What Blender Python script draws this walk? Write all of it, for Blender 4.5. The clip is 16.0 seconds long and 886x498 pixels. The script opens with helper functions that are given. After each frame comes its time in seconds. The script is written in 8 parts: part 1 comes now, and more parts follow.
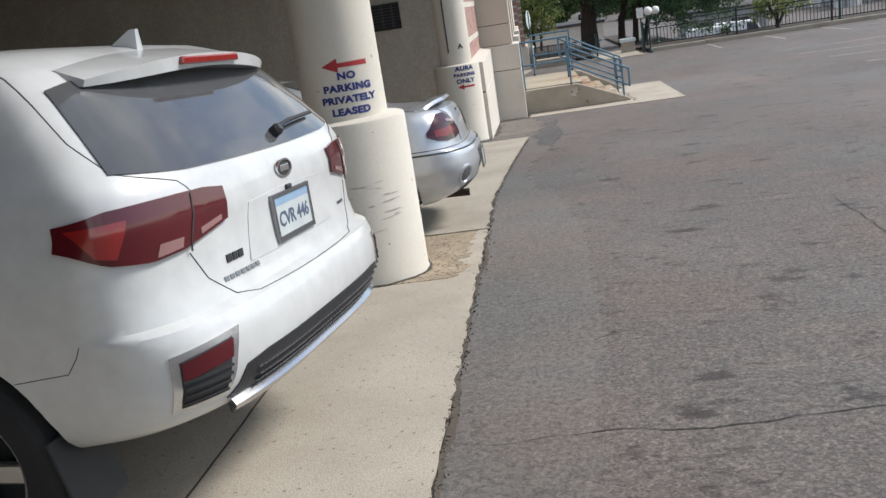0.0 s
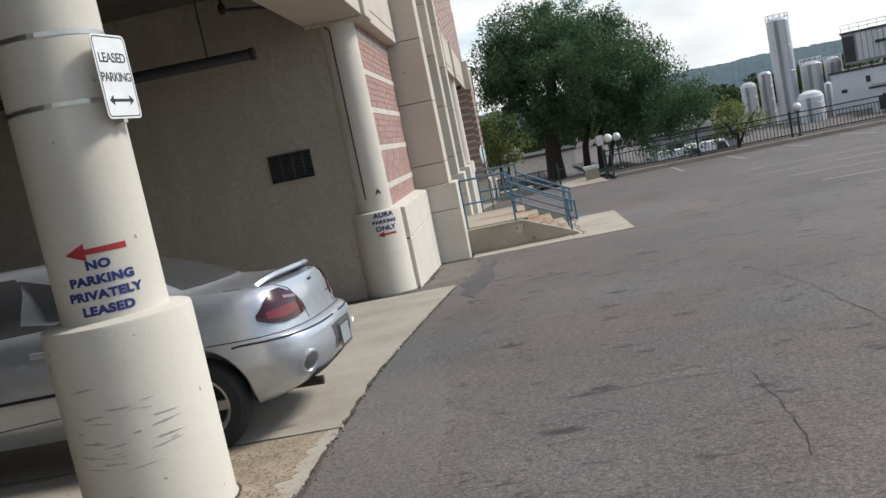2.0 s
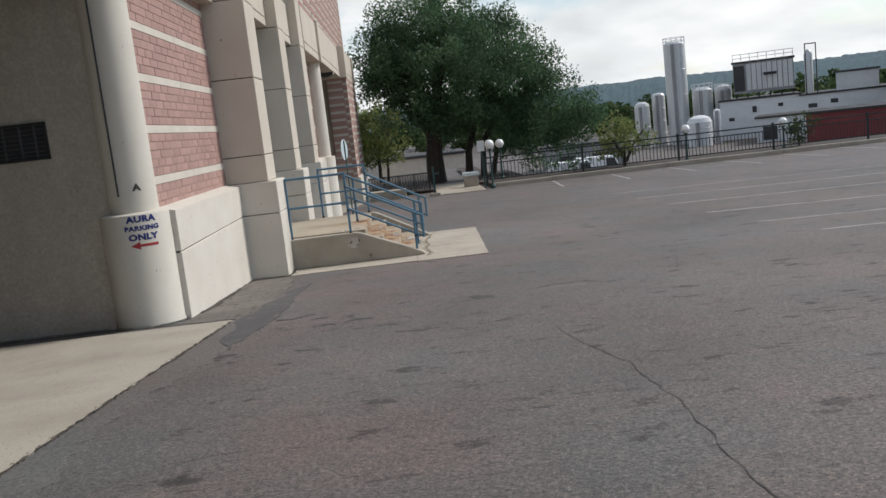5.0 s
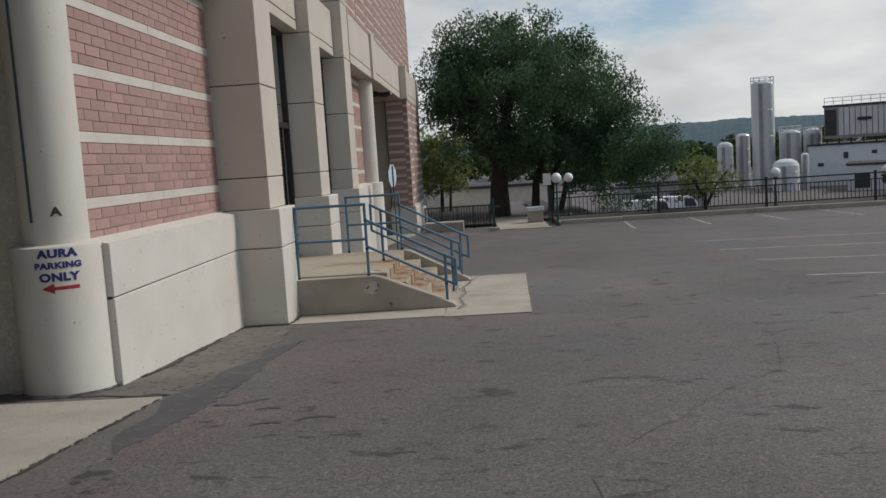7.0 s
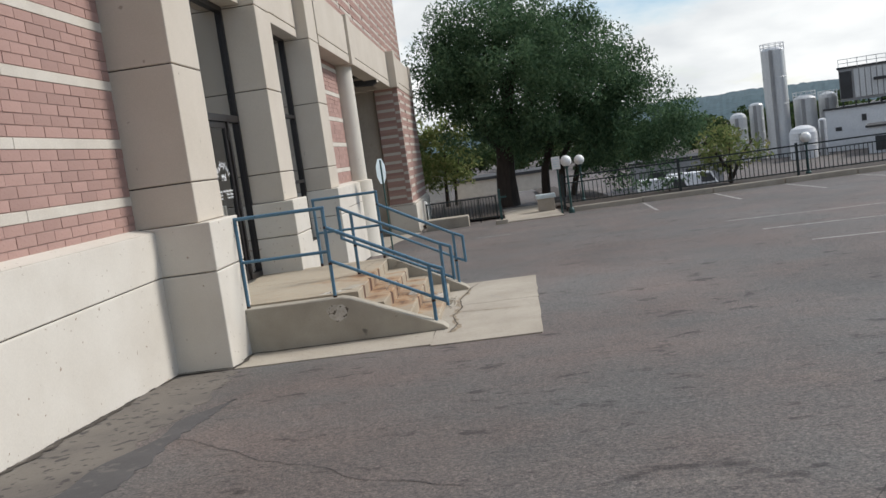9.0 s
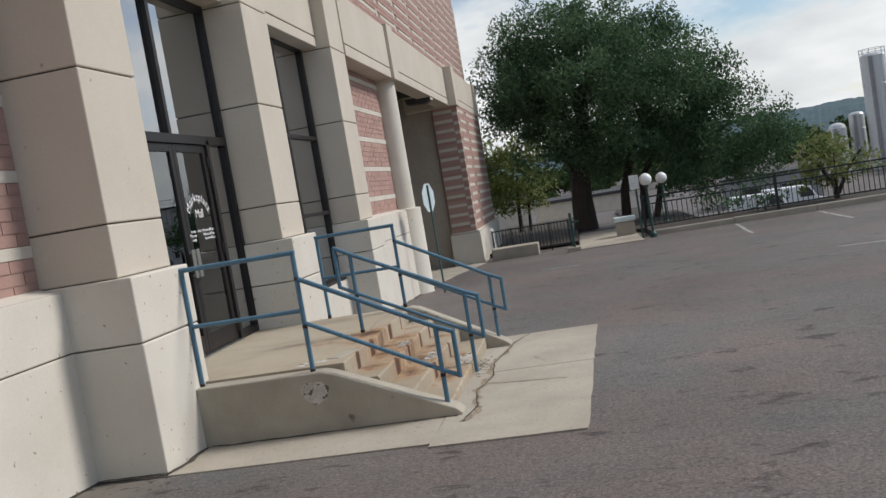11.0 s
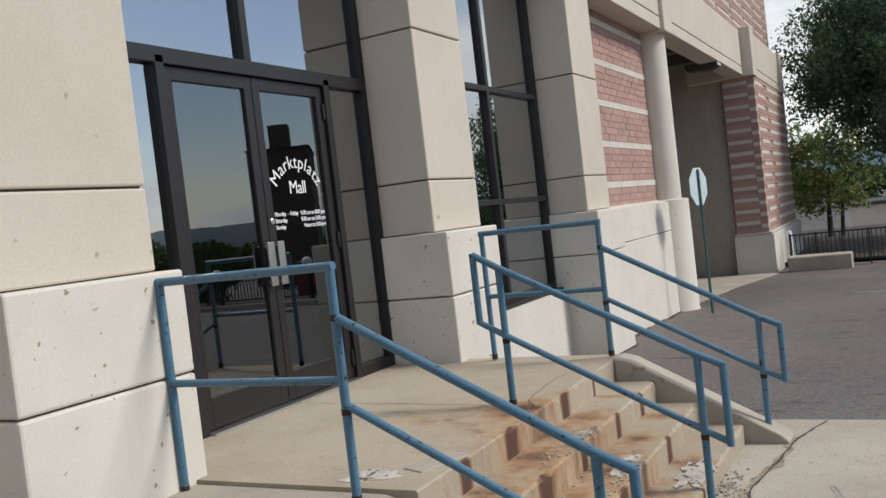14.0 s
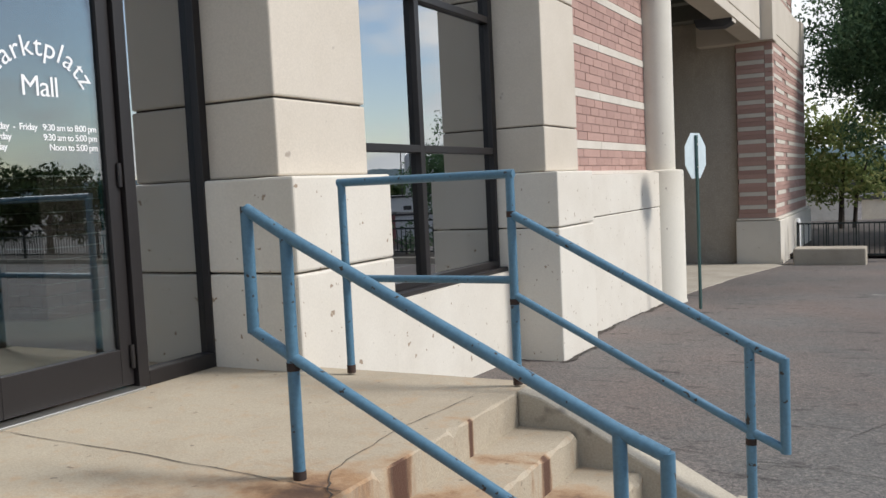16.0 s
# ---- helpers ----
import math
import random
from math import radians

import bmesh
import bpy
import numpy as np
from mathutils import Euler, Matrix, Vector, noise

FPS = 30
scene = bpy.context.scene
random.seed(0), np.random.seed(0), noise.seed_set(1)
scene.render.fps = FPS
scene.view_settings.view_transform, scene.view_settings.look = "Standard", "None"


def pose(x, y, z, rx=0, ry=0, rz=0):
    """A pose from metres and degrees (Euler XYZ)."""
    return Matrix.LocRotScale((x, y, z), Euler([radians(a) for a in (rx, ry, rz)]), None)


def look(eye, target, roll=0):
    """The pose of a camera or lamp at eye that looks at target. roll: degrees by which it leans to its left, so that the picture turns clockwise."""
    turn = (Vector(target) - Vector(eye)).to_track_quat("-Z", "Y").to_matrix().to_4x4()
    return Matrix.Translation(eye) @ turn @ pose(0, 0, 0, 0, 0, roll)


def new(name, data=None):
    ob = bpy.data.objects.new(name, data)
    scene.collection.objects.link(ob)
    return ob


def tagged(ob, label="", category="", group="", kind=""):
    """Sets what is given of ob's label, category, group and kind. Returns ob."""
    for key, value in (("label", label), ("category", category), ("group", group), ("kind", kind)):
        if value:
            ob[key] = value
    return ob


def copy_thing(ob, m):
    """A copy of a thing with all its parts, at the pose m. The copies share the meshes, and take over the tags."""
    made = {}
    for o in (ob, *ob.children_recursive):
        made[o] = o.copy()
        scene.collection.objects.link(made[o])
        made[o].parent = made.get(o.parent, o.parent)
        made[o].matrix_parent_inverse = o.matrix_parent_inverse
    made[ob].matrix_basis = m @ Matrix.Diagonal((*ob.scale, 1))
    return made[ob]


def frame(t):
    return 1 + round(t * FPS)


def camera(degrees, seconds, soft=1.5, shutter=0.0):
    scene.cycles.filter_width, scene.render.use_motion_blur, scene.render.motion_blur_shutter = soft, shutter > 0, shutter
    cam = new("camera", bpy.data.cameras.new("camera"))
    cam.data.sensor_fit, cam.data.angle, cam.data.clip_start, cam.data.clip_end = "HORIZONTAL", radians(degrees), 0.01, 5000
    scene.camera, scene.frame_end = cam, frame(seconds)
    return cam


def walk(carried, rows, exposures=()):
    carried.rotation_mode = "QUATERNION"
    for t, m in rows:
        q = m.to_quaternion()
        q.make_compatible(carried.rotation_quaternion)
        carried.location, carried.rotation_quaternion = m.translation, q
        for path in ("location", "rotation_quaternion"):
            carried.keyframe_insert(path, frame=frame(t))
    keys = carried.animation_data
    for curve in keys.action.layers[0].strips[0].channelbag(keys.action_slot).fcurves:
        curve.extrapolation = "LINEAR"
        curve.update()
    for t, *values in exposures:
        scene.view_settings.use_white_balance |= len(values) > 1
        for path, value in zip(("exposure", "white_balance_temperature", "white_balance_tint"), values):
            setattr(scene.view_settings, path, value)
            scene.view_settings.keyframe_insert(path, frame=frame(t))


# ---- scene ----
cam = camera(53.8, 16.0)
METRES, EYE, TILT, LEAN, TURN = 19.54, 1.43, -0.6, 0.0, 7.2
ROWS = [
    (0.0, 0.0, 0.0, 0.0, -2.23, -14.59, 8.61),
    (0.5, 0.0135, 0.0119, -0.0014, -4.56, -12.69, 8.94),
    (1.0, 0.0282, 0.025, -0.0021, -7.33, -11.09, 10.08),
    (1.5, 0.0453, 0.0442, -0.0018, -6.47, -8.56, 10.97),
    (2.0, 0.0562, 0.0662, -0.002, -3.27, -6.33, 11.61),
    (2.5, 0.0717, 0.0864, -0.0035, -1.34, -4.55, 11.7),
    (3.0, 0.084, 0.109, -0.005, -6.74, -5.33, 11.24),
    (5.5, 0.1423, 0.2483, -0.0109, -9.35, -7.72, 5.73),
    (6.0, 0.156, 0.2821, -0.0107, -8.18, -6.46, 4.01),
    (6.5, 0.1656, 0.3167, -0.0133, -7.56, -6.66, 2.68),
    (7.0, 0.1755, 0.3458, -0.0137, -4.82, -5.26, 3.71),
    (7.5, 0.1817, 0.3774, -0.0154, -2.37, -6.3, 5.46),
    (8.0, 0.1915, 0.4098, -0.0173, -2.29, -6.52, 6.96),
    (8.5, 0.1981, 0.4441, -0.0188, -4.21, -6.08, 7.91),
    (11.0, 0.248, 0.6096, -0.0243, 1.56, -3.2, 9.59),
    (11.5, 0.2549, 0.6442, -0.0247, 8.1, -1.7, 7.96),
    (12.0, 0.2597, 0.6807, -0.0259, 13.76, -1.63, 6.33),
    (12.5, 0.263, 0.714, -0.0266, 17.3, -2.74, 5.62),
    (13.0, 0.2626, 0.745, -0.0275, 19.26, -2.67, 5.62),
    (13.5, 0.263, 0.7787, -0.0286, 20.77, -1.55, 5.97),
    (14.0, 0.2617, 0.812, -0.0305, 20.66, -1.29, 6.44),
    (14.5, 0.264, 0.8455, -0.032, 20.03, -1.97, 6.68),
    (15.0, 0.2625, 0.8779, -0.0352, 18.66, -2.98, 6.23),
    (15.5, 0.2645, 0.908, -0.0371, 19.1, -4.02, 4.69),
    (16.0, 0.2599, 0.9386, -0.0387, 21.02, -3.48, 2.51),
]
walk(cam, [(t, pose(0, 0, EYE, TILT, LEAN, TURN) @ pose(METRES * x, METRES * y, METRES * z, 90 + pitch, roll, yaw)) for t, x, y, z, yaw, pitch, roll in ROWS],
     exposures=[(0.0, 0.72), (1.0, 0.66), (2.0, 0.48), (3.2, 0.28), (5.5, 0.28), (6.0, 0.02), (6.5, -0.18), (7.4, -0.1), (8.0, 0.27), (8.6, 0.34), (11.0, 0.17), (13.0, 0.24), (14.0, 0.26), (14.8, 0.3), (15.4, 0.48), (16.0, 0.54)])

# ---- light ----
SUN_FROM = Vector((1.0, 0.34, 0.95))          # towards the sun
sun_el = math.atan2(SUN_FROM.z, math.hypot(SUN_FROM.x, SUN_FROM.y))
sun_rot = math.atan2(SUN_FROM.x, SUN_FROM.y)
world = bpy.data.worlds.new("world")
scene.world = world
world.use_nodes = True
wn, wl = world.node_tree.nodes, world.node_tree.links
wn.clear()
w_out = wn.new("ShaderNodeOutputWorld")
w_bg = wn.new("ShaderNodeBackground")
w_sky = wn.new("ShaderNodeTexSky")
w_sky.sky_type = "NISHITA"
w_sky.sun_disc = False
w_sky.sun_elevation, w_sky.sun_rotation = sun_el, sun_rot
w_sky.dust_density = 0.6
w_bg.inputs["Strength"].default_value = 0.1
# broken clouds over the blue, flattened towards the horizon
w_co = wn.new("ShaderNodeTexCoord")
w_sep = wn.new("ShaderNodeSeparateXYZ")
w_add = wn.new("ShaderNodeMath"); w_add.operation = "ADD"; w_add.inputs[1].default_value = 0.30
w_dx = wn.new("ShaderNodeMath"); w_dx.operation = "DIVIDE"
w_dy = wn.new("ShaderNodeMath"); w_dy.operation = "DIVIDE"
w_abs = wn.new("ShaderNodeMath"); w_abs.operation = "ABSOLUTE"
w_comb = wn.new("ShaderNodeCombineXYZ")
w_noise = wn.new("ShaderNodeTexNoise")
w_noise.inputs["Scale"].default_value = 1.7
w_noise.inputs["Detail"].default_value = 7
w_noise.inputs["Roughness"].default_value = 0.55
w_ramp = wn.new("ShaderNodeValToRGB")
w_ramp.color_ramp.elements[0].position, w_ramp.color_ramp.elements[1].position = 0.40, 0.56
w_noise2 = wn.new("ShaderNodeTexNoise")
w_noise2.inputs["Scale"].default_value = 2.6
w_noise2.inputs["Detail"].default_value = 5
w_grey = wn.new("ShaderNodeValToRGB")
w_grey.color_ramp.elements[0].position, w_grey.color_ramp.elements[1].position = 0.3, 0.75
w_grey.color_ramp.elements[0].color = (6.1, 6.35, 6.55, 1)
w_grey.color_ramp.elements[1].color = (9.1, 9.2, 9.1, 1)
w_mix = wn.new("ShaderNodeMix"); w_mix.data_type = "RGBA"
wl.new(w_co.outputs["Generated"], w_sep.inputs[0])
wl.new(w_sep.outputs["Z"], w_abs.inputs[0])
wl.new(w_abs.outputs[0], w_add.inputs[0])
wl.new(w_sep.outputs["X"], w_dx.inputs[0]); wl.new(w_add.outputs[0], w_dx.inputs[1])
wl.new(w_sep.outputs["Y"], w_dy.inputs[0]); wl.new(w_add.outputs[0], w_dy.inputs[1])
wl.new(w_dx.outputs[0], w_comb.inputs["X"]); wl.new(w_dy.outputs[0], w_comb.inputs["Y"])
wl.new(w_comb.outputs[0], w_noise.inputs["Vector"]); wl.new(w_comb.outputs[0], w_noise2.inputs["Vector"])
w_low = wn.new("ShaderNodeMapRange")
w_low.inputs["From Min"].default_value, w_low.inputs["From Max"].default_value = 0.04, 0.20
w_low.inputs["To Min"].default_value, w_low.inputs["To Max"].default_value = 0.13, -0.035
w_bank = wn.new("ShaderNodeMath"); w_bank.operation = "ADD"
wl.new(w_abs.outputs[0], w_low.inputs["Value"])
wl.new(w_noise.outputs["Fac"], w_bank.inputs[0]); wl.new(w_low.outputs[0], w_bank.inputs[1])
# the sky clears towards the sun
w_east = wn.new("ShaderNodeMapRange")
w_east.inputs["From Min"].default_value, w_east.inputs["From Max"].default_value = 0.38, 0.66
w_east.inputs["To Min"].default_value, w_east.inputs["To Max"].default_value = 0.0, -0.16
w_clear = wn.new("ShaderNodeMath"); w_clear.operation = "ADD"
wl.new(w_sep.outputs["X"], w_east.inputs["Value"])
wl.new(w_bank.outputs[0], w_clear.inputs[0]); wl.new(w_east.outputs[0], w_clear.inputs[1])
wl.new(w_clear.outputs[0], w_ramp.inputs[0])
wl.new(w_noise2.outputs["Fac"], w_grey.inputs[0])
wl.new(w_ramp.outputs["Color"], w_mix.inputs[0])
wl.new(w_sky.outputs[0], w_mix.inputs[6])
wl.new(w_grey.outputs["Color"], w_mix.inputs[7])
wl.new(w_mix.outputs[2], w_bg.inputs["Color"])
wl.new(w_bg.outputs[0], w_out.inputs[0])

sun = new("sun", bpy.data.lights.new("sun", "SUN"))
sun.data.energy = 2.55
sun.data.angle = radians(13.0)
sun.data.color = (1.0, 0.965, 0.92)
sun.matrix_world = look(SUN_FROM * 40, (0, 0, 0))

# ---- materials ----
def mat_base(name):
    m = bpy.data.materials.new(name)
    m.use_nodes = True
    nt = m.node_tree
    return m, nt, nt.nodes["Principled BSDF"]


def node_noise(nt, scale, detail=4, rough=0.55, coord="Object", stretch=None):
    co = nt.nodes.new("ShaderNodeTexCoord")
    n = nt.nodes.new("ShaderNodeTexNoise")
    n.inputs["Scale"].default_value, n.inputs["Detail"].default_value, n.inputs["Roughness"].default_value = scale, detail, rough
    if stretch:
        mp = nt.nodes.new("ShaderNodeMapping")
        mp.inputs["Scale"].default_value = stretch
        nt.links.new(co.outputs[coord], mp.inputs[0])
        nt.links.new(mp.outputs[0], n.inputs["Vector"])
    else:
        nt.links.new(co.outputs[coord], n.inputs["Vector"])
    return n.outputs["Fac"]


def node_ramp(nt, fac, stops):
    r = nt.nodes.new("ShaderNodeValToRGB")
    e = r.color_ramp.elements
    while len(e) < len(stops):
        e.new(0.5)
    for el, (p, c) in zip(e, stops):
        el.position = p
        el.color = (*c, 1) if len(c) == 3 else c
    nt.links.new(fac, r.inputs[0])
    return r.outputs["Color"]


def node_mix(nt, fac, a, b, blend="MIX"):
    m = nt.nodes.new("ShaderNodeMix")
    m.data_type, m.blend_type = "RGBA", blend
    for sock, v in ((m.inputs[0], fac), (m.inputs[6], a), (m.inputs[7], b)):
        if isinstance(v, (int, float)):
            sock.default_value = v
        elif isinstance(v, tuple):
            sock.default_value = (*v, 1)
        else:
            nt.links.new(v, sock)
    return m.outputs[2]


def node_bump(nt, bsdf, height, strength, dist=0.01):
    b = nt.nodes.new("ShaderNodeBump")
    b.inputs["Strength"].default_value, b.inputs["Distance"].default_value = strength, dist
    nt.links.new(height, b.inputs["Height"])
    nt.links.new(b.outputs[0], bsdf.inputs["Normal"])


def rough_mat(name, base, dark, spot=None, big=1.2, fine=60.0, bump=0.3, rough=0.85, metal=0.0, spotlim=(0.66, 0.72), stretch=None, rand=0.0, coord="Object", spotmul=9.0, grainy=1.0):
    """A matt surface with large stains, fine grain and small spots."""
    m, nt, b = mat_base(name)
    f1 = node_noise(nt, big, 6, 0.6, coord, stretch)
    col = node_ramp(nt, f1, [(0.3, dark), (0.62, base)])
    f2 = node_noise(nt, fine, 3, 0.6, coord)
    grain = node_ramp(nt, f2, [(0.3, (1 - 0.16 * grainy,) * 3), (0.7, (1 + 0.08 * grainy,) * 3)])
    col = node_mix(nt, 1.0, col, grain, "MULTIPLY")
    if spot:
        f3 = node_noise(nt, big * spotmul, 2, 0.5, coord)
        fac = node_ramp(nt, f3, [(spotlim[0], (0, 0, 0)), (spotlim[1], (1, 1, 1))])
        col = node_mix(nt, fac, col, spot)
    if rand:
        oi = nt.nodes.new("ShaderNodeObjectInfo")
        rr = node_ramp(nt, oi.outputs["Random"], [(0, (1 - rand,) * 3), (1, (1 + rand * 0.6,) * 3)])
        col = node_mix(nt, 1.0, col, rr, "MULTIPLY")
    nt.links.new(col, b.inputs["Base Color"])
    b.inputs["Roughness"].default_value, b.inputs["Metallic"].default_value = rough, metal
    if bump:
        node_bump(nt, b, f2, bump, 0.004)
    return m


def plain_mat(name, col, rough=0.5, metal=0.0, coat=0.0, emit=None):
    m, nt, b = mat_base(name)
    f = node_noise(nt, 9.0, 4, 0.6)
    c = node_ramp(nt, f, [(0.3, tuple(0.9 * v for v in col)), (0.7, tuple(min(1, 1.05 * v) for v in col))])
    nt.links.new(c, b.inputs["Base Color"])
    b.inputs["Roughness"].default_value, b.inputs["Metallic"].default_value = rough, metal
    b.inputs["Coat Weight"].default_value = coat
    b.inputs["Coat Roughness"].default_value = 0.05
    if emit:
        b.inputs["Emission Color"].default_value = (*emit[0], 1)
        b.inputs["Emission Strength"].default_value = emit[1]
    return m


def glass_mat(name, tint, mirror, rough=0.0):
    """Coated pane: part mirror, part tinted see-through."""
    m = bpy.data.materials.new(name)
    m.use_nodes = True
    nt = m.node_tree
    nt.nodes.clear()
    out = nt.nodes.new("ShaderNodeOutputMaterial")
    mix = nt.nodes.new("ShaderNodeMixShader")
    tr = nt.nodes.new("ShaderNodeBsdfTransparent")
    gl = nt.nodes.new("ShaderNodeBsdfGlossy")
    tr.inputs[0].default_value = (*tint, 1)
    gl.inputs[0].default_value = (0.95, 0.97, 1, 1)
    gl.inputs["Roughness"].default_value = rough
    lw = nt.nodes.new("ShaderNodeFresnel")
    lw.inputs[0].default_value = 1.5
    mul = nt.nodes.new("ShaderNodeMath"); mul.operation = "ADD"; mul.use_clamp = True
    nt.links.new(lw.outputs[0], mul.inputs[0])
    mul.inputs[1].default_value = mirror
    nt.links.new(mul.outputs[0], mix.inputs[0])
    nt.links.new(tr.outputs[0], mix.inputs[1])
    nt.links.new(gl.outputs[0], mix.inputs[2])
    nt.links.new(mix.outputs[0], out.inputs[0])
    return m


M = {}
M["precast"] = rough_mat("precast", (0.56, 0.50, 0.42), (0.50, 0.44, 0.36), (0.33, 0.28, 0.23), 0.9, 90, 0.15, 0.9, spotlim=(0.74, 0.78), grainy=0.5)
M["cream_paint"] = rough_mat("cream_paint", (0.64, 0.595, 0.52), (0.58, 0.53, 0.455), (0.30, 0.225, 0.16), 1.3, 70, 0.12, 0.75, spotlim=(0.705, 0.73), spotmul=14, grainy=0.35)
M["wall_paint"] = rough_mat("wall_paint", (0.42, 0.372, 0.312), (0.34, 0.30, 0.25), (0.345, 0.305, 0.25), 1.0, 30, 0.7, 0.85, stretch=(1.6, 1.6, 0.6), spotlim=(0.50, 0.72), spotmul=7, grainy=1.2)
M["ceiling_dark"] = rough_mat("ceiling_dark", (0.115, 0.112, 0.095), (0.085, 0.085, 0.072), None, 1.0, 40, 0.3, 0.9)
M["crack"] = rough_mat("crack", (0.06, 0.054, 0.05), (0.04, 0.036, 0.034), None, 2, 60, 0.3, 0.95)
M["edge_soil"] = rough_mat("edge_soil", (0.105, 0.085, 0.066), (0.06, 0.05, 0.04), None, 6, 70, 0.6, 0.95)
M["joint"] = rough_mat("joint", (0.075, 0.062, 0.05), (0.045, 0.038, 0.032), None, 2, 60, 0.3, 0.95)
M["brick"] = rough_mat("brick", (0.41, 0.26, 0.22), (0.36, 0.22, 0.185), (0.31, 0.18, 0.15), 3.0, 120, 0.5, 0.9, rand=0.13)
M["mortar"] = rough_mat("mortar", (0.39, 0.27, 0.23), (0.35, 0.235, 0.20), None, 3.0, 120, 0.5, 0.95)
M["band"] = rough_mat("band", (0.60, 0.55, 0.475), (0.52, 0.47, 0.40), None, 2.0, 90, 0.3, 0.9)
M["slab"] = rough_mat("slab", (0.43, 0.385, 0.315), (0.34, 0.30, 0.24), (0.20, 0.165, 0.13), 1.4, 130, 0.6, 0.92, spotlim=(0.66, 0.72), spotmul=30, grainy=1.3)
M["cheek"] = rough_mat("cheek", (0.40, 0.36, 0.29), (0.29, 0.255, 0.205), (0.14, 0.125, 0.105), 1.6, 100, 0.5, 0.92, spotlim=(0.66, 0.72), spotmul=3)
M["rail_paint"] = rough_mat("rail_paint", (0.078, 0.178, 0.262), (0.062, 0.145, 0.215), (0.028, 0.024, 0.022), 2.5, 60, 0.15, 0.45, spotlim=(0.67, 0.69), spotmul=14)
M["bronze"] = plain_mat("bronze", (0.017, 0.014, 0.014), 0.42, 0.1)
M["steel"] = plain_mat("steel", (0.55, 0.54, 0.5), 0.3, 0.9)
M["black_iron"] = plain_mat("black_iron", (0.025, 0.027, 0.026), 0.5, 0.3)
M["green_iron"] = plain_mat("green_iron", (0.03, 0.075, 0.07), 0.5, 0.2)
M["glass"] = glass_mat("glass", (0.52, 0.60, 0.59), 0.15)
M["window_glass"] = glass_mat("window_glass", (0.36, 0.40, 0.40), 0.42)
M["dark_void"] = plain_mat("dark_void", (0.02, 0.02, 0.02), 0.9)
M["conduit"] = plain_mat("conduit", (0.05, 0.05, 0.055), 0.6)
M["navy"] = rough_mat("navy", (0.016, 0.026, 0.15), (0.03, 0.042, 0.19), None, 6, 60, 0.0, 0.7)
M["red_paint"] = rough_mat("red_paint", (0.42, 0.03, 0.035), (0.33, 0.025, 0.03), None, 6, 60, 0.0, 0.7)
M["white_sign"] = plain_mat("white_sign", (0.78, 0.78, 0.76), 0.4)
M["black_paint"] = plain_mat("black_paint", (0.02, 0.02, 0.02), 0.5)
M["white_letter"] = plain_mat("white_letter", (0.8, 0.8, 0.8), 0.5)
M["sign_back"] = plain_mat("sign_back", (0.62, 0.70, 0.72), 0.4, 0.15)
M["globe"] = plain_mat("globe", (0.85, 0.85, 0.83), 0.3)
M["line_paint"] = rough_mat("line_paint", (0.42, 0.41, 0.385), (0.19, 0.18, 0.17), None, 5, 80, 0.2, 0.85)
M["rust_iron"] = rough_mat("rust_iron", (0.055, 0.03, 0.022), (0.022, 0.016, 0.014), None, 4, 80, 0.3, 0.9)

# ---- building helpers ----
def obj_from(name, bm, material, parent=None, label="", smooth=False):
    me = bpy.data.meshes.new(name)
    bm.to_mesh(me)
    bm.free()
    ob = new(name, me)
    mats = material if isinstance(material, (list, tuple)) else [material]
    for mt in mats:
        me.materials.append(mt)
    if smooth:
        for p in me.polygons:
            p.use_smooth = True
        me.set_sharp_from_angle(angle=radians(35))
    if parent is not None:
        ob.parent = parent
        ob.matrix_parent_inverse = parent.matrix_world.inverted() if parent.get("moved") else Matrix.Identity(4)
    if label:
        ob["label"] = label
    return ob


def part(name, bm, material, parent, label="", smooth=False):
    return obj_from(name, bm, material, parent, label, smooth)


def thing(name, label, category, group="", kind=""):
    return tagged(new(name), label, category, group, kind)


def bm_box(x0, x1, y0, y1, z0, z1, bevel=0.0, bm=None, mi=0):
    own = bm if bm is not None else bmesh.new()
    r = bmesh.ops.create_cube(own, size=1.0)
    vs = r["verts"]
    for v in vs:
        v.co = Vector((x0 + (v.co.x + 0.5) * (x1 - x0), y0 + (v.co.y + 0.5) * (y1 - y0), z0 + (v.co.z + 0.5) * (z1 - z0)))
    fs = {f for v in vs for f in v.link_faces}
    if mi:
        for f in fs:
            f.material_index = mi
    if bevel > 0:
        es = list({e for v in vs for e in v.link_edges})
        bmesh.ops.bevel(own, geom=es, offset=bevel, segments=2, affect="EDGES", profile=0.5)
    return own


def bm_prism(outline, axis, a0, a1, bevel=0.0, bm=None):
    """Extrudes a closed outline along an axis; outline holds the other two coordinates in order."""
    own = bm if bm is not None else bmesh.new()
    def put(u, v, w):
        return {"x": (w, u, v), "y": (u, w, v), "z": (u, v, w)}[axis]
    va = [own.verts.new(put(u, v, a0)) for u, v in outline]
    vb = [own.verts.new(put(u, v, a1)) for u, v in outline]
    fs = [own.faces.new(va), own.faces.new(vb[::-1])]
    n = len(outline)
    for i in range(n):
        fs.append(own.faces.new((va[i], vb[i], vb[(i + 1) % n], va[(i + 1) % n])))
    bmesh.ops.recalc_face_normals(own, faces=fs)
    if bevel:
        es = list({e for f in fs for e in f.edges})
        bmesh.ops.bevel(own, geom=es, offset=bevel, segments=2, affect="EDGES", profile=0.5)
    return own


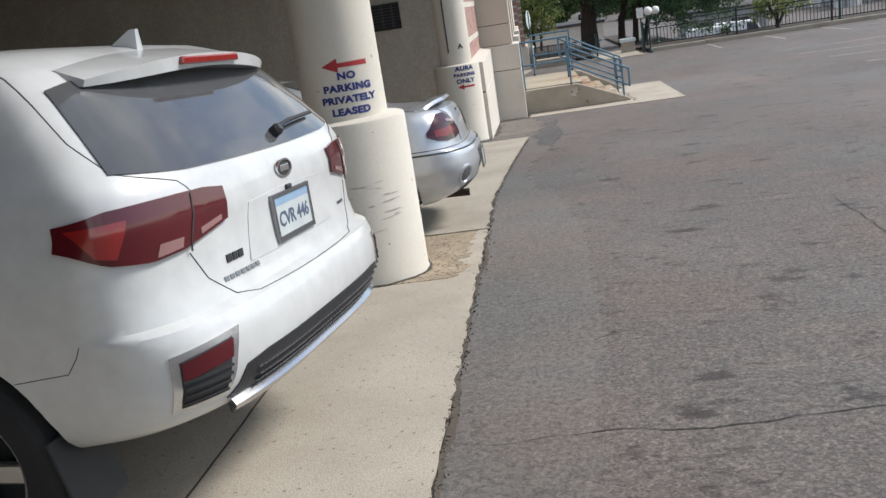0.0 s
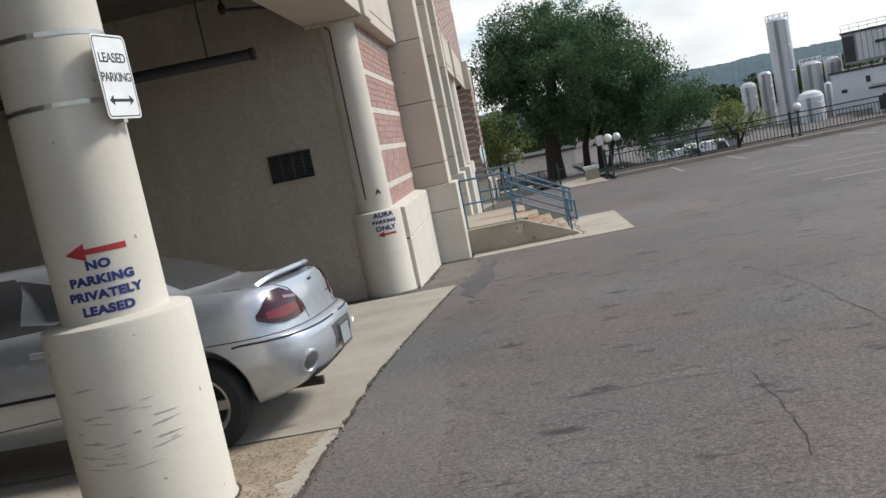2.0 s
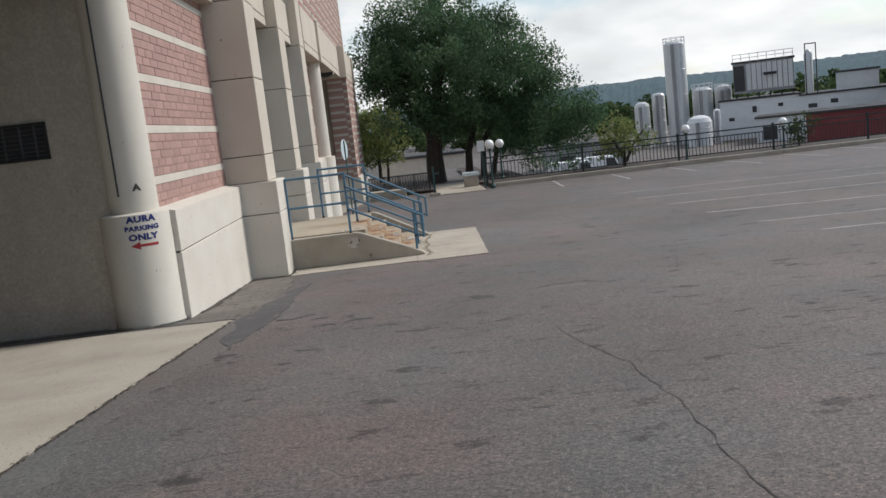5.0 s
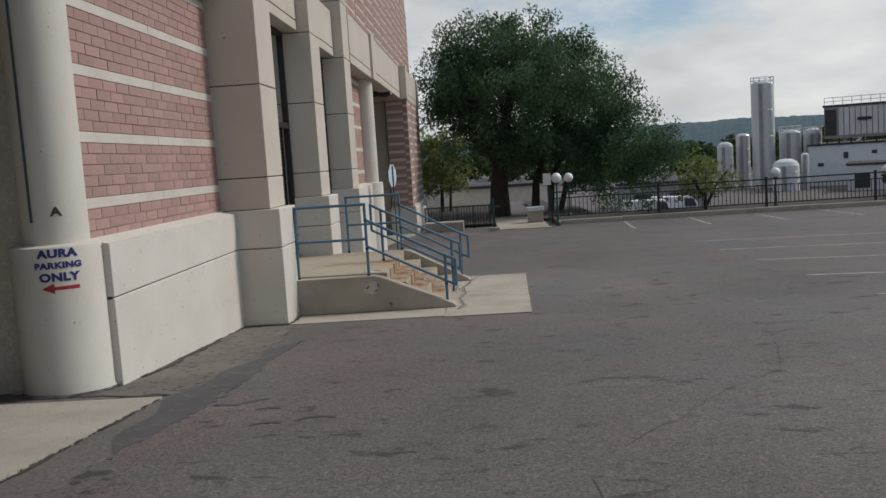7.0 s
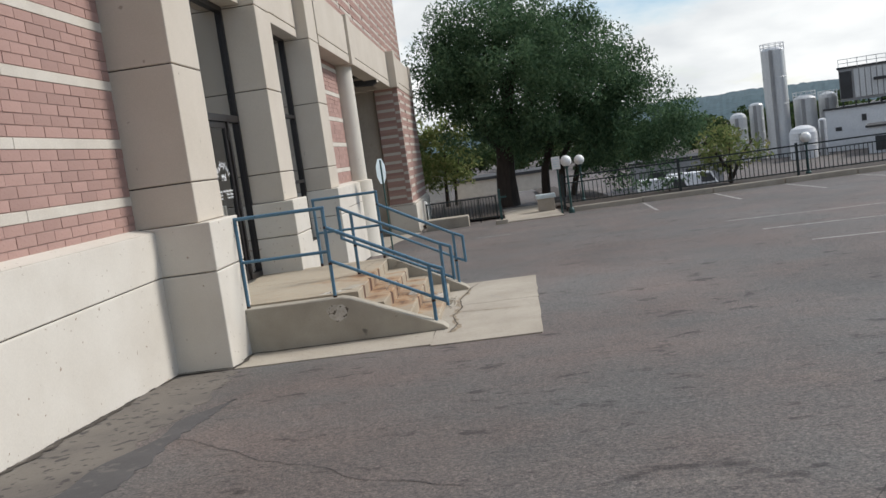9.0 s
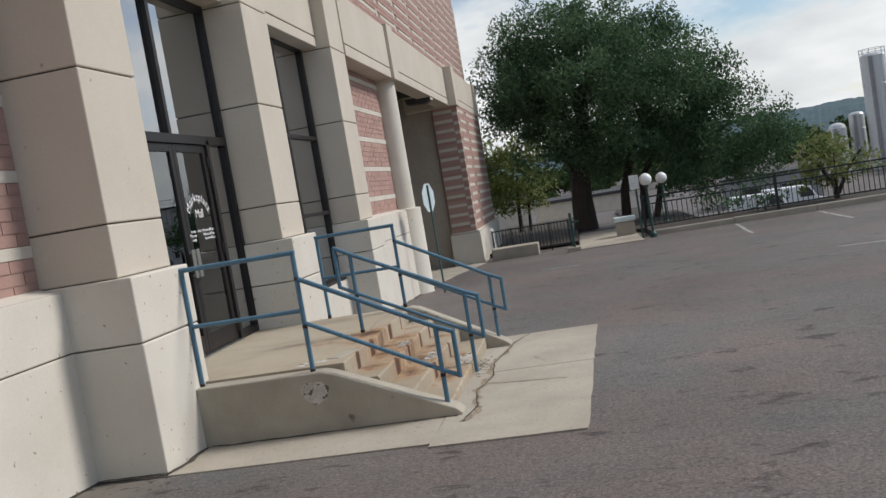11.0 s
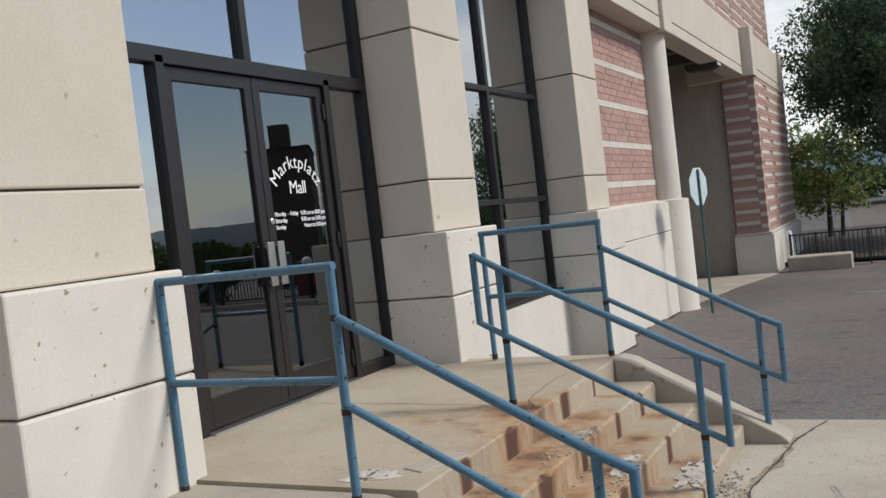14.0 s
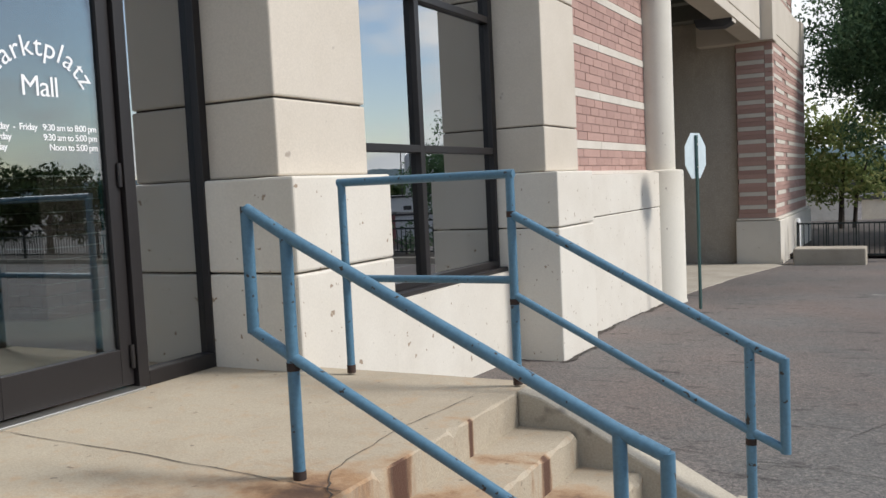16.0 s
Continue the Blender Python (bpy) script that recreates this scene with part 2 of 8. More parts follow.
def bm_tube(path, r, sides=10, bm=None, caps=True):
    """A round tube along a list of points, with mitred bends."""
    own = bm if bm is not None else bmesh.new()
    pts = [Vector(p) for p in path]
    rings = []
    up = Vector((0, 0, 1))
    for i, p in enumerate(pts):
        d0 = (pts[i] - pts[i - 1]).normalized() if i else None
        d1 = (pts[i + 1] - pts[i]).normalized() if i < len(pts) - 1 else None
        d = (d0 + d1).normalized() if d0 and d1 else (d0 or d1)
        k = 1.0
        if d0 and d1:
            k = 1 / max(0.35, d.dot(d1))
        ref = up if abs(d.dot(up)) < 0.95 else Vector((1, 0, 0))
        if d0 and d1 and (d0.cross(d1)).length > 1e-4:
            bin_ = d0.cross(d1).normalized()
        else:
            bin_ = None
        s = d.cross(ref).normalized()
        t = s.cross(d).normalized()
        ring = []
        for j in range(sides):
            a = 2 * math.pi * j / sides
            off = (s * math.cos(a) + t * math.sin(a)) * r
            if bin_ is not None:
                inplane = d.cross(bin_).normalized()
                c = off.dot(inplane)
                off += inplane * c * (k - 1)
            ring.append(own.verts.new(p + off))
        if rings:
            # line the new ring up with the one before
            prev = rings[-1]
            best, bk = None, 0
            dirn = (p - pts[i - 1]).normalized()
            for sh in range(sides):
                tot = sum(((ring[(j + sh) % sides].co - p) - (prev[j].co - pts[i - 1])).length for j in range(0, sides, 3))
                if best is None or tot < best:
                    best, bk = tot, sh
            ring = [ring[(j + bk) % sides] for j in range(sides)]
        rings.append(ring)
    for a, b in zip(rings, rings[1:]):
        for j in range(sides):
            own.faces.new((a[j], a[(j + 1) % sides], b[(j + 1) % sides], b[j]))
    if caps:
        own.faces.new(rings[0][::-1])
        own.faces.new(rings[-1])
    bmesh.ops.recalc_face_normals(own, faces=own.faces)
    return own


def bm_lathe(profile, cx=0, cy=0, sides=48, bm=None, cap=True):
    """Turns (radius, z) pairs round a vertical axis."""
    own = bm if bm is not None else bmesh.new()
    rings = []
    for r, z in profile:
        rings.append([own.verts.new((cx + r * math.cos(2 * math.pi * j / sides), cy + r * math.sin(2 * math.pi * j / sides), z)) for j in range(sides)])
    for a, b in zip(rings, rings[1:]):
        for j in range(sides):
            own.faces.new((a[j], a[(j + 1) % sides], b[(j + 1) % sides], b[j]))
    if cap:
        own.faces.new(rings[0][::-1])
        own.faces.new(rings[-1])
    return own


def text_part(name, body, size, material, parent, m, depth=0.001, bold=0.0, align="CENTER", spacing=1.0, bend=0.0, label=""):
    """Built-in font turned into a mesh; bend wraps it round a vertical cylinder of that radius."""
    cu = bpy.data.curves.new(name, "FONT")
    cu.body, cu.size, cu.extrude, cu.offset = body, size, depth, bold
    cu.align_x, cu.align_y, cu.space_character = align, "CENTER", spacing
    tmp = bpy.data.objects.new(name, cu)
    me = bpy.data.meshes.new_from_object(tmp)
    bpy.data.objects.remove(tmp)
    me.materials.clear()
    me.materials.append(material)
    if bend:
        bm = bmesh.new()
        bm.from_mesh(me)
        bmesh.ops.triangulate(bm, faces=bm.faces)
        for _ in range(5):
            long_edges = [e for e in bm.edges if abs(e.verts[0].co.x - e.verts[1].co.x) > 0.016]
            if not long_edges:
                break
            bmesh.ops.subdivide_edges(bm, edges=long_edges, cuts=1)
            bmesh.ops.triangulate(bm, faces=bm.faces)
        for v in bm.verts:
            a = v.co.x / bend
            rr = bend + v.co.z
            v.co = Vector((math.sin(a) * rr, v.co.y, math.cos(a) * rr - bend))
        bm.to_mesh(me)
        bm.free()
    me.transform(m)
    ob = new(name, me)
    ob.parent = parent
    if label:
        ob["label"] = label
    return ob


def ground_z(x, y):
    """Height of the lot, which falls away along the facade, and of the low ground beyond it."""
    prof = ((-60, 3.2), (0, 0.0), (6, -0.285), (14, -0.69), (18.7, -0.99), (22.6, -1.085), (30, -1.29), (40, -1.62), (52, -1.75))
    z = prof[-1][1]
    if y <= prof[0][0]:
        z = prof[0][1]
    else:
        for (y0, z0), (y1, z1) in zip(prof, prof[1:]):
            if y0 <= y <= y1:
                z = z0 + (z1 - z0) * (y - y0) / (y1 - y0)
                break
    edge = 60.0 if x < 6.5 else max(42.6, 60 - (x - 6.5) * 12)
    d = min(1, max(0, (y - edge) / 8))
    return z + (-6.2 - z) * d * d * (3 - 2 * d)

# ---- ground ----
def asphalt_mat(name, tone, stains):
    m, nt, b = mat_base(name)
    big = node_noise(nt, 0.25, 6, 0.62)
    col = node_ramp(nt, big, [(0.3, tuple(v * 0.76 for v in tone)), (0.5, tone), (0.7, tuple(v * 1.25 for v in tone))])
    warm = node_noise(nt, 0.6, 4, 0.6)
    col = node_mix(nt, 1.0, col, node_ramp(nt, warm, [(0.35, (0.93, 0.98, 1.0)), (0.65, (1.12, 1.0, 0.96))]), "MULTIPLY")
    if stains:
        mid = node_noise(nt, 2.7, 5, 0.68, "Object", (0.8, 1.25, 1))
        col = node_mix(nt, 1.0, col, node_ramp(nt, mid, [(0.605, (1, 1, 1)), (0.63, (0.66, 0.64, 0.64)), (0.68, (0.36, 0.35, 0.35))]), "MULTIPLY")
        rag = node_noise(nt, 5.5, 8, 0.75, "Object", (0.6, 1.9, 1))
        col = node_mix(nt, 1.0, col, node_ramp(nt, rag, [(0.585, (1, 1, 1)), (0.625, (0.66, 0.64, 0.63)), (0.69, (0.38, 0.37, 0.37))]), "MULTIPLY")
        pale = node_noise(nt, 2.3, 5, 0.7, "Object", (0.5, 1.3, 1))
        col = node_mix(nt, 1.0, col, node_ramp(nt, pale, [(0.60, (1, 1, 1)), (0.74, (1.3, 1.27, 1.22))]), "MULTIPLY")
    vo = nt.nodes.new("ShaderNodeTexVoronoi")
    vo.inputs["Scale"].default_value = 105
    co = nt.nodes.new("ShaderNodeTexCoord")
    nt.links.new(co.outputs["Object"], vo.inputs["Vector"])
    se = nt.nodes.new("ShaderNodeSeparateColor")
    nt.links.new(vo.outputs["Color"], se.inputs[0])
    agg = node_ramp(nt, se.outputs[0], [(0.0, (0.60,) * 3), (0.45, (0.93,) * 3), (0.82, (1.08, 1.07, 1.05)), (0.97, (1.5, 1.45, 1.38))] if stains else [(0.0, (0.8,) * 3), (0.5, (0.97,) * 3), (0.97, (1.2, 1.18, 1.15))])
    fine = node_noise(nt, 38, 5, 0.8)
    agg2 = node_ramp(nt, fine, [(0.36, (0.55, 0.55, 0.56)), (0.5, (1, 1, 1)), (0.66, (1.42, 1.38, 1.33))])
    col = node_mix(nt, 1.0, col, agg, "MULTIPLY")
    col = node_mix(nt, 1.0, col, agg2, "MULTIPLY")
    nt.links.new(col, b.inputs["Base Color"])
    b.inputs["Roughness"].default_value = 0.78
    node_bump(nt, b, fine, 0.8, 0.008)
    return m


M["asphalt"] = asphalt_mat("asphalt", (0.125, 0.114, 0.107), True)
M["new_asphalt"] = asphalt_mat("new_asphalt", (0.134, 0.126, 0.117), False)
M["mulch"] = rough_mat("mulch", (0.06, 0.045, 0.035), (0.035, 0.028, 0.022), None, 2, 40, 0.6, 0.95)


def sheet(xs, ys, lift, mat, name, top=None):
    bm = bmesh.new()
    grid = [[bm.verts.new((x, y, ground_z(x, y) + lift)) for x in xs] for y in ys]
    for j in range(len(ys) - 1):
        for i in range(len(xs) - 1):
            bm.faces.new((grid[j][i], grid[j][i + 1], grid[j + 1][i + 1], grid[j + 1][i]))
    return obj_from(name, bm, mat, None, "", True)


gx = [-2500, -900, -300, -120, -60, -30] + [-16 + 2 * i for i in range(40)] + [70, 90, 130, 300, 900, 2500]
gy = [-2500, -800, -300, -120, -60, -30, -12, -6, -3, 0, 3, 6, 10, 14, 16.3, 18.7, 20.6, 22.6, 26, 30, 34, 38, 40, 41.4, 42.6, 44, 45.4, 46.8, 48, 49, 50, 52, 54, 56, 58, 60, 61.5, 63, 65, 66.5, 68, 72, 80, 110, 200, 500, 1200, 2500]
ground = tagged(sheet(gx, gy, 0.0, M["asphalt"], "ground"), "worn grey asphalt parking lot with stains and cracks", "ground", kind="structure")

# ---- facade ----
X_BASE, X_BRICK, X_SHAFT, X_PLINTH, X_GLASS = -0.72, -0.93, -0.26, -0.13, -0.80
Z_BASE, Z_SOFFIT, Z_FASCIA, Z_TOP = 0.565, 3.42, 4.55, 9.0
COL = [(-1.24, 5.83), (-1.17, 14.59), (-0.55, 31.55)]
R_SHAFT, R_DRUM = 0.275, 0.385
Z_LAND = -0.47


def pilaster(name, y0, y1, x_back, zfoot, label):
    p = thing(name, label, "pilaster", "entrance pilasters", "structure")
    part("core", bm_box(x_back, X_SHAFT - 0.02, y0 + 0.02, y1 - 0.02, zfoot, Z_TOP), M["joint"], p)
    zs = [1.01, 2.235, 3.45, 4.67, 5.89, 7.1]
    prev = Z_BASE + 0.015
    for z in zs + [Z_TOP]:
        part("cast_block", bm_box(x_back, X_SHAFT, y0, y1, prev + 0.006, z - 0.006, 0.012), M["precast"], p)
        prev = z
    for a, b in ((zfoot, 0.055), (0.065, Z_BASE + 0.015)):
        part("plinth_block", bm_box(x_back, X_PLINTH, y0 - 0.05, y1 + 0.05, a, b, 0.014), M["cream_paint"], p)
    return p


pilaster("pilaster_1", 18.68, 19.58, -1.1, -1.2, "cream cast-stone entrance pilaster on a chipped painted plinth")
pilaster("pilaster_2", 22.56, 23.44, -1.1, -1.3, "cream cast-stone pilaster standing beside the glass doors")
pilaster("pilaster_3", 26.46, 27.36, -1.1, -1.5, "cream cast-stone pilaster beside the tall window")


def base_wall(name, y0, y1, foot, X_BASE=X_BASE, X_BRICK=X_BRICK):
    w = thing(name, "cream painted base wall with one long groove", "wall", "", "structure")
    part("lower_course", bm_box(-1.3, X_BASE, y0, y1, foot, 0.058, 0.010), M["cream_paint"], w)
    part("upper_course", bm_box(-1.3, X_BASE, y0, y1, 0.068, Z_BASE - 0.02, 0.010), M["cream_paint"], w)
    part("groove", bm_box(-1.3, X_BASE - 0.02, y0, y1, 0.05, 0.075), M["joint"], w)
    part("ledge", bm_prism([(-1.3, Z_BASE - 0.02), (X_BASE, Z_BASE - 0.02), (X_BRICK - 0.01, Z_BASE + 0.03), (-1.3, Z_BASE + 0.03)], "y", y0, y1), M["cream_paint"], w)
    return w


base_wall("wall_base_1", 14.62, 18.66, -1.4)
base_wall("wall_base_2", 27.42, 31.5, -1.7, -0.42, -0.62)

COURSE = 0.0988
BAND_Z = [0.852 + i * 0.5928 for i in range(5)]


def fascia(name, y0, y1, x0, x1, label):
    f = thing(name, label, "fascia", "", "structure")
    part("lower_lip", bm_box(x0, x1, y0, y1, Z_SOFFIT, Z_SOFFIT + 0.20, 0.01), M["precast"], f)
    part("groove", bm_box(x0, x1 - 0.03, y0 + 0.002, y1 - 0.002, Z_SOFFIT + 0.195, Z_SOFFIT + 0.225), M["joint"], f)
    part("panel", bm_box(x0, x1, y0, y1, Z_SOFFIT + 0.22, Z_FASCIA, 0.012), M["precast"], f)
    return f


fascia("fascia_1", -14.0, 14.28, -1.6, -0.72, "long cream cast-stone beam over the parking bays")
fascia("fascia_2", 14.9, 18.66, -1.6, -0.72, "cream cast-stone beam over the brick panel")
fascia("fascia_3", 27.38, 31.2, -1.6, -0.24, "cream cast-stone beam over the far brick panel")
fascia("fascia_4", 31.8, 39.5, -0.62, -0.20, "cream cast-stone beam over the far parking bay")
fascia("fascia_5", 40.1, 45.4, -1.6, 0.0, "cream cast-stone beam at the far corner")
for i, (yy, xf) in enumerate(((14.59, -0.66), (31.5, -0.17), (39.8, 0.06), (45.6, 0.06))):
    tagged(obj_from(f"fascia_block_{i + 1}", bm_box(-1.6, xf, yy - 0.3, yy + 0.3, Z_SOFFIT - 0.03, Z_FASCIA + 0.05, 0.015), M["precast"]), "proud cream stone block in the beam", "fascia", kind="structure")

# walls above the beam
def upper_wall(name, y0, y1, mat, x0=-1.6, x1=-0.80):
    return tagged(obj_from(name, bm_box(x0, x1, y0, y1, Z_FASCIA, Z_TOP), mat), "red brick upper wall", "wall", kind="structure")


upper_wall("wall_upper_1", -14, 18.66, M["mortar"])
upper_wall("wall_upper_2", 27.38, 46.3, M["mortar"], -1.6, -0.32)

# lintels and upper windows of the two glazed bays
def lintel(name, y0, y1):
    f = thing(name, "cream cast-stone lintel with a groove", "lintel", "", "structure")
    part("lower_lip", bm_box(-1.1, -0.48, y0, y1, 3.48, 3.64, 0.01), M["precast"], f)
    part("groove", bm_box(-1.1, -0.52, y0, y1, 3.63, 3.67), M["joint"], f)
    part("panel", bm_box(-1.1, -0.48, y0, y1, 3.66, 4.45, 0.01), M["precast"], f)


lintel("lintel_1", 19.58, 22.56)
lintel("lintel_2", 23.44, 26.46)

# ---- garage ----
tagged(obj_from("wall_garage_end", bm_box(-15.0, -1.0, 14.42, 14.75, -1.2, 4.6), M["wall_paint"]), "stained beige painted end wall of the parking bays", "wall", kind="structure")
tagged(obj_from("wall_garage_back", bm_box(-15.3, -15.0, -14.3, 14.75, -1.2, 4.6), M["wall_paint"]), "beige painted back wall in deep shade", "wall", kind="structure")
tagged(obj_from("wall_garage_south", bm_box(-15.3, -1.0, -14.3, -14.0, -1.2, 4.6), M["wall_paint"]), "beige painted far end wall of the bays", "wall", kind="structure")
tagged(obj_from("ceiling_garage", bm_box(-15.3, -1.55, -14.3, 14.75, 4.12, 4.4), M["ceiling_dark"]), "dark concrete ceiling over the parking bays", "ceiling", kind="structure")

# ---- columns ----
def column(cx, cy, zfoot, ztop_drum, label):
    c = thing("column", label, "column", "parking columns")
    part("shaft", bm_lathe([(R_SHAFT, ztop_drum - 0.02), (R_SHAFT, Z_SOFFIT + 0.05)], cx, cy, 96), M["column_paint"], c, "", True)
    part("drum", bm_lathe([(R_DRUM + 0.01, zfoot - 0.3), (R_DRUM + 0.01, zfoot + 0.02), (R_DRUM, zfoot + 0.05), (R_DRUM, ztop_drum - 0.025), (R_DRUM - 0.006, ztop_drum - 0.008), (R_DRUM - 0.025, ztop_drum), (R_SHAFT - 0.02, ztop_drum + 0.012)], cx, cy, 96), M["column_paint"], c, "scuffed drum", True)
    return c


M["column_paint"] = rough_mat("column_paint", (0.62, 0.58, 0.50), (0.56, 0.515, 0.435), (0.30, 0.26, 0.22), 1.1, 60, 0.1, 0.7, spotlim=(0.735, 0.755), spotmul=13, grainy=0.3)
col_1 = column(*COL[0], -0.29, 0.845, "cream painted round column with parking sign and lettering")
col_2 = column(*COL[1], -0.72, 0.575, "cream painted round column lettered for parking beside the brick wall")
col_3 = column(*COL[2], -1.35, 0.575, "plain cream round column beside the far parking bay")

# metal straps on the first column
for z in (1.93, 2.27):
    part("strap", bm_lathe([(R_SHAFT + 0.003, z - 0.012), (R_SHAFT + 0.004, z + 0.012)], *COL[0], 48, None, False), M["steel"], col_1, "thin steel strap")
# conduit down the second column
def on_column(c, az, r, z):
    return Vector((c[0] + r * math.sin(az), c[1] - r * math.cos(az), z))


az = radians(-12)
part("conduit", bm_tube([on_column(COL[1], az, R_SHAFT + 0.012, 0.78), on_column(COL[1], az, R_SHAFT + 0.012, 3.30), on_column(COL[1], az - 0.25, R_SHAFT + 0.012, 3.36)], 0.011, 8), M["conduit"], col_2, "thin dark conduit")


# lettering painted on the columns, wide and heavy
WIDE = 1.22
def column_words(col, c, r, az_deg, lines, parent):
    a = radians(az_deg)
    for body, size, z, mat in lines:
        m = Matrix.Translation(on_column(c, a, r + 0.0022, z)) @ Matrix.Rotation(a, 4, "Z") @ Matrix.Rotation(math.pi / 2, 4, "X")
        text_part("lettering", body, size, mat, parent, m @ Matrix.Diagonal((WIDE, 1, WIDE, 1)), 0.0008, size * 0.053, spacing=1.08, bend=r / WIDE)


def column_arrow(c, r, az_deg, z, length, mat, parent):
    """A painted arrow that points to the left round the column."""
    a0 = radians(az_deg)
    bm = bmesh.new()
    def quad(u0, u1, h0, h1, n=8):
        for i in range(n):
            ua, ub = u0 + (u1 - u0) * i / n, u0 + (u1 - u0) * (i + 1) / n
            ha, hb = h0 + (h1 - h0) * i / n, h0 + (h1 - h0) * (i + 1) / n
            vs = [bm.verts.new(on_column(c, a0 + u / r, r + 0.002, z + h)) for u, h in ((ua, -ha), (ub, -hb), (ub, hb), (ua, ha))]
            bm.faces.new(vs)
    quad(-length / 2, -length / 2 + 0.10, 0.002, 0.045, 4)
    quad(-length / 2 + 0.10, length / 2, 0.014, 0.016)
    part("arrow", bm, mat, parent, "red painted arrow")


column_words(col_1, COL[0], R_SHAFT, 20, [("NO", 0.060, 1.135, M["navy"]), ("PARKING", 0.060, 1.060, M["navy"]), ("PRIVATELY", 0.059, 0.985, M["navy"]), ("LEASED", 0.060, 0.908, M["navy"])], col_1)
column_arrow(COL[0], R_SHAFT, 21, 1.205, 0.30, M["red_paint"], col_1)
column_words(col_2, COL[1], R_DRUM, 25, [("AURA", 0.092, 0.515, M["navy"]), ("PARKING", 0.070, 0.415, M["navy"]), ("ONLY", 0.092, 0.315, M["navy"])], col_2)
column_arrow(COL[1], R_DRUM, 26, 0.225, 0.30, M["red_paint"], col_2)
column_words(col_2, COL[1], R_SHAFT, 30, [("A", 0.10, 0.86, M["joint"])], col_2)

# ---- leased parking sign strapped to the first column ----
def rounded_rect(w, h, r, n=5):
    pts = []
    for cx, cy, a0 in ((w / 2 - r, h / 2 - r, 0), (-w / 2 + r, h / 2 - r, 90), (-w / 2 + r, -h / 2 + r, 180), (w / 2 - r, -h / 2 + r, 270)):
        for i in range(n + 1):
            a = radians(a0 + 90 * i / n)
            pts.append((cx + r * math.cos(a), cy + r * math.sin(a)))
    return pts


def moved(bm, m):
    bmesh.ops.transform(bm, matrix=m, verts=bm.verts)
    return bm


sgn = thing("parking_sign", "white metal parking sign with black letters strapped to a column", "sign")
ms = Matrix.Translation(on_column(COL[0], radians(80), R_SHAFT + 0.06, 2.03)) @ Matrix.Rotation(radians(79), 4, "Z") @ Matrix.Rotation(math.pi / 2, 4, "X") @ Matrix.Scale(0.92, 4)
part("plate", moved(bm_prism(rounded_rect(0.305, 0.46, 0.03), "z", -0.002, 0.002), ms), M["white_sign"], sgn)
bm = bmesh.new()
o, n_ = rounded_rect(0.285, 0.44, 0.024), rounded_rect(0.273, 0.428, 0.02)
vo_ = [bm.verts.new((x, y, 0.003)) for x, y in o]
vi_ = [bm.verts.new((x, y, 0.003)) for x, y in n_]
for i in range(len(o)):
    j = (i + 1) % len(o)
    bm.faces.new((vo_[i], vo_[j], vi_[j], vi_[i]))
part("border", moved(bm, ms), M["black_paint"], sgn, "black border line")
text_part("lettering", "LEASED", 0.075, M["black_paint"], sgn, ms @ Matrix.Translation((0, 0.10, 0.0025)), 0.0006, 0.001, spacing=0.95)
text_part("lettering", "PARKING", 0.069, M["black_paint"], sgn, ms @ Matrix.Translation((0, -0.005, 0.0025)), 0.0006, 0.001, spacing=0.9)
bm = bmesh.new()
for s_ in (-1, 1):
    bm.faces.new([bm.verts.new(p) for p in ((s_ * 0.11, 0, 0.003), (s_ * 0.07, 0.03, 0.003), (s_ * 0.07, -0.03, 0.003))])
bm.faces.new([bm.verts.new(p) for p in ((-0.08, 0.008, 0.003), (0.08, 0.008, 0.003), (0.08, -0.008, 0.003), (-0.08, -0.008, 0.003))])
part("arrow", moved(bm, ms @ Matrix.Translation((0, -0.13, 0))), M["black_paint"], sgn, "black two-headed arrow")
for zz in (0.16, -0.16, -0.235):
    part("bracket", moved(bm_box(-0.02, 0.02, zz - 0.018, zz + 0.018, -0.05, -0.003, 0.004), ms), M["steel"], sgn, "steel bracket")

# ---- brick panels ----
BRICK_W = 0.305


def brick_mesh(w, h=COURSE, d=0.03):
    bm = bm_box(-d, 0, 0.005, w - 0.005, 0.005, h - 0.005, 0)
    me = bpy.data.meshes.new("brick")
    bm.to_mesh(me)
    bm.free()
    me.materials.append(M["brick"])
    return me


BRICK_FULL, BRICK_HALF = brick_mesh(BRICK_W), brick_mesh(BRICK_W / 2)


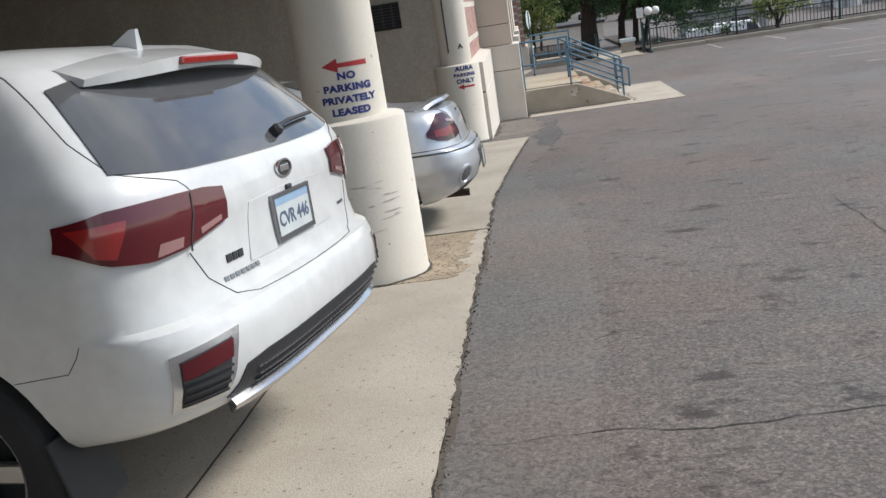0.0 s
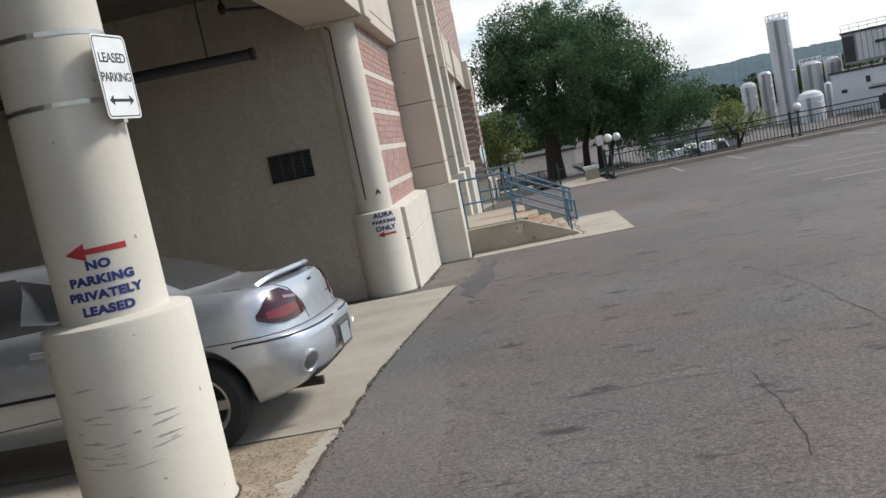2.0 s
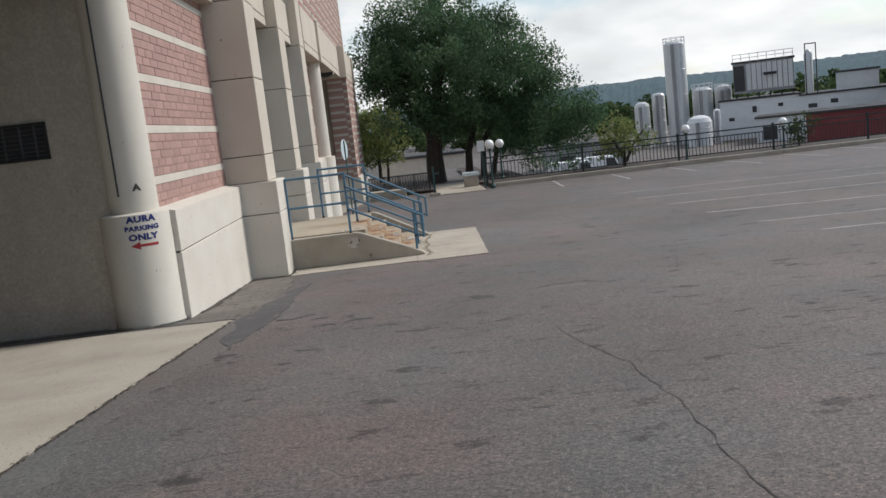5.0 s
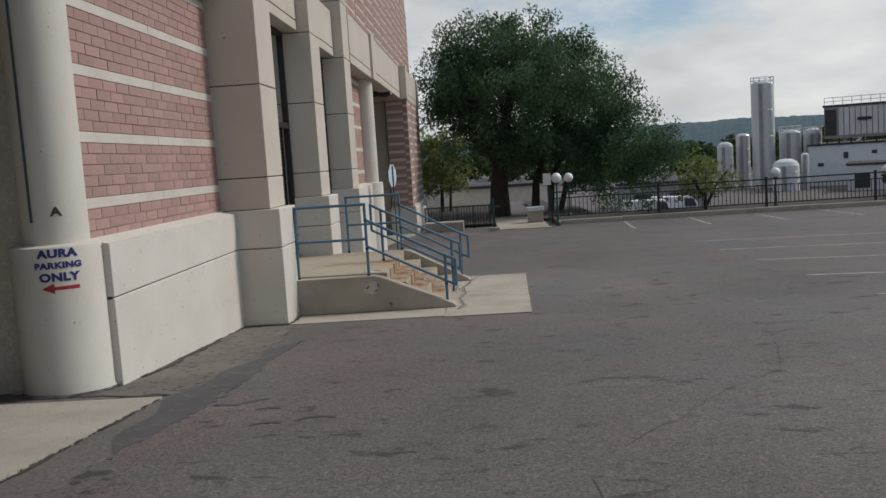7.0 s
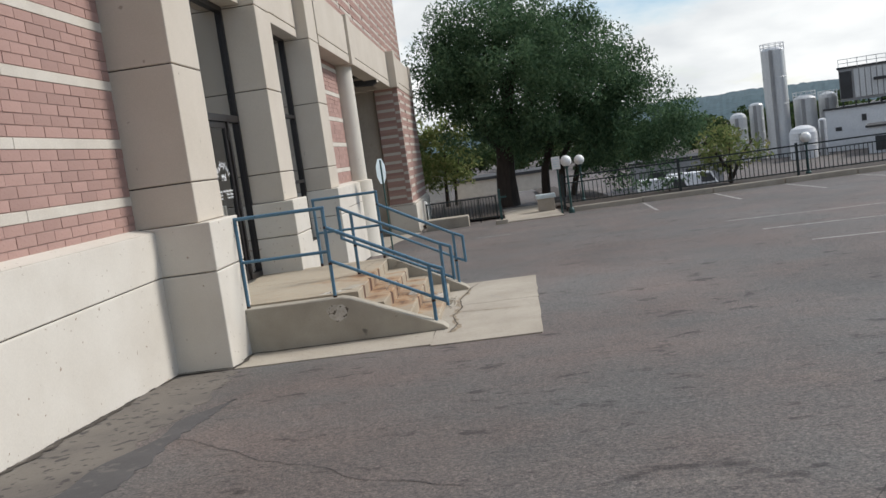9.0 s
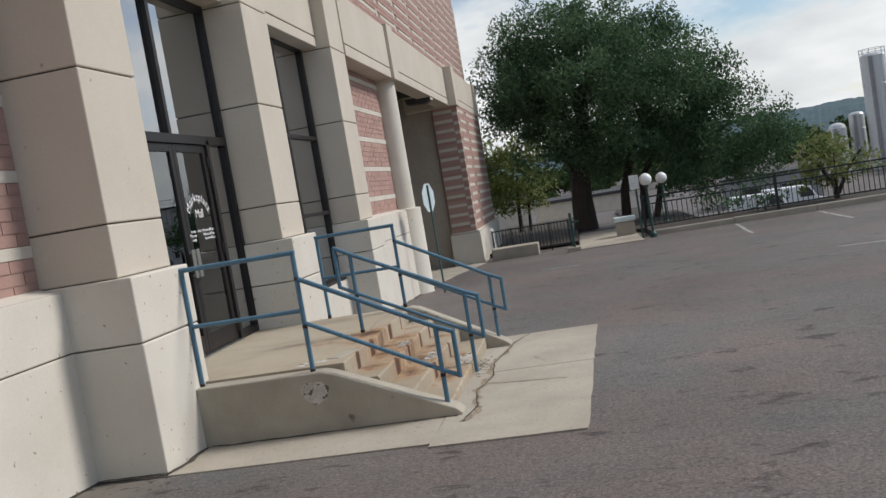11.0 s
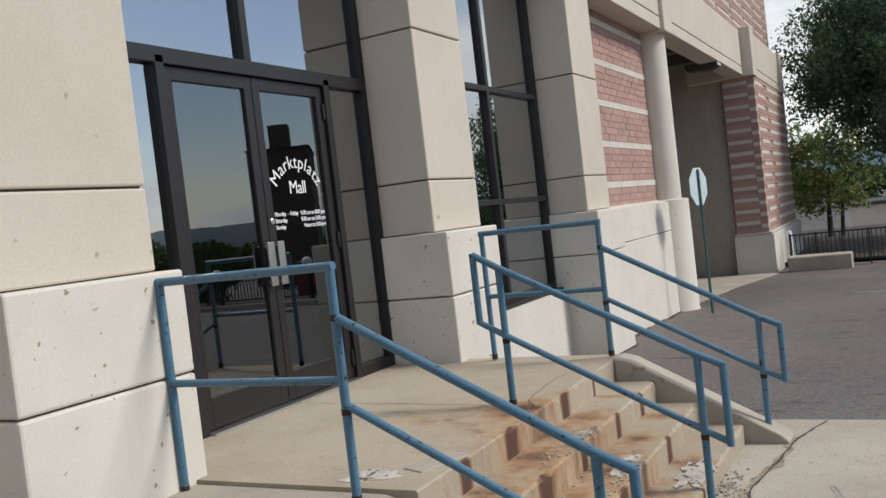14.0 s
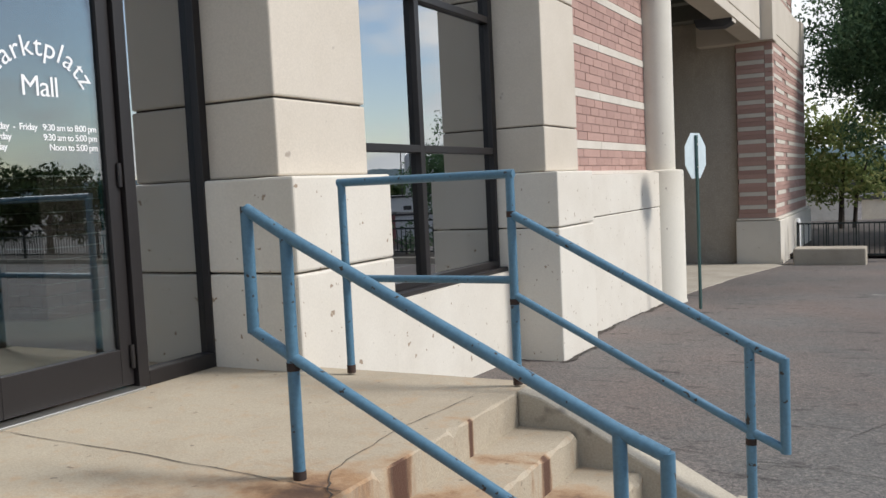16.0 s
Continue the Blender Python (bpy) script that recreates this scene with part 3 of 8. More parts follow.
def brick_panel(name, y0, y1, single, label, xb=X_BRICK):
    w = thing(name, label, "wall", "", "structure")
    part("backing", bm_box(-1.4, xb - 0.007, y0, y1, Z_BASE, Z_SOFFIT + 0.1), M["mortar"], w)
    for z in BAND_Z:
        ymid = y0 + (y1 - y0) * 0.48
        for a, b in ((y0, ymid - 0.004), (ymid + 0.004, y1)):
            part("stone_band", bm_box(-1.3, xb + 0.006, a, b, z, z + COURSE - 0.004, 0.005), M["band"], w)
    zs = [BAND_Z[0] - COURSE * k for k in (3, 2, 1)]
    for z in BAND_Z[:-1]:
        zs += [z + COURSE * k for k in range(1, 6)]
    zs += [BAND_Z[-1] + COURSE]
    joined = bmesh.new()
    for k, z in enumerate(zs):
        y = y0 + 0.01 - (BRICK_W / 2 if k % 2 else 0)
        while y < y1 - 0.02:
            a, b = max(y, y0), min(y + BRICK_W, y1)
            if b - a > 0.05 and z + COURSE < Z_SOFFIT + 0.1:
                dx = random.uniform(-0.002, 0.0025)
                if single:
                    ob = new("brick", BRICK_FULL)
                    ob.parent = w
                    ob.location = (xb + dx, a, z)
                    if b - a < BRICK_W - 0.01:
                        ob.data = BRICK_HALF
                        ob.scale = (1, (b - a) / (BRICK_W / 2), 1)
                else:
                    bm_box(xb - 0.03 + dx, xb + dx, a + 0.005, b - 0.005, z + 0.005, z + COURSE - 0.005, 0, joined)
            y += BRICK_W
    if not single:
        tagged(part("brickwork", joined, M["brick_joined"], w), kind="stuff")
    else:
        joined.free()
    return w


def island_brick(name):
    m, nt, b = mat_base(name)
    ge = nt.nodes.new("ShaderNodeNewGeometry")
    c = node_ramp(nt, ge.outputs["Random Per Island"], [(0, (0.35, 0.215, 0.18)), (1, (0.43, 0.27, 0.225))])
    f2 = node_noise(nt, 90, 3, 0.6)
    c = node_mix(nt, 1.0, c, node_ramp(nt, f2, [(0.3, (0.82,) * 3), (0.7, (1.1,) * 3)]), "MULTIPLY")
    nt.links.new(c, b.inputs["Base Color"])
    b.inputs["Roughness"].default_value = 0.9
    node_bump(nt, b, f2, 0.4, 0.004)
    return m


M["brick_joined"] = island_brick("brick_joined")
brick_panel("wall_brick_2", 27.36, 31.3, False, "red brick panel with cream stone bands", -0.62)

# ---- upper brickwork over the far bays: bands broken by short stone pieces ----
def upper_bricks(name, y0, y1, z0, z1, x):
    w = thing(name, "red brick upper wall with broken cream bands", "wall", "", "structure")
    bm, bs = bmesh.new(), bmesh.new()
    z, k = z0, 0
    while z < z1:
        y = y0 - (BRICK_W / 2 if k % 2 else 0)
        if k % 3 == 2:
            # a broken band: long stones between short brick pieces
            yy = y0
            while yy < y1:
                L = 1.55
                bm_box(x - 0.03, x + 0.004, yy, min(yy + L, y1), z, z + COURSE * 0.72, 0, bs)
                bm_box(x - 0.03, x + 0.008, min(yy + L, y1), min(yy + L + 0.16, y1), z - COURSE * 0.5, z + COURSE * 1.1, 0, bs)
                yy += L + 0.45
        else:
            while y < y1:
                a, b = max(y, y0), min(y + BRICK_W, y1)
                if b - a > 0.04:
                    bm_box(x - 0.03, x, a + 0.005, b - 0.005, z + 0.005, z + COURSE - 0.005, 0, bm)
                y += BRICK_W
        z += COURSE
        k += 1
    tagged(part("brickwork", bm, M["brick_joined"], w), kind="stuff")
    tagged(part("band_stones", bs, M["band"], w), kind="stuff")
    return w


upper_bricks("wall_upper_bricks_1", 27.38, 46.3, Z_FASCIA + 0.02, 7.6, -0.30)
upper_bricks("wall_upper_bricks_2", 17.2, 18.66, Z_FASCIA + 0.02, 5.4, -0.77)

# ---- far corner pier with striped brick ----
def striped_pier(name, x0, x1, y0, y1, foot):
    p = thing(name, "striped brick and cream stone corner pier", "pier", "", "structure")
    part("core", bm_box(x0 + 0.02, x1 - 0.02, y0 + 0.02, y1 - 0.02, foot, Z_SOFFIT), M["mortar"], p)
    part("plinth_block", bm_box(x0 - 0.05, x1 + 0.12, y0 - 0.08, y1 + 0.1, foot, -0.62, 0.015), M["cream_paint"], p)
    part("plinth_cap", bm_box(x0 - 0.03, x1 + 0.09, y0 - 0.06, y1 + 0.08, -0.605, 0.02 - 0.58, 0.01), M["cream_paint"], p)
    z, k = -0.55, 0
    br, st = bmesh.new(), bmesh.new()
    while z < Z_SOFFIT - 0.02:
        h = min(COURSE, Z_SOFFIT - z)
        stripe = k % 3 == 2
        if stripe:
            part("stone_band", bm_box(x0 + 0.04, x1 - 0.17, y0 - 0.006, y0 + 0.05, z, z + h - 0.006), M["band"], p)
            # on the long face the bands alternate in length
            off = 0.35 if (k // 3) % 2 else 0.0
            bm_box(x1 - 0.05, x1 + 0.006, y0 + 0.17 + off, y0 + 1.6 + off, z, z + h - 0.006, 0, st)
            bm_box(x1 - 0.05, x1 + 0.006, y0 + 2.3 + off, y1, z, z + h - 0.006, 0, st)
        else:
            bm_box(x0 + 0.01, x1 - 0.16, y0, y0 + 0.05, z + 0.004, z + h - 0.004, 0, br)
            yy = y0 + 0.16
            while yy < y1 - 0.05:
                bm_box(x1 - 0.05, x1, yy + 0.004, min(yy + BRICK_W, y1) - 0.004, z + 0.004, z + h - 0.004, 0, br)
                yy += BRICK_W
        # quoins on the corner
        if k % 6 < 3:
            bm_box(x1 - 0.155, x1 + 0.008, y0 - 0.008, y0 + 0.155, z + 0.003, z + h - 0.003, 0, st if k % 2 else br)
        else:
            bm_box(x1 - 0.155, x1 + 0.008, y0 - 0.008, y0 + 0.155, z + 0.003, z + h - 0.003, 0, br if k % 2 else st)
        z += COURSE
        k += 1
    tagged(part("brickwork", br, M["brick_joined"], p), kind="stuff")
    tagged(part("quoins", st, M["band"], p), kind="stuff")


striped_pier("pier_far", -0.80, 0.0, 39.75, 46.2, -1.9)
tagged(obj_from("wall_far_bay", bm_box(-9, -0.82, 39.9, 40.2, -1.9, 4.2), M["wall_paint"]), "plain beige wall inside the far parking bay", "wall", kind="structure")
tagged(obj_from("wall_far_bay_near", bm_box(-9, -1.3, 31.4, 31.7, -1.9, 4.2), M["wall_paint"]), "plain beige wall of the far parking bay", "wall", kind="structure")
tagged(obj_from("wall_far_bay_back", bm_box(-9.3, -9, 31.4, 40.2, -1.9, 4.2), M["wall_paint"]), "plain beige back wall of the far bay", "wall", kind="structure")
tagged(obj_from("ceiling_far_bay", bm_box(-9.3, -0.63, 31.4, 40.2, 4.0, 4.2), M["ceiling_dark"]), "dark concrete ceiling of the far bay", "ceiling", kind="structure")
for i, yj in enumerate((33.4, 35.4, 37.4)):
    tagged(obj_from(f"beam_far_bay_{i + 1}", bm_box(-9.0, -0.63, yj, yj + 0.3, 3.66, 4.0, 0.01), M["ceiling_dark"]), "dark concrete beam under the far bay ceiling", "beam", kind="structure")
lamp_box = thing("wall_light", "dark box light hung under the far beam", "light")
part("housing", bm_prism([(-0.95, 3.46), (-0.24, 3.46), (-0.24, 3.34), (-0.40, 3.27), (-0.90, 3.30)], "y", 36.2, 36.55, 0.01), M["conduit"], lamp_box)
part("front", bm_prism([(-0.236, 3.455), (-0.222, 3.45), (-0.222, 3.35), (-0.236, 3.345)], "y", 36.18, 36.57), M["precast"], lamp_box, "cream front plate")
tagged(obj_from("roof", bm_box(-16, -0.9, -14.3, 46.3, Z_TOP, Z_TOP + 0.2), M["wall_paint"]), "flat roof slab of the building", "roof", kind="structure")
tagged(obj_from("wall_north_end", bm_box(-16, -0.9, 46.2, 46.4, -2.2, Z_TOP), M["mortar"]), "brick end wall of the building", "wall", kind="structure")

# corbel light under the near beam and pipes below the ceiling
cor = thing("ceiling_light", "boxy grey light fixed under the beam", "light")
part("housing", bm_prism([(-1.9, 3.85), (-1.42, 3.85), (-1.42, 3.62), (-1.82, 3.55)], "y", 11.2, 11.6, 0.015), M["wall_paint"], cor)
pipe = thing("drain_pipe", "long dark drain pipe hung below the ceiling", "pipe")
part("pipe", bm_tube([(-14.5, 13.2, 3.22), (-2.15, 13.2, 3.05)], 0.075, 14), M["conduit"], pipe)
part("end_cap", bm_tube([(-2.16, 13.2, 3.05), (-2.10, 13.2, 3.05)], 0.085, 14), M["rust_iron"], pipe)
for xx in (-2.75, -5.4, -8.4, -11.4):
    part("hanger", bm_tube([(xx, 13.2, 3.1), (xx, 13.2, 4.12)], 0.012, 6), M["conduit"], pipe)
spr = thing("sprinkler_pipe", "thin dark pipe with elbows under the ceiling", "pipe")
part("pipe", bm_tube([(-2.9, 8.5, 3.95), (-2.9, 13.0, 3.95), (-2.35, 13.0, 3.95), (-2.35, 13.0, 3.65), (-2.15, 13.0, 3.62), (-1.45, 13.6, 3.62), (-1.45, 14.3, 3.62)], 0.024, 8), M["conduit"], spr)
part("valve", bm_lathe([(0.03, 3.6), (0.05, 3.63), (0.05, 3.70), (0.03, 3.74)], -2.35, 13.0, 12), M["rust_iron"], spr)

# vent in the end wall
vent = thing("wall_vent", "dark louvred vent set in the end wall", "vent")
# solid near-black box; its colour stands for the shade inside the vent opening
part("recess", bm_box(-2.55, -1.94, 14.405, 14.45, 1.30, 1.67), M["dark_void"], vent)
for a in ((-2.57, -1.92, 1.66, 1.69), (-2.57, -1.92, 1.28, 1.31), (-2.57, -2.545, 1.28, 1.69), (-1.945, -1.92, 1.28, 1.69)):
    part("frame", bm_box(a[0], a[1], 14.385, 14.42, a[2], a[3], 0.004), M["black_iron"], vent)
for xx in (-2.39, -2.21, -2.05):
    part("bar", bm_box(xx - 0.012, xx + 0.012, 14.39, 14.41, 1.31, 1.66), M["conduit"], vent)
for k in range(7):
    zz = 1.325 + k * 0.048
    part("slat", bm_prism([(14.395, zz), (14.42, zz + 0.03), (14.424, zz + 0.026), (14.399, zz - 0.004)], "x", -2.545, -1.945), M["conduit"], vent)

# scuffs where cars have rubbed the first column
M["scuff"] = rough_mat("scuff", (0.47, 0.44, 0.385), (0.36, 0.335, 0.295), None, 8, 90, 0.2, 0.8)
rnd = random.Random(44)
for i in range(26):
    bm = bmesh.new()
    a0, zc, L, h = radians(rnd.uniform(-25, 45)), rnd.gauss(0.28, 0.16), rnd.uniform(0.03, 0.20), rnd.uniform(0.002, 0.007)
    zc = min(0.74, max(-0.12, zc))
    n, tl = 9, rnd.uniform(-0.1, 0.1)
    prev = None
    for k in range(n + 1):
        a = a0 + (k / n - 0.5) * L / R_DRUM
        hh = h * math.sin(math.pi * (k + 0.3) / (n + 0.6)) * rnd.uniform(0.5, 1.3)
        zz = zc + tl * (k / n - 0.5) * L
        cur = [bm.verts.new(on_column(COL[0], a, R_DRUM + 0.0016, zz + hh)), bm.verts.new(on_column(COL[0], a, R_DRUM + 0.0016, zz - hh))]
        if prev:
            bm.faces.new((prev[0], prev[1], cur[1], cur[0]))
        prev = cur
    part("scuff_mark", bm, M["scuff"], col_1, "grey scuff")

# ---- glazed entrance ----
def bar(y0, y1, z0, z1, x0=X_GLASS - 0.05, x1=X_GLASS + 0.055, bevel=0.004):
    return bm_box(x0, x1, y0, y1, z0, z1, bevel)


def pane(name, y0, y1, z0, z1, parent, mat, x=X_GLASS):
    ob = part(name, bm_box(x - 0.004, x + 0.004, y0, y1, z0, z1), mat, parent)
    ob.visible_shadow = False
    return ob


store = thing("window_1", "dark bronze framed glass entrance front", "window", "", "structure")
for a in ((19.58, 19.66, Z_LAND, 3.48), (22.50, 22.56, Z_LAND, 3.48), (20.24, 20.31, Z_LAND, 1.85), (21.95, 22.02, Z_LAND, 1.85)):
    part("window_frame", bar(*a), M["bronze"], store)
part("transom", bar(19.66, 22.50, 1.80, 1.90), M["bronze"], store)
part("mullion", bar(21.06, 21.13, 1.90, 3.48), M["bronze"], store)
part("head", bar(19.66, 22.50, 3.40, 3.48), M["bronze"], store)
part("sill", bar(19.66, 20.24, Z_LAND, Z_LAND + 0.08), M["bronze"], store)
part("sill", bar(22.02, 22.50, Z_LAND, Z_LAND + 0.08), M["bronze"], store)
pane("pane", 19.66, 21.06, 1.90, 3.40, store, M["window_glass"])
pane("pane", 21.13, 22.50, 1.90, 3.40, store, M["window_glass"])
pane("pane", 19.66, 20.24, -0.39, 1.80, store, M["window_glass"])
pane("pane", 22.02, 22.50, -0.39, 1.80, store, M["window_glass"])
part("threshold", bm_box(X_GLASS - 0.08, X_GLASS + 0.10, 20.31, 21.95, Z_LAND - 0.01, Z_LAND + 0.014, 0.004), M["steel"], store)


def glass_door(name, y0, y1, hinge_left, words):
    d = thing(name, "dark bronze framed glass door, closed" + (", with white opening hours" if words else ""), "door", "entrance doors")
    z0, z1 = Z_LAND + 0.025, 1.795
    st = 0.075
    for a in ((y0, y0 + st, z0, z1), (y1 - st, y1, z0, z1)):
        part("stile", bar(*a, X_GLASS - 0.025, X_GLASS + 0.025), M["bronze"], d)
    part("top_rail", bar(y0 + st, y1 - st, z1 - 0.085, z1, X_GLASS - 0.025, X_GLASS + 0.025), M["bronze"], d)
    part("bottom_rail", bar(y0 + st, y1 - st, z0, z0 + 0.19, X_GLASS - 0.025, X_GLASS + 0.025), M["bronze"], d)
    pane("pane", y0 + st, y1 - st, z0 + 0.19, z1 - 0.085, d, M["glass"])
    yh = y1 - 0.05 if hinge_left else y0 + 0.05
    part("handle", bm_box(X_GLASS + 0.06, X_GLASS + 0.075, yh - 0.035, yh + 0.035, 0.36, 0.66, 0.004), M["steel"], d, "brushed steel pull handle")
    for zz in (0.39, 0.63):
        part("handle_post", moved(bm_lathe([(0.012, 0), (0.012, 0.045)], 0, 0, 12), Matrix.Translation((X_GLASS + 0.02, yh, zz)) @ Matrix.Rotation(math.pi / 2, 4, "Y")), M["steel"], d, "steel post")
    yo = y0 + 0.01 if hinge_left else y1 - 0.01
    for zz in (-0.30, 0.62, 1.60):
        part("hinge", moved(bm_lathe([(0.012, -0.06), (0.014, 0), (0.012, 0.06)], 0, 0, 10), Matrix.Translation((X_GLASS + 0.035, yo, zz))), M["bronze"], d)
    if words:
        part("lock", moved(bm_lathe([(0.022, 0), (0.022, 0.01), (0.016, 0.014)], 0, 0, 16), Matrix.Translation((X_GLASS + 0.024, y0 + 0.04, 0.80)) @ Matrix.Rotation(math.pi / 2, 4, "Y")), M["steel"], d, "round steel lock")
        yc = (y0 + y1) / 2
        base = Matrix.Translation((X_GLASS + 0.0052, yc, 0)) @ Matrix.Rotation(math.pi / 2, 4, "Z") @ Matrix.Rotation(math.pi / 2, 4, "X")
        word = "Marktplatz"
        wid = {"M": 1.45, "a": 0.95, "r": 0.68, "k": 0.95, "t": 0.66, "p": 1.0, "l": 0.48, "z": 0.85}
        tot = sum(wid[c] for c in word)
        rad, span, s = 0.31, radians(124), 0
        for c in word:
            a = -span / 2 + span * (s + wid[c] / 2) / tot
            s += wid[c]
            m = base @ Matrix.Translation((rad * math.sin(a), 0.905 + rad * math.cos(a), 0)) @ Matrix.Rotation(-a, 4, "Z")
            text_part("lettering", c, 0.135, M["white_letter"], d, m, 0.0005, 0.0)
        text_part("lettering", "Mall", 0.135, M["white_letter"], d, base @ Matrix.Translation((0, 1.03, 0)), 0.0005, 0.0, spacing=0.92)
        for i, (a, b) in enumerate((("Monday  -  Friday", "9:30 am to 8:00 pm"), ("Saturday", "9:30 am to 5:00 pm"), ("Sunday", "Noon to 5:00 pm"))):
            z = 0.845 - i * 0.046
            text_part("lettering", a, 0.043, M["white_letter"], d, base @ Matrix.Translation((-0.30, z, 0)), 0.0004, 0.0005, "LEFT", 0.9)
            text_part("lettering", b, 0.043, M["white_letter"], d, base @ Matrix.Translation((0.30, z, 0)), 0.0004, 0.0005, "RIGHT", 0.9)
    return d


glass_door("door_1", 20.315, 21.128, True, False)
glass_door("door_2", 21.135, 21.945, False, True)

win = thing("window_2", "tall dark bronze framed window of six panes", "window", "", "structure")
YA, YB = 23.44, 26.46
WZ = [-0.30, 0.80, 2.02, 3.48]
for a in ((YA, YA + 0.07, WZ[0], WZ[3]), (YB - 0.09, YB, WZ[0], WZ[3]), (24.98, 25.05, WZ[0], WZ[3])):
    part("window_frame", bar(*a), M["bronze"], win)
for z in WZ:
    for y0, y1 in ((YA + 0.07, 24.98), (25.05, YB - 0.09)):
        part("window_bar", bar(y0, y1, z - (0 if z == WZ[0] else 0.03), z + (0.06 if z == WZ[0] else 0.03)), M["bronze"], win)
for z0, z1 in zip(WZ, WZ[1:]):
    pane("pane", YA + 0.07, 24.98, z0 + 0.03, z1 - 0.03, win, M["window_glass"])
    pane("pane", 25.05, YB - 0.09, z0 + 0.03, z1 - 0.03, win, M["window_glass"])
part("window_sill", bm_box(X_GLASS - 0.08, X_GLASS + 0.14, YA, YB, WZ[0] - 0.04, WZ[0], 0.006), M["bronze"], win)
tagged(obj_from("wall_under_window", bm_box(-1.2, -0.62, 23.40, 26.44, -1.6, WZ[0] - 0.04), M["cream_paint"]), "cream painted wall under the tall window", "wall", kind="structure")
for i, (y0, y1) in enumerate(((19.58, 22.56), (23.44, 26.46))):
    w = thing(f"window_{3 + i}", "upper window above the stone lintel", "window", "", "structure")
    for a in ((y0, y0 + 0.07, 4.45, 8.9), (y1 - 0.07, y1, 4.45, 8.9), ((y0 + y1) / 2 - 0.035, (y0 + y1) / 2 + 0.035, 4.45, 8.9)):
        part("window_frame", bar(*a), M["bronze"], w)
    part("window_bar", bar(y0 + 0.07, y1 - 0.07, 4.45, 4.53), M["bronze"], w)
    pane("pane", y0 + 0.07, y1 - 0.07, 4.53, 8.9, w, M["window_glass"])

# inside: vestibule with floor, walls, ceiling and a brick pier
M["inner_wall"] = rough_mat("inner_wall", (0.34, 0.325, 0.29), (0.28, 0.265, 0.235), None, 1.0, 40, 0.1, 0.8)
M["tile_floor"] = rough_mat("tile_floor", (0.30, 0.27, 0.23), (0.24, 0.21, 0.18), None, 1.5, 60, 0.1, 0.35)
M["teal_cloth"] = rough_mat("teal_cloth", (0.03, 0.17, 0.21), (0.025, 0.12, 0.15), None, 3, 60, 0.2, 0.9)
M["inner_brick"] = rough_mat("inner_brick", (0.17, 0.105, 0.09), (0.12, 0.08, 0.07), None, 3.0, 80, 0.4, 0.9, rand=0.2)
M["inner_mortar"] = rough_mat("inner_mortar", (0.78, 0.74, 0.68), (0.70, 0.66, 0.6), None, 3.0, 80, 0.3, 0.9)
tagged(obj_from("floor_inside", bm_box(-9.0, X_GLASS - 0.06, 18.9, 27.0, -0.6, Z_LAND - 0.002), M["tile_floor"]), "dull tan tile floor inside the doors", "floor", kind="structure")
# unseen ceiling, added to stop sun from the upper windows lighting the entrance
tagged(obj_from("ceiling_sun_block", bm_box(-9.0, X_GLASS - 0.06, 18.9, 27.0, 3.50, 3.62), M["inner_wall"]), "unseen pale ceiling added to block sun from the upper windows", "ceiling", kind="structure")
tagged(obj_from("wall_inside_back", bm_box(-9.2, -9.0, 18.9, 27.0, -0.6, Z_TOP - 0.05), M["inner_wall"]), "dim wall deep inside the building", "wall", kind="structure")
tagged(obj_from("wall_inside_south", bm_box(-9.0, -1.1, 18.75, 18.9, -0.6, Z_TOP - 0.05), M["inner_wall"]), "dim side wall inside the entrance", "wall", kind="structure")
tagged(obj_from("wall_inside_north", bm_box(-9.0, -1.1, 27.0, 27.15, -0.6, Z_TOP - 0.05), M["inner_wall"]), "dim side wall inside the window", "wall", kind="structure")
tagged(obj_from("wall_inside_cross", bm_box(-3.2, -3.0, 24.9, 27.0, -0.6, Z_TOP - 0.05), M["inner_wall"]), "pale cross wall behind the window", "wall", kind="structure")


def inner_pier(x0, x1, y0, y1, z1):
    p = thing("brick_pillar", "dark brick pillar with pale joints inside the doors", "pillar", "inner brick pillars")
    part("core", bm_box(x0 + 0.012, x1 - 0.012, y0 + 0.012, y1 - 0.012, Z_LAND, z1), M["inner_mortar"], p)
    mfull = {}
    z, k = Z_LAND, 0
    while z < z1 - 0.02:
        for ax in (0, 1):
            L0, L1 = ((y0, y1) if ax == 0 else (x0, x1))
            u = L0 - (0.15 if k % 2 else 0)
            while u < L1 - 0.02:
                a, b = max(u, L0), min(u + 0.30, L1)
                if b - a > 0.03:
                    key = (ax, round(b - a, 2))
                    if key not in mfull:
                        bmx = bm_box(-0.02, 0, 0.006, b - a - 0.006, 0.006, 0.094) if ax == 0 else bm_box(0.006, b - a - 0.006, 0, 0.02, 0.006, 0.094)
                        me = bpy.data.meshes.new("brick")
                        bmx.to_mesh(me)
                        bmx.free()
                        me.materials.append(M["inner_brick"])
                        mfull[key] = me
                    ob = new("brick", mfull[key])
                    ob.parent = p
                    ob.location = (x1, a, z) if ax == 0 else (a, y0, z)
                u += 0.30
        z += 0.1
        k += 1


inner_pier(-4.1, -3.6, 23.6, 24.22, 0.74)
tagged(obj_from("curtain", bm_prism([(-3.65 + 0.03 * math.sin(i * 1.9), 24.26 + i * 0.035) for i in range(14)] + [(-3.69 + 0.03 * math.sin(i * 1.9), 24.26 + i * 0.035) for i in range(13, -1, -1)], "z", Z_LAND, 1.8), M["teal_cloth"]), "dark teal hanging cloth beside the brick pillar", "curtain")

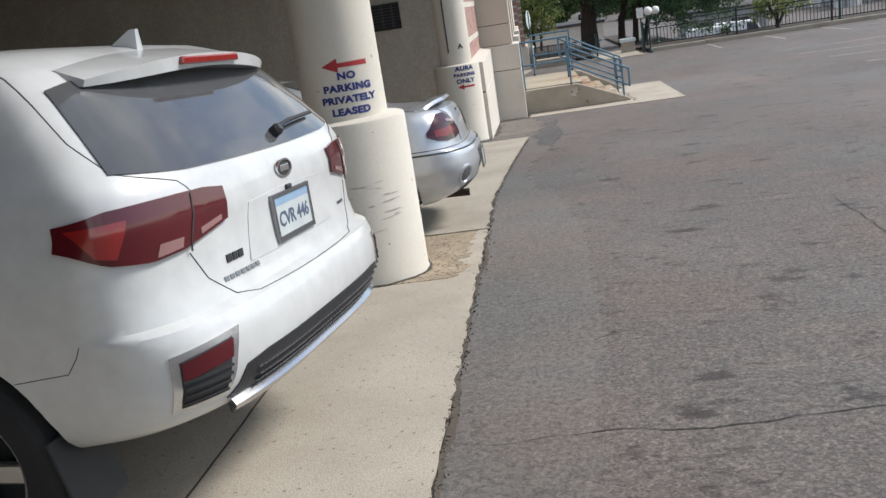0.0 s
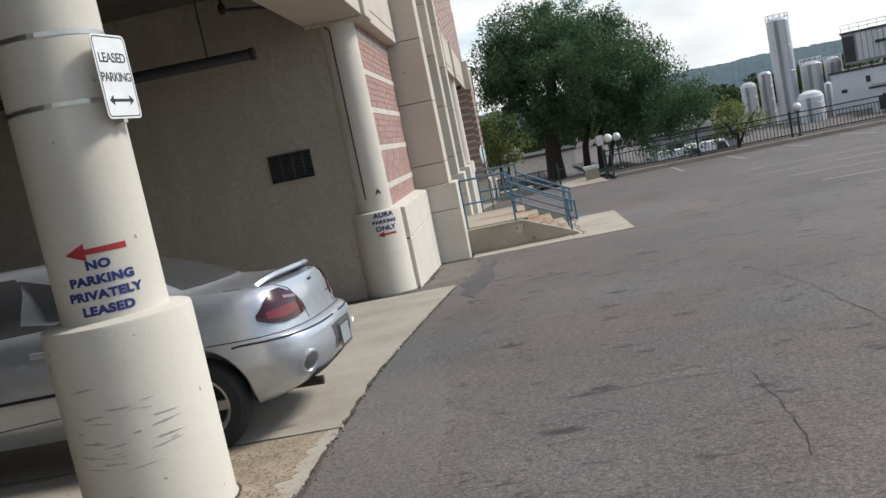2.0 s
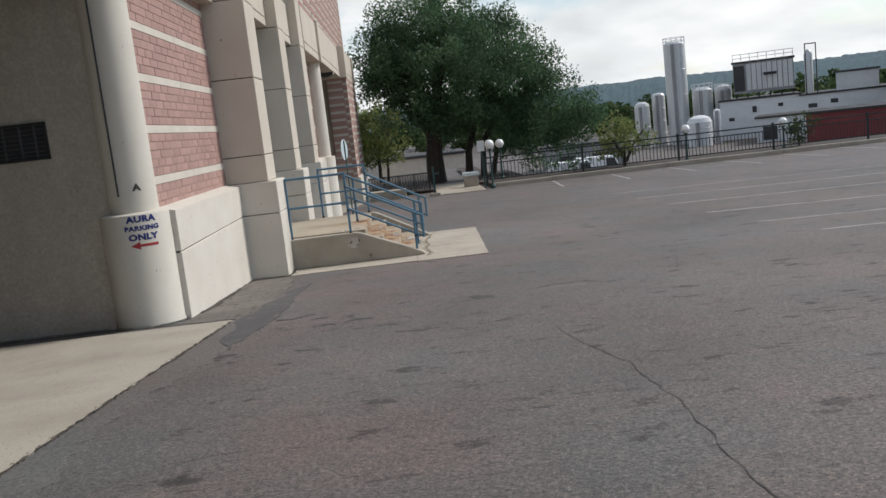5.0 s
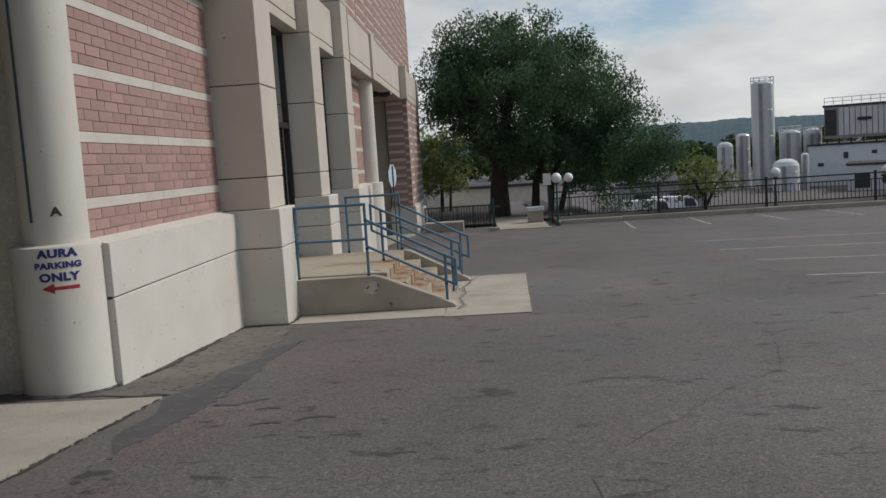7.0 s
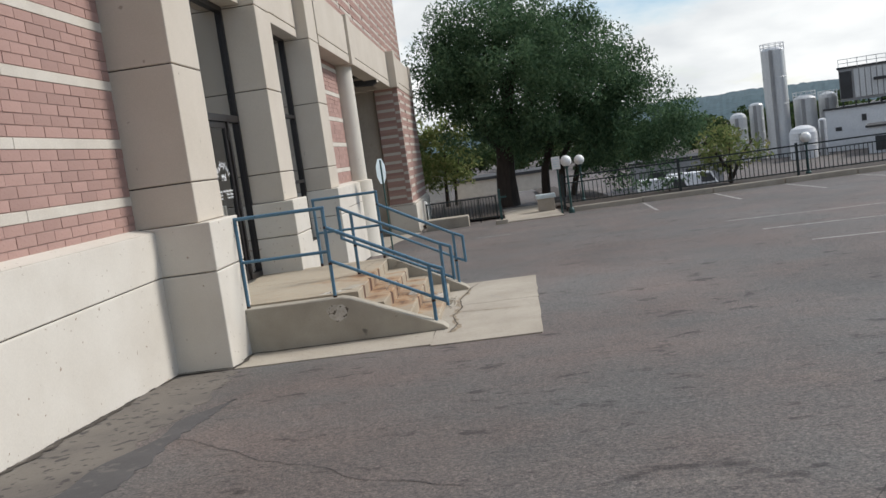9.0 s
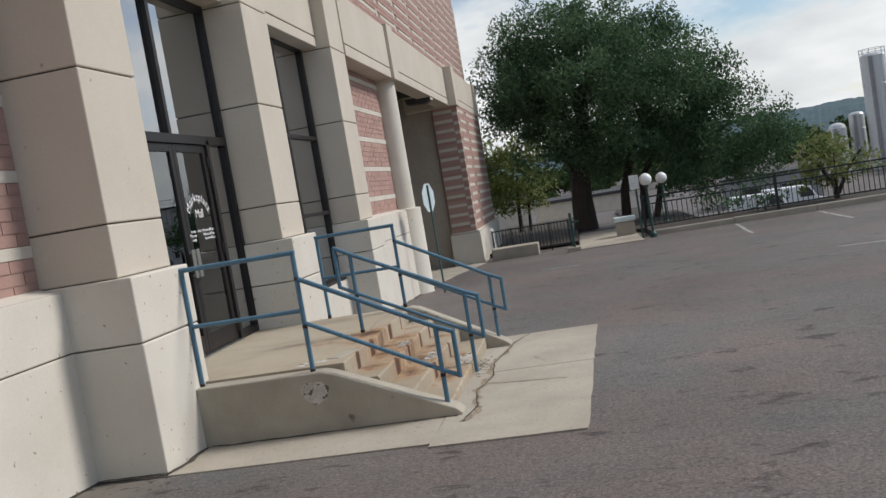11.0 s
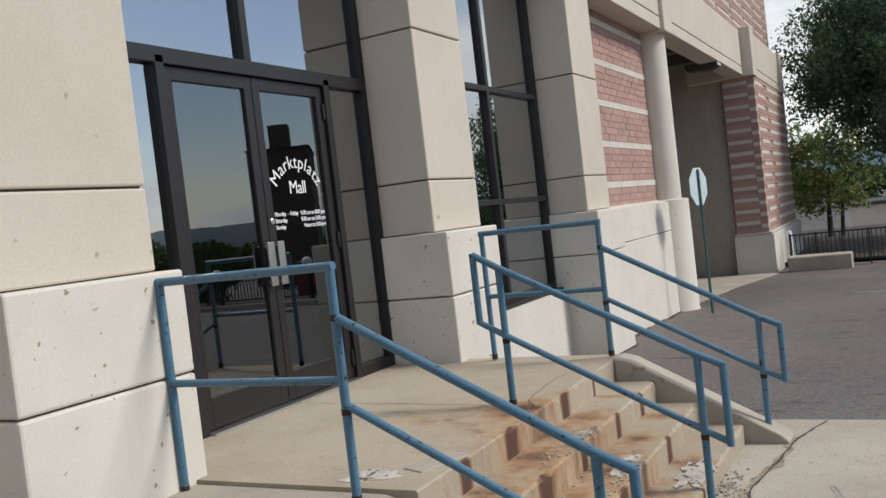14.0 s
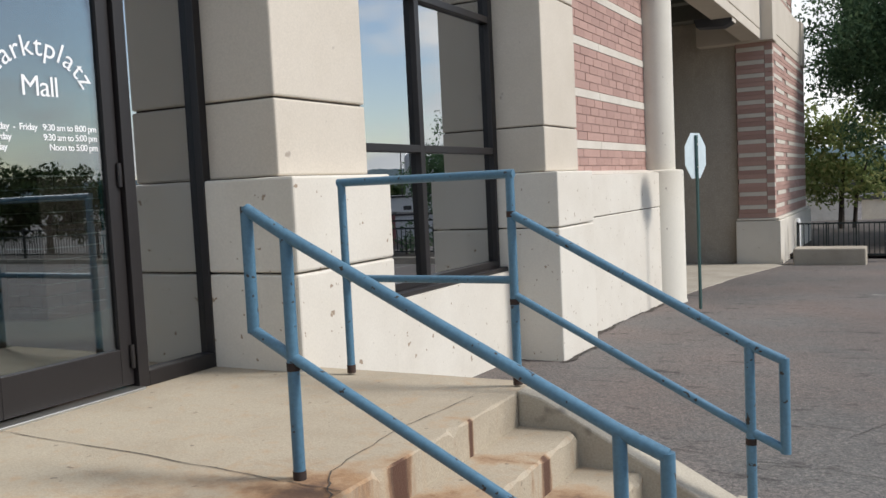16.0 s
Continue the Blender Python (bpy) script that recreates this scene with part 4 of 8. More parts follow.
# ---- landing, steps and side walls ----
# front of each step, and the runs of rust: step, place along it, half width
RISER = (1.14, 1.425, 1.71)
RUNS = ((0, 21.38, 0.10), (0, 20.56, 0.13), (0, 20.0, 0.09), (0, 21.95, 0.03), (1, 21.5, 0.07), (1, 20.28, 0.14), (1, 22.05, 0.06), (1, 20.85, 0.08), (2, 21.55, 0.08), (2, 20.6, 0.12))


def step_mat():
    m, nt, b = mat_base("step_concrete")
    f1 = node_noise(nt, 1.0, 6, 0.6)
    col = node_ramp(nt, f1, [(0.3, (0.30, 0.245, 0.175)), (0.62, (0.395, 0.335, 0.25))])
    f2 = node_noise(nt, 110, 3, 0.6)
    col = node_mix(nt, 1.0, col, node_ramp(nt, f2, [(0.3, (0.84,) * 3), (0.7, (1.08,) * 3)]), "MULTIPLY")
    spots = node_noise(nt, 17, 2, 0.5)
    col = node_mix(nt, node_ramp(nt, spots, [(0.70, (0, 0, 0)), (0.74, (1, 1, 1))]), col, (0.2, 0.16, 0.12))
    # rust that ran down from the middle rail
    co = nt.nodes.new("ShaderNodeTexCoord")
    sp = nt.nodes.new("ShaderNodeSeparateXYZ")
    nt.links.new(co.outputs["Object"], sp.inputs[0])
    def mth(op, a, bb=None):
        n = nt.nodes.new("ShaderNodeMath")
        n.operation = op
        n.use_clamp = op == "MULTIPLY_ADD"
        for s, v in zip(n.inputs, (a, bb)):
            if v is None:
                continue
            if isinstance(v, (int, float)):
                s.default_value = v
            else:
                nt.links.new(v, s)
        return n.outputs[0]
    yd = mth("ABSOLUTE", mth("SUBTRACT", sp.outputs["Y"], 20.8))
    xd = mth("ABSOLUTE", mth("SUBTRACT", sp.outputs["X"], 1.38))
    reach = mth("ADD", mth("MULTIPLY", yd, 0.78), mth("MULTIPLY", xd, 0.6))
    blotch = node_noise(nt, 3.4, 6, 0.72, "Object", (0.9, 1.7, 0.12))
    val = mth("SUBTRACT", mth("MULTIPLY", blotch, 1.75), reach)
    rust = node_ramp(nt, val, [(0.16, (0, 0, 0)), (0.36, (0.35, 0.35, 0.35)), (0.62, (0.8, 0.8, 0.8))])
    rcol = node_ramp(nt, node_noise(nt, 6, 6, 0.75, "Object", (1, 1, 0.25)), [(0.36, (0.12, 0.062, 0.038)), (0.47, (0.29, 0.165, 0.085)), (0.60, (0.42, 0.30, 0.185))])
    col = node_mix(nt, rust, col, rcol)
    # rust runs: dark on the step fronts, a warm pool on the tread below each
    ge = nt.nodes.new("ShaderNodeNewGeometry")
    gn = nt.nodes.new("ShaderNodeSeparateXYZ")
    nt.links.new(ge.outputs["Normal"], gn.inputs[0])
    wob = mth("MULTIPLY", mth("SUBTRACT", node_noise(nt, 9.0, 5, 0.7, "Object", (1, 1, 0.25)), 0.5), 1.7)
    runs, pools = 0.0, 0.0
    for k, y, w in RUNS:
        dx = mth("ABSOLUTE", mth("SUBTRACT", sp.outputs["X"], RISER[k]))
        dy = mth("ABSOLUTE", mth("SUBTRACT", sp.outputs["Y"], y))
        run = mth("SUBTRACT", mth("SUBTRACT", 1.0, mth("DIVIDE", dy, w)), mth("MULTIPLY", dx, 9.0))
        px = mth("ABSOLUTE", mth("SUBTRACT", sp.outputs["X"], RISER[k] + 0.12))
        pool = mth("SUBTRACT", mth("SUBTRACT", 1.0, mth("DIVIDE", dy, w * 3.4)), mth("MULTIPLY", px, 3.4))
        runs, pools = mth("MAXIMUM", runs, run), mth("MAXIMUM", pools, pool)
    foot = mth("ADD", mth("ABSOLUTE", mth("SUBTRACT", sp.outputs["X"], 1.02)), mth("MULTIPLY", mth("ABSOLUTE", mth("SUBTRACT", sp.outputs["Y"], 20.98)), 0.8))
    pools = mth("MAXIMUM", pools, mth("SUBTRACT", 1.25, mth("MULTIPLY", foot, 3.6)))
    pval = mth("MULTIPLY", mth("ADD", pools, wob), gn.outputs["Z"])
    col = node_mix(nt, node_ramp(nt, pval, [(0.05, (0, 0, 0)), (0.5, (0.62,) * 3), (0.95, (0.85,) * 3)]), col, node_ramp(nt, pval, [(0.3, (0.40, 0.24, 0.12)), (0.75, (0.23, 0.115, 0.05)), (1.0, (0.10, 0.05, 0.03))]))
    rval = mth("MULTIPLY", mth("ADD", runs, mth("MULTIPLY", wob, 0.75)), gn.outputs["X"])
    col = node_mix(nt, node_ramp(nt, rval, [(0.08, (0, 0, 0)), (0.32, (0.8,) * 3), (0.6, (1, 1, 1))]), col, node_ramp(nt, rval, [(0.15, (0.30, 0.16, 0.075)), (0.5, (0.085, 0.04, 0.024))]))
    nt.links.new(col, b.inputs["Base Color"])
    b.inputs["Roughness"].default_value = 0.9
    node_bump(nt, b, f2, 0.45, 0.005)
    return m


M["step_concrete"] = step_mat()
CH1 = (19.34, 19.55)
CH2 = (22.43, 22.66)


def worn_box(x0, x1, y0, y1, z0, z1, seed, chip=0.012):
    """A concrete block whose upper front edge is chipped and uneven."""
    rnd = random.Random(seed)
    bm = bmesh.new()
    n = max(2, int((y1 - y0) / 0.045))
    rows = []
    for i in range(n + 1):
        y = y0 + (y1 - y0) * i / n
        c = chip * (0.35 + 0.65 * rnd.random())
        if rnd.random() < 0.10:
            c += rnd.uniform(0.005, 0.03)
        pts = [(x0, z0), (x1, z0), (x1, z1 - c), (x1 - c * 0.9, z1), (x0, z1)]
        rows.append([bm.verts.new((px, y, pz)) for px, pz in pts])
    for a, b in zip(rows, rows[1:]):
        for j in range(5):
            bm.faces.new((a[j], a[(j + 1) % 5], b[(j + 1) % 5], b[j]))
    bm.faces.new(rows[0][::-1])
    bm.faces.new(rows[-1])
    bmesh.ops.recalc_face_normals(bm, faces=bm.faces)
    return bm


stairs = thing("entrance_steps", "worn concrete entrance landing and steps stained with rust", "steps")
part("landing", worn_box(X_GLASS - 0.06, 1.14, CH1[1] - 0.004, CH2[1], -1.4, Z_LAND, 5), M["step_concrete"], stairs)
for i in range(3):
    part("tread", worn_box(1.10 + 0.285 * i, 1.14 + 0.285 * (i + 1), CH1[1] - 0.003, CH2[0] + 0.003, -1.45, Z_LAND - 0.155 * (i + 1), 20 + i, 0.02), M["step_concrete"], stairs)
for nm, (ya, yb), xe, zl, xb in (("side_wall", CH1, 2.12, -0.49, 0.98), ("side_wall", CH2, 2.28, -0.46, 1.16)):
    xa = X_PLINTH - 0.02 if ya < 20 else 1.14
    zf = ground_z(2, ya)
    part(nm, bm_prism([(xa, -1.5), (xa, zl), (xb, zl), (xb + 0.1, zl - 0.025), (xe - 0.05, zf + 0.075), (xe, zf + 0.03), (xe + 0.01, -1.5)], "y", ya, yb, 0.012), M["cheek"], stairs, "weathered grey side wall")
part("broken_edge", moved(bm_box(-0.16, 0.16, -0.07, 0.07, -0.012, 0.012, 0.01), pose(1.02, 19.95, Z_LAND - 0.004, 0, 0, 70)), M["cheek"], stairs, "broken concrete patch")

def flake(name, cx, cy, z, a, b, turn, seed, mat, label, thick=0.006):
    """A thin ragged patch lying on a step."""
    rnd = random.Random(seed)
    ring = []
    for i in range(26):
        f = 2 * math.pi * i / 26
        k = rnd.uniform(0.62, 1.1)
        ring.append((a * k * math.cos(f), b * k * math.sin(f)))
    part(name, moved(bm_prism(ring, "z", -0.01, thick), pose(cx, cy, z, 0, 0, turn)), mat, stairs, label)


M["bare_concrete"] = rough_mat("bare_concrete", (0.56, 0.52, 0.46), (0.34, 0.30, 0.25), (0.10, 0.08, 0.06), 9.0, 60, 1.0, 0.95, spotlim=(0.56, 0.62), spotmul=2)
flake("spalled_patch", 1.90, 21.35, Z_LAND - 0.465, 0.11, 0.30, 0, 1, M["bare_concrete"], "pale spalled concrete")
flake("spalled_patch", 1.63, 20.95, Z_LAND - 0.31, 0.07, 0.24, 4, 2, M["bare_concrete"], "pale spalled concrete", 0.004)
flake("spalled_patch", 1.36, 20.98, Z_LAND - 0.155, 0.05, 0.16, -6, 3, M["bare_concrete"], "pale spalled concrete", 0.004)
flake("spalled_patch", 0.80, 19.72, Z_LAND, 0.17, 0.10, 20, 4, M["bare_concrete"], "pale spalled concrete", 0.003)
for i, pts in enumerate(([(-0.74, 21.14), (0.07, 21.12), (0.84, 21.06), (1.125, 21.05)], [(1.13, 20.98), (0.98, 21.2), (0.93, 21.7), (0.98, 22.3)])):
    bm = bmesh.new()
    rc = random.Random(70 + i)
    for (xa, ya), (xb, yb) in zip(pts, pts[1:]):
        prev = None
        for k in range(9):
            f = k / 8
            x, y = xa + (xb - xa) * f + rc.uniform(-0.008, 0.008) * (0 < k < 8), ya + (yb - ya) * f + rc.uniform(-0.008, 0.008) * (0 < k < 8)
            w = rc.uniform(0.001, 0.003)
            cur = [bm.verts.new((x - w, y - w, Z_LAND + 0.003)), bm.verts.new((x + w, y + w, Z_LAND + 0.003))]
            if prev:
                bm.faces.new((prev[0], prev[1], cur[1], cur[0]))
            prev = cur
    part("crack", bm, M["joint"], stairs, "thin dark crack")
bm_p = bm_prism([(0.78, -0.60), (0.86, -0.56), (0.98, -0.565), (1.04, -0.62), (1.0, -0.72), (0.90, -0.76), (0.82, -0.70)], "y", CH1[0] - 0.003, CH1[0] + 0.01)
part("chipped_patch", bm_p, M["bare_concrete"], stairs, "pale chipped patch")

# loose concrete crumbs on the broken treads
crumbs = thing("concrete_rubble", "pale broken concrete crumbs lying on the worn steps", "rubble", "", "stuff")
rnd = random.Random(9)
bm = bmesh.new()
for i in range(260):
    k = rnd.choice((0, 1, 1, 2, 2, 2))
    cx, cy = (1.36, 20.75) if k == 0 else ((1.66, 20.75) if k == 1 else (2.05, 21.35))
    x, y = rnd.gauss(cx, 0.05), rnd.gauss(cy, 0.22)
    st_i = max(0, min(3, int((x - 1.14) // 0.285)))
    zt = Z_LAND - 0.155 * (st_i + 1) if x > 1.14 else Z_LAND
    if x > 1.99:
        zt = ground_z(x, y) + 0.02
    s = rnd.uniform(0.002, 0.008)
    bm_box(x - s, x + s, y - s * rnd.uniform(.6, 1.4), y + s, zt - 0.002, zt + s * rnd.uniform(0.5, 1.1), 0, bm)
part("crumbs", bm, M["slab"], crumbs)

# ---- hand rails ----
def side_rail(name, y, xs, zfeet, label, up=0.0):
    r = thing(name, label, "handrail", "entrance handrails")
    x0, x1, x2, x3 = xs
    R = 0.021
    part("post", bm_tube([(x0, y, zfeet[0]), (x0, y, 0.53)], R, 12), M["rail_paint"], r, "", True)
    part("post", bm_tube([(x1, y, zfeet[1]), (x1, y, 0.53)], R, 12), M["rail_paint"], r, "", True)
    part("post", bm_tube([(x2, y, zfeet[2]), (x2, y, -0.25 + up)], R, 12), M["rail_paint"], r, "", True)
    part("top_bar", bm_tube([(x0 - 0.02, y, 0.53), (x1 + 0.02, y, 0.53)], R, 12), M["rail_paint"], r, "", True)
    part("middle_bar", bm_tube([(x0, y, 0.035), (x1, y, 0.035)], R * 0.9, 12), M["rail_paint"], r, "", True)
    part("sloping_bar", bm_tube([(x1, y, 0.31 + up), (x2, y, -0.26 + up), (x3, y, -0.32 + up)], R, 12), M["rail_paint"], r, "", True)
    part("lower_bar", bm_tube([(x1, y, -0.07 + up), (x2, y, -0.625 + up), (x3, y, -0.69 + up)], R * 0.9, 12), M["rail_paint"], r, "", True)
    part("end_bar", bm_tube([(x3, y, -0.31 + up), (x3, y, -0.705 + up)], R, 12), M["rail_paint"], r, "", True)
    for x, z in ((x1, 0.31 + up), (x1, -0.10 + up), (x2, -0.665 + up)):
        part("worn_joint", bm_tube([(x, y, z - 0.016), (x, y, z + 0.012)], R + 0.0015, 12), M["rust_iron"], r, "chipped rusty joint", True)
    for x, z in ((x0, zfeet[0]), (x1, zfeet[1]), (x2, zfeet[2])):
        part("foot_sleeve", bm_tube([(x, y, z - 0.02), (x, y, z + 0.022)], R + 0.002, 12), M["rust_iron"], r, "corroded dark post foot", True)
    return r


side_rail("handrail", 19.45, (-0.115, 0.89, 1.99, 2.13), (-0.49, -0.49, -0.99), "blue painted steel pipe handrail with chipped paint on the side wall")
side_rail("handrail", 22.55, (0.15, 1.095, 2.14, 2.275), (-0.44, -0.44, -1.02), "blue painted steel pipe handrail on the far side wall", 0.035)
mid = thing("handrail", "blue painted steel pipe handrail rising from rust-stained steps", "handrail", "entrance handrails")
ym, R = 21.1, 0.021
part("top_bar", bm_tube([(0.765, ym, 0.44), (0.915, ym, 0.355), (2.02, ym, -0.20), (2.16, ym, -0.26)], R, 12), M["rail_paint"], mid, "", True)
part("lower_bar", bm_tube([(0.765, ym, 0.03), (0.915, ym, -0.05), (2.02, ym, -0.61), (2.16, ym, -0.68)], R * 0.9, 12), M["rail_paint"], mid, "", True)
part("end_bar", bm_tube([(0.765, ym, 0.45), (0.765, ym, 0.02)], R, 12), M["rail_paint"], mid, "", True)
part("end_bar", bm_tube([(2.16, ym, -0.25), (2.16, ym, -0.70)], R, 12), M["rail_paint"], mid, "", True)
part("post", bm_tube([(0.925, ym, Z_LAND), (0.925, ym, 0.345)], R, 12), M["rail_paint"], mid, "", True)
part("post", bm_tube([(2.03, ym, -1.09), (2.03, ym, -0.21)], R, 12), M["rail_paint"], mid, "", True)
for x, z in ((0.925, -0.085), (2.03, -0.65)):
    part("worn_joint", bm_tube([(x, ym, z - 0.016), (x, ym, z + 0.012)], R + 0.0015, 12), M["rust_iron"], mid, "chipped rusty joint", True)
part("foot_sleeve", bm_tube([(0.925, ym, Z_LAND - 0.02), (0.925, ym, Z_LAND + 0.03)], R + 0.002, 12), M["rust_iron"], mid, "corroded dark post foot", True)
part("foot_sleeve", bm_tube([(2.03, ym, -1.12), (2.03, ym, -1.04)], R + 0.004, 12), M["rust_iron"], mid, "corroded dark post foot", True)

# ---- cars ----
def lerp_table(tab, z):
    if z <= tab[0][0]:
        return tab[0][1]
    for (a, va), (b, vb) in zip(tab, tab[1:]):
        if a <= z <= b:
            return va + (vb - va) * (z - a) / (b - a)
    return tab[-1][1]


class CarSkin:
    """A car's skin in its own space: tail at x = 0, nose towards -x, left side at -y, wheels on z = 0."""

    def __init__(self, rear, front, width, depth, power=3.0, lift=((0, 0), (2, 2))):
        self.rear, self.front, self.width, self.depth, self.power, self.lift = rear, front, width, depth, power, lift

    def at(self, s, z, push=0.0):
        """s in 0..1 runs from the tail's middle round the corner, above 1 in metres along the side; negative s is the left half."""
        w, xr, d = lerp_table(self.width, z), lerp_table(self.rear, z), lerp_table(self.depth, z)
        a = abs(s)
        if a <= 1:
            f = a * math.pi / 2
            y = w * math.sin(f) ** (2 / self.power) if f > 0 else 0.0
            x = xr - d * (1 - max(0.0, math.cos(f)) ** (2 / self.power))
        else:
            x, y = xr - d - (a - 1), w
        p = Vector((x, y if s >= 0 else -y, lerp_table(self.lift, z)))
        if push:
            p += self.normal(s, z) * push
        return p

    def normal(self, s, z):
        e = 0.01
        ds = self.at(s + e, z) - self.at(s - e, z)
        dz = self.at(s, z + e) - self.at(s, z - e)
        n = ds.cross(dz)
        if n.length < 1e-9:
            return Vector((1, 0, 0))
        n.normalize()
        if n.dot(self.at(s, z) - Vector((-2.2, 0, lerp_table(self.lift, z)))) < 0:
            n = -n
        return n

    def s_of_y(self, y, z):
        w = lerp_table(self.width, z)
        f = math.asin(min(1.0, (abs(y) / w) ** (self.power / 2)))
        return math.copysign(f / (math.pi / 2), y)

    def s_of_x(self, x, z, side):
        xr, d = lerp_table(self.rear, z), lerp_table(self.depth, z)
        if x < xr - d:
            return side * (1 + xr - d - x)
        c = max(0.0, 1 - (xr - x) / d) ** (self.power / 2)
        return side * math.acos(min(1, c)) / (math.pi / 2)

    def body(self, levels, side_n=40):
        bm = bmesh.new()
        rings = []
        for z in levels:
            w, xf = lerp_table(self.width, z), lerp_table(self.front, z)
            half = [self.at(i / 22, z) for i in range(23)]
            xs = half[-1].x
            n = side_n
            fr = []
            df = min(0.6, 0.5 * (xs - xf))
            for i in range(1, n + 1):
                fr.append(Vector((xs + (xf + df - xs) * i / n, w, z)))
            for i in range(1, 13):
                f = math.pi / 2 * (1 - i / 12)
                fr.append(Vector((xf + df - df * math.cos(f) ** (2 / 3.0), w * math.sin(f) ** (2 / 3.0) if f > 0 else 0, z)))
            right = half + fr
            left = [Vector((p.x, -p.y, p.z)) for p in right[1:-1]][::-1]
            zw = lerp_table(self.lift, z)
            rings.append([bm.verts.new((p.x, p.y, zw)) for p in right + left])
        for a, b in zip(rings, rings[1:]):
            for j in range(len(a)):
                k = (j + 1) % len(a)
                bm.faces.new((a[j], a[k], b[k], b[j]))
        bm.faces.new(rings[0][::-1])
        bm.faces.new(rings[-1])
        bmesh.ops.recalc_face_normals(bm, faces=bm.faces)
        return bm

    def patch(self, low, high, cols=16, rows=8, push=0.004, thick=0.012):
        """A shell on the skin between two curves of (s, z) points."""
        def along(c, u):
            seg = u * (len(c) - 1)
            i = min(int(seg), len(c) - 2)
            f = seg - i
            return (c[i][0] + (c[i + 1][0] - c[i][0]) * f, c[i][1] + (c[i + 1][1] - c[i][1]) * f)
        bm = bmesh.new()
        outer, inner = [], []
        for r in range(rows + 1):
            ro, ri = [], []
            for c in range(cols + 1):
                a, b = along(low, c / cols), along(high, c / cols)
                s, z = a[0] + (b[0] - a[0]) * r / rows, a[1] + (b[1] - a[1]) * r / rows
                ro.append(bm.verts.new(self.at(s, z, push)))
                ri.append(bm.verts.new(self.at(s, z, push - thick)))
            outer.append(ro)
            inner.append(ri)
        for r in range(rows):
            for c in range(cols):
                bm.faces.new((outer[r][c], outer[r][c + 1], outer[r + 1][c + 1], outer[r + 1][c]))
        rim = [(0, c) for c in range(cols)] + [(r, cols) for r in range(rows)] + [(rows, c) for c in range(cols, 0, -1)] + [(r, 0) for r in range(rows, 0, -1)]
        for i in range(len(rim)):
            (r0, c0), (r1, c1) = rim[i], rim[(i + 1) % len(rim)]
            bm.faces.new((outer[r0][c0], inner[r0][c0], inner[r1][c1], outer[r1][c1]))
        bmesh.ops.recalc_face_normals(bm, faces=bm.faces)
        return bm

    def seam(self, pts, r=0.004, steps=10, push=0.0):
        path = []
        for (s0, z0), (s1, z1) in zip(pts, pts[1:]):
            for i in range(steps):
                path.append(self.at(s0 + (s1 - s0) * i / steps, z0 + (z1 - z0) * i / steps, push))
        path.append(self.at(*pts[-1], push))
        return bm_tube(path, r, 6)


def cut_arches(bm, wheels, radius, width):
    """Cuts round wheel housings out of a body, and returns the mesh."""
    me = bpy.data.meshes.new("tmp")
    bm.to_mesh(me)
    bm.free()
    body = new("tmp", me)
    for x, y in wheels:
        c = bmesh.new()
        bmesh.ops.create_cone(c, cap_ends=True, segments=40, radius1=radius, radius2=radius, depth=width)
        bmesh.ops.transform(c, matrix=Matrix.Translation((x, y, radius * 0.93)) @ Matrix.Rotation(math.pi / 2, 4, "X"), verts=c.verts)
        cm = bpy.data.meshes.new("cut")
        c.to_mesh(cm)
        c.free()
        co = new("cut", cm)
        md = body.modifiers.new("cut", "BOOLEAN")
        md.operation, md.object, md.solver = "DIFFERENCE", co, "EXACT"
        bpy.context.view_layer.update()
        dg = bpy.context.evaluated_depsgraph_get()
        me2 = bpy.data.meshes.new_from_object(body.evaluated_get(dg))
        body.modifiers.clear()
        body.data = me2
        bpy.data.objects.remove(co)
    out = bmesh.new()
    out.from_mesh(body.data)
    bpy.data.objects.remove(body)
    return out


def wheel(car, x, y, r, rim_r, w, spokes):
    side = -1 if y < 0 else 1
    base = Matrix.Translation((x, y, r)) @ Matrix.Rotation(side * -math.pi / 2, 4, "X")
    prof = [(rim_r, -w / 2), (r - 0.035, -w / 2), (r - 0.008, -w / 2 + 0.02), (r, -w / 2 + 0.05), (r, w / 2 - 0.05), (r - 0.008, w / 2 - 0.02), (r - 0.035, w / 2), (rim_r + 0.004, w / 2 - 0.004), (rim_r, w / 2 - 0.02), (rim_r, -w / 2)]
    tyre = part("wheel", moved(bm_lathe(prof, 0, 0, 40, None, False), base), M["tyre"], car, "black rubber tyre", True)
    rim = bm_lathe([(rim_r, -w / 2), (rim_r, w / 2 - 0.015), (rim_r - 0.018, w / 2 - 0.02), (rim_r - 0.03, w / 2 - 0.06), (rim_r - 0.04, -w / 2)], 0, 0, 40, None, False)
    part("rim", moved(rim, base), M["alloy"], tyre, "silver alloy rim", True)
    sp = bmesh.new()
    for i in range(spokes):
        b = bm_box(0.03, rim_r - 0.01, -0.035, 0.035, w / 2 - 0.06, w / 2 - 0.03, 0.008)
        bmesh.ops.transform(b, matrix=Matrix.Rotation(2 * math.pi * i / spokes, 4, "Z"), verts=b.verts)
        me = bpy.data.meshes.new("t")
        b.to_mesh(me)
        b.free()
        sp.from_mesh(me)
    part("spokes", moved(sp, base), M["alloy"], tyre, "silver alloy spokes")
    part("brake_disc", moved(bm_lathe([(0.02, 0), (rim_r - 0.05, 0), (rim_r - 0.05, 0.02), (0.02, 0.02)], 0, 0, 32), base), M["dark_void"], tyre)
    part("hub_cap", moved(bm_lathe([(0.055, w / 2 - 0.06), (0.055, w / 2 - 0.026), (0.04, w / 2 - 0.018)], 0, 0, 24), base), M["alloy"], tyre)


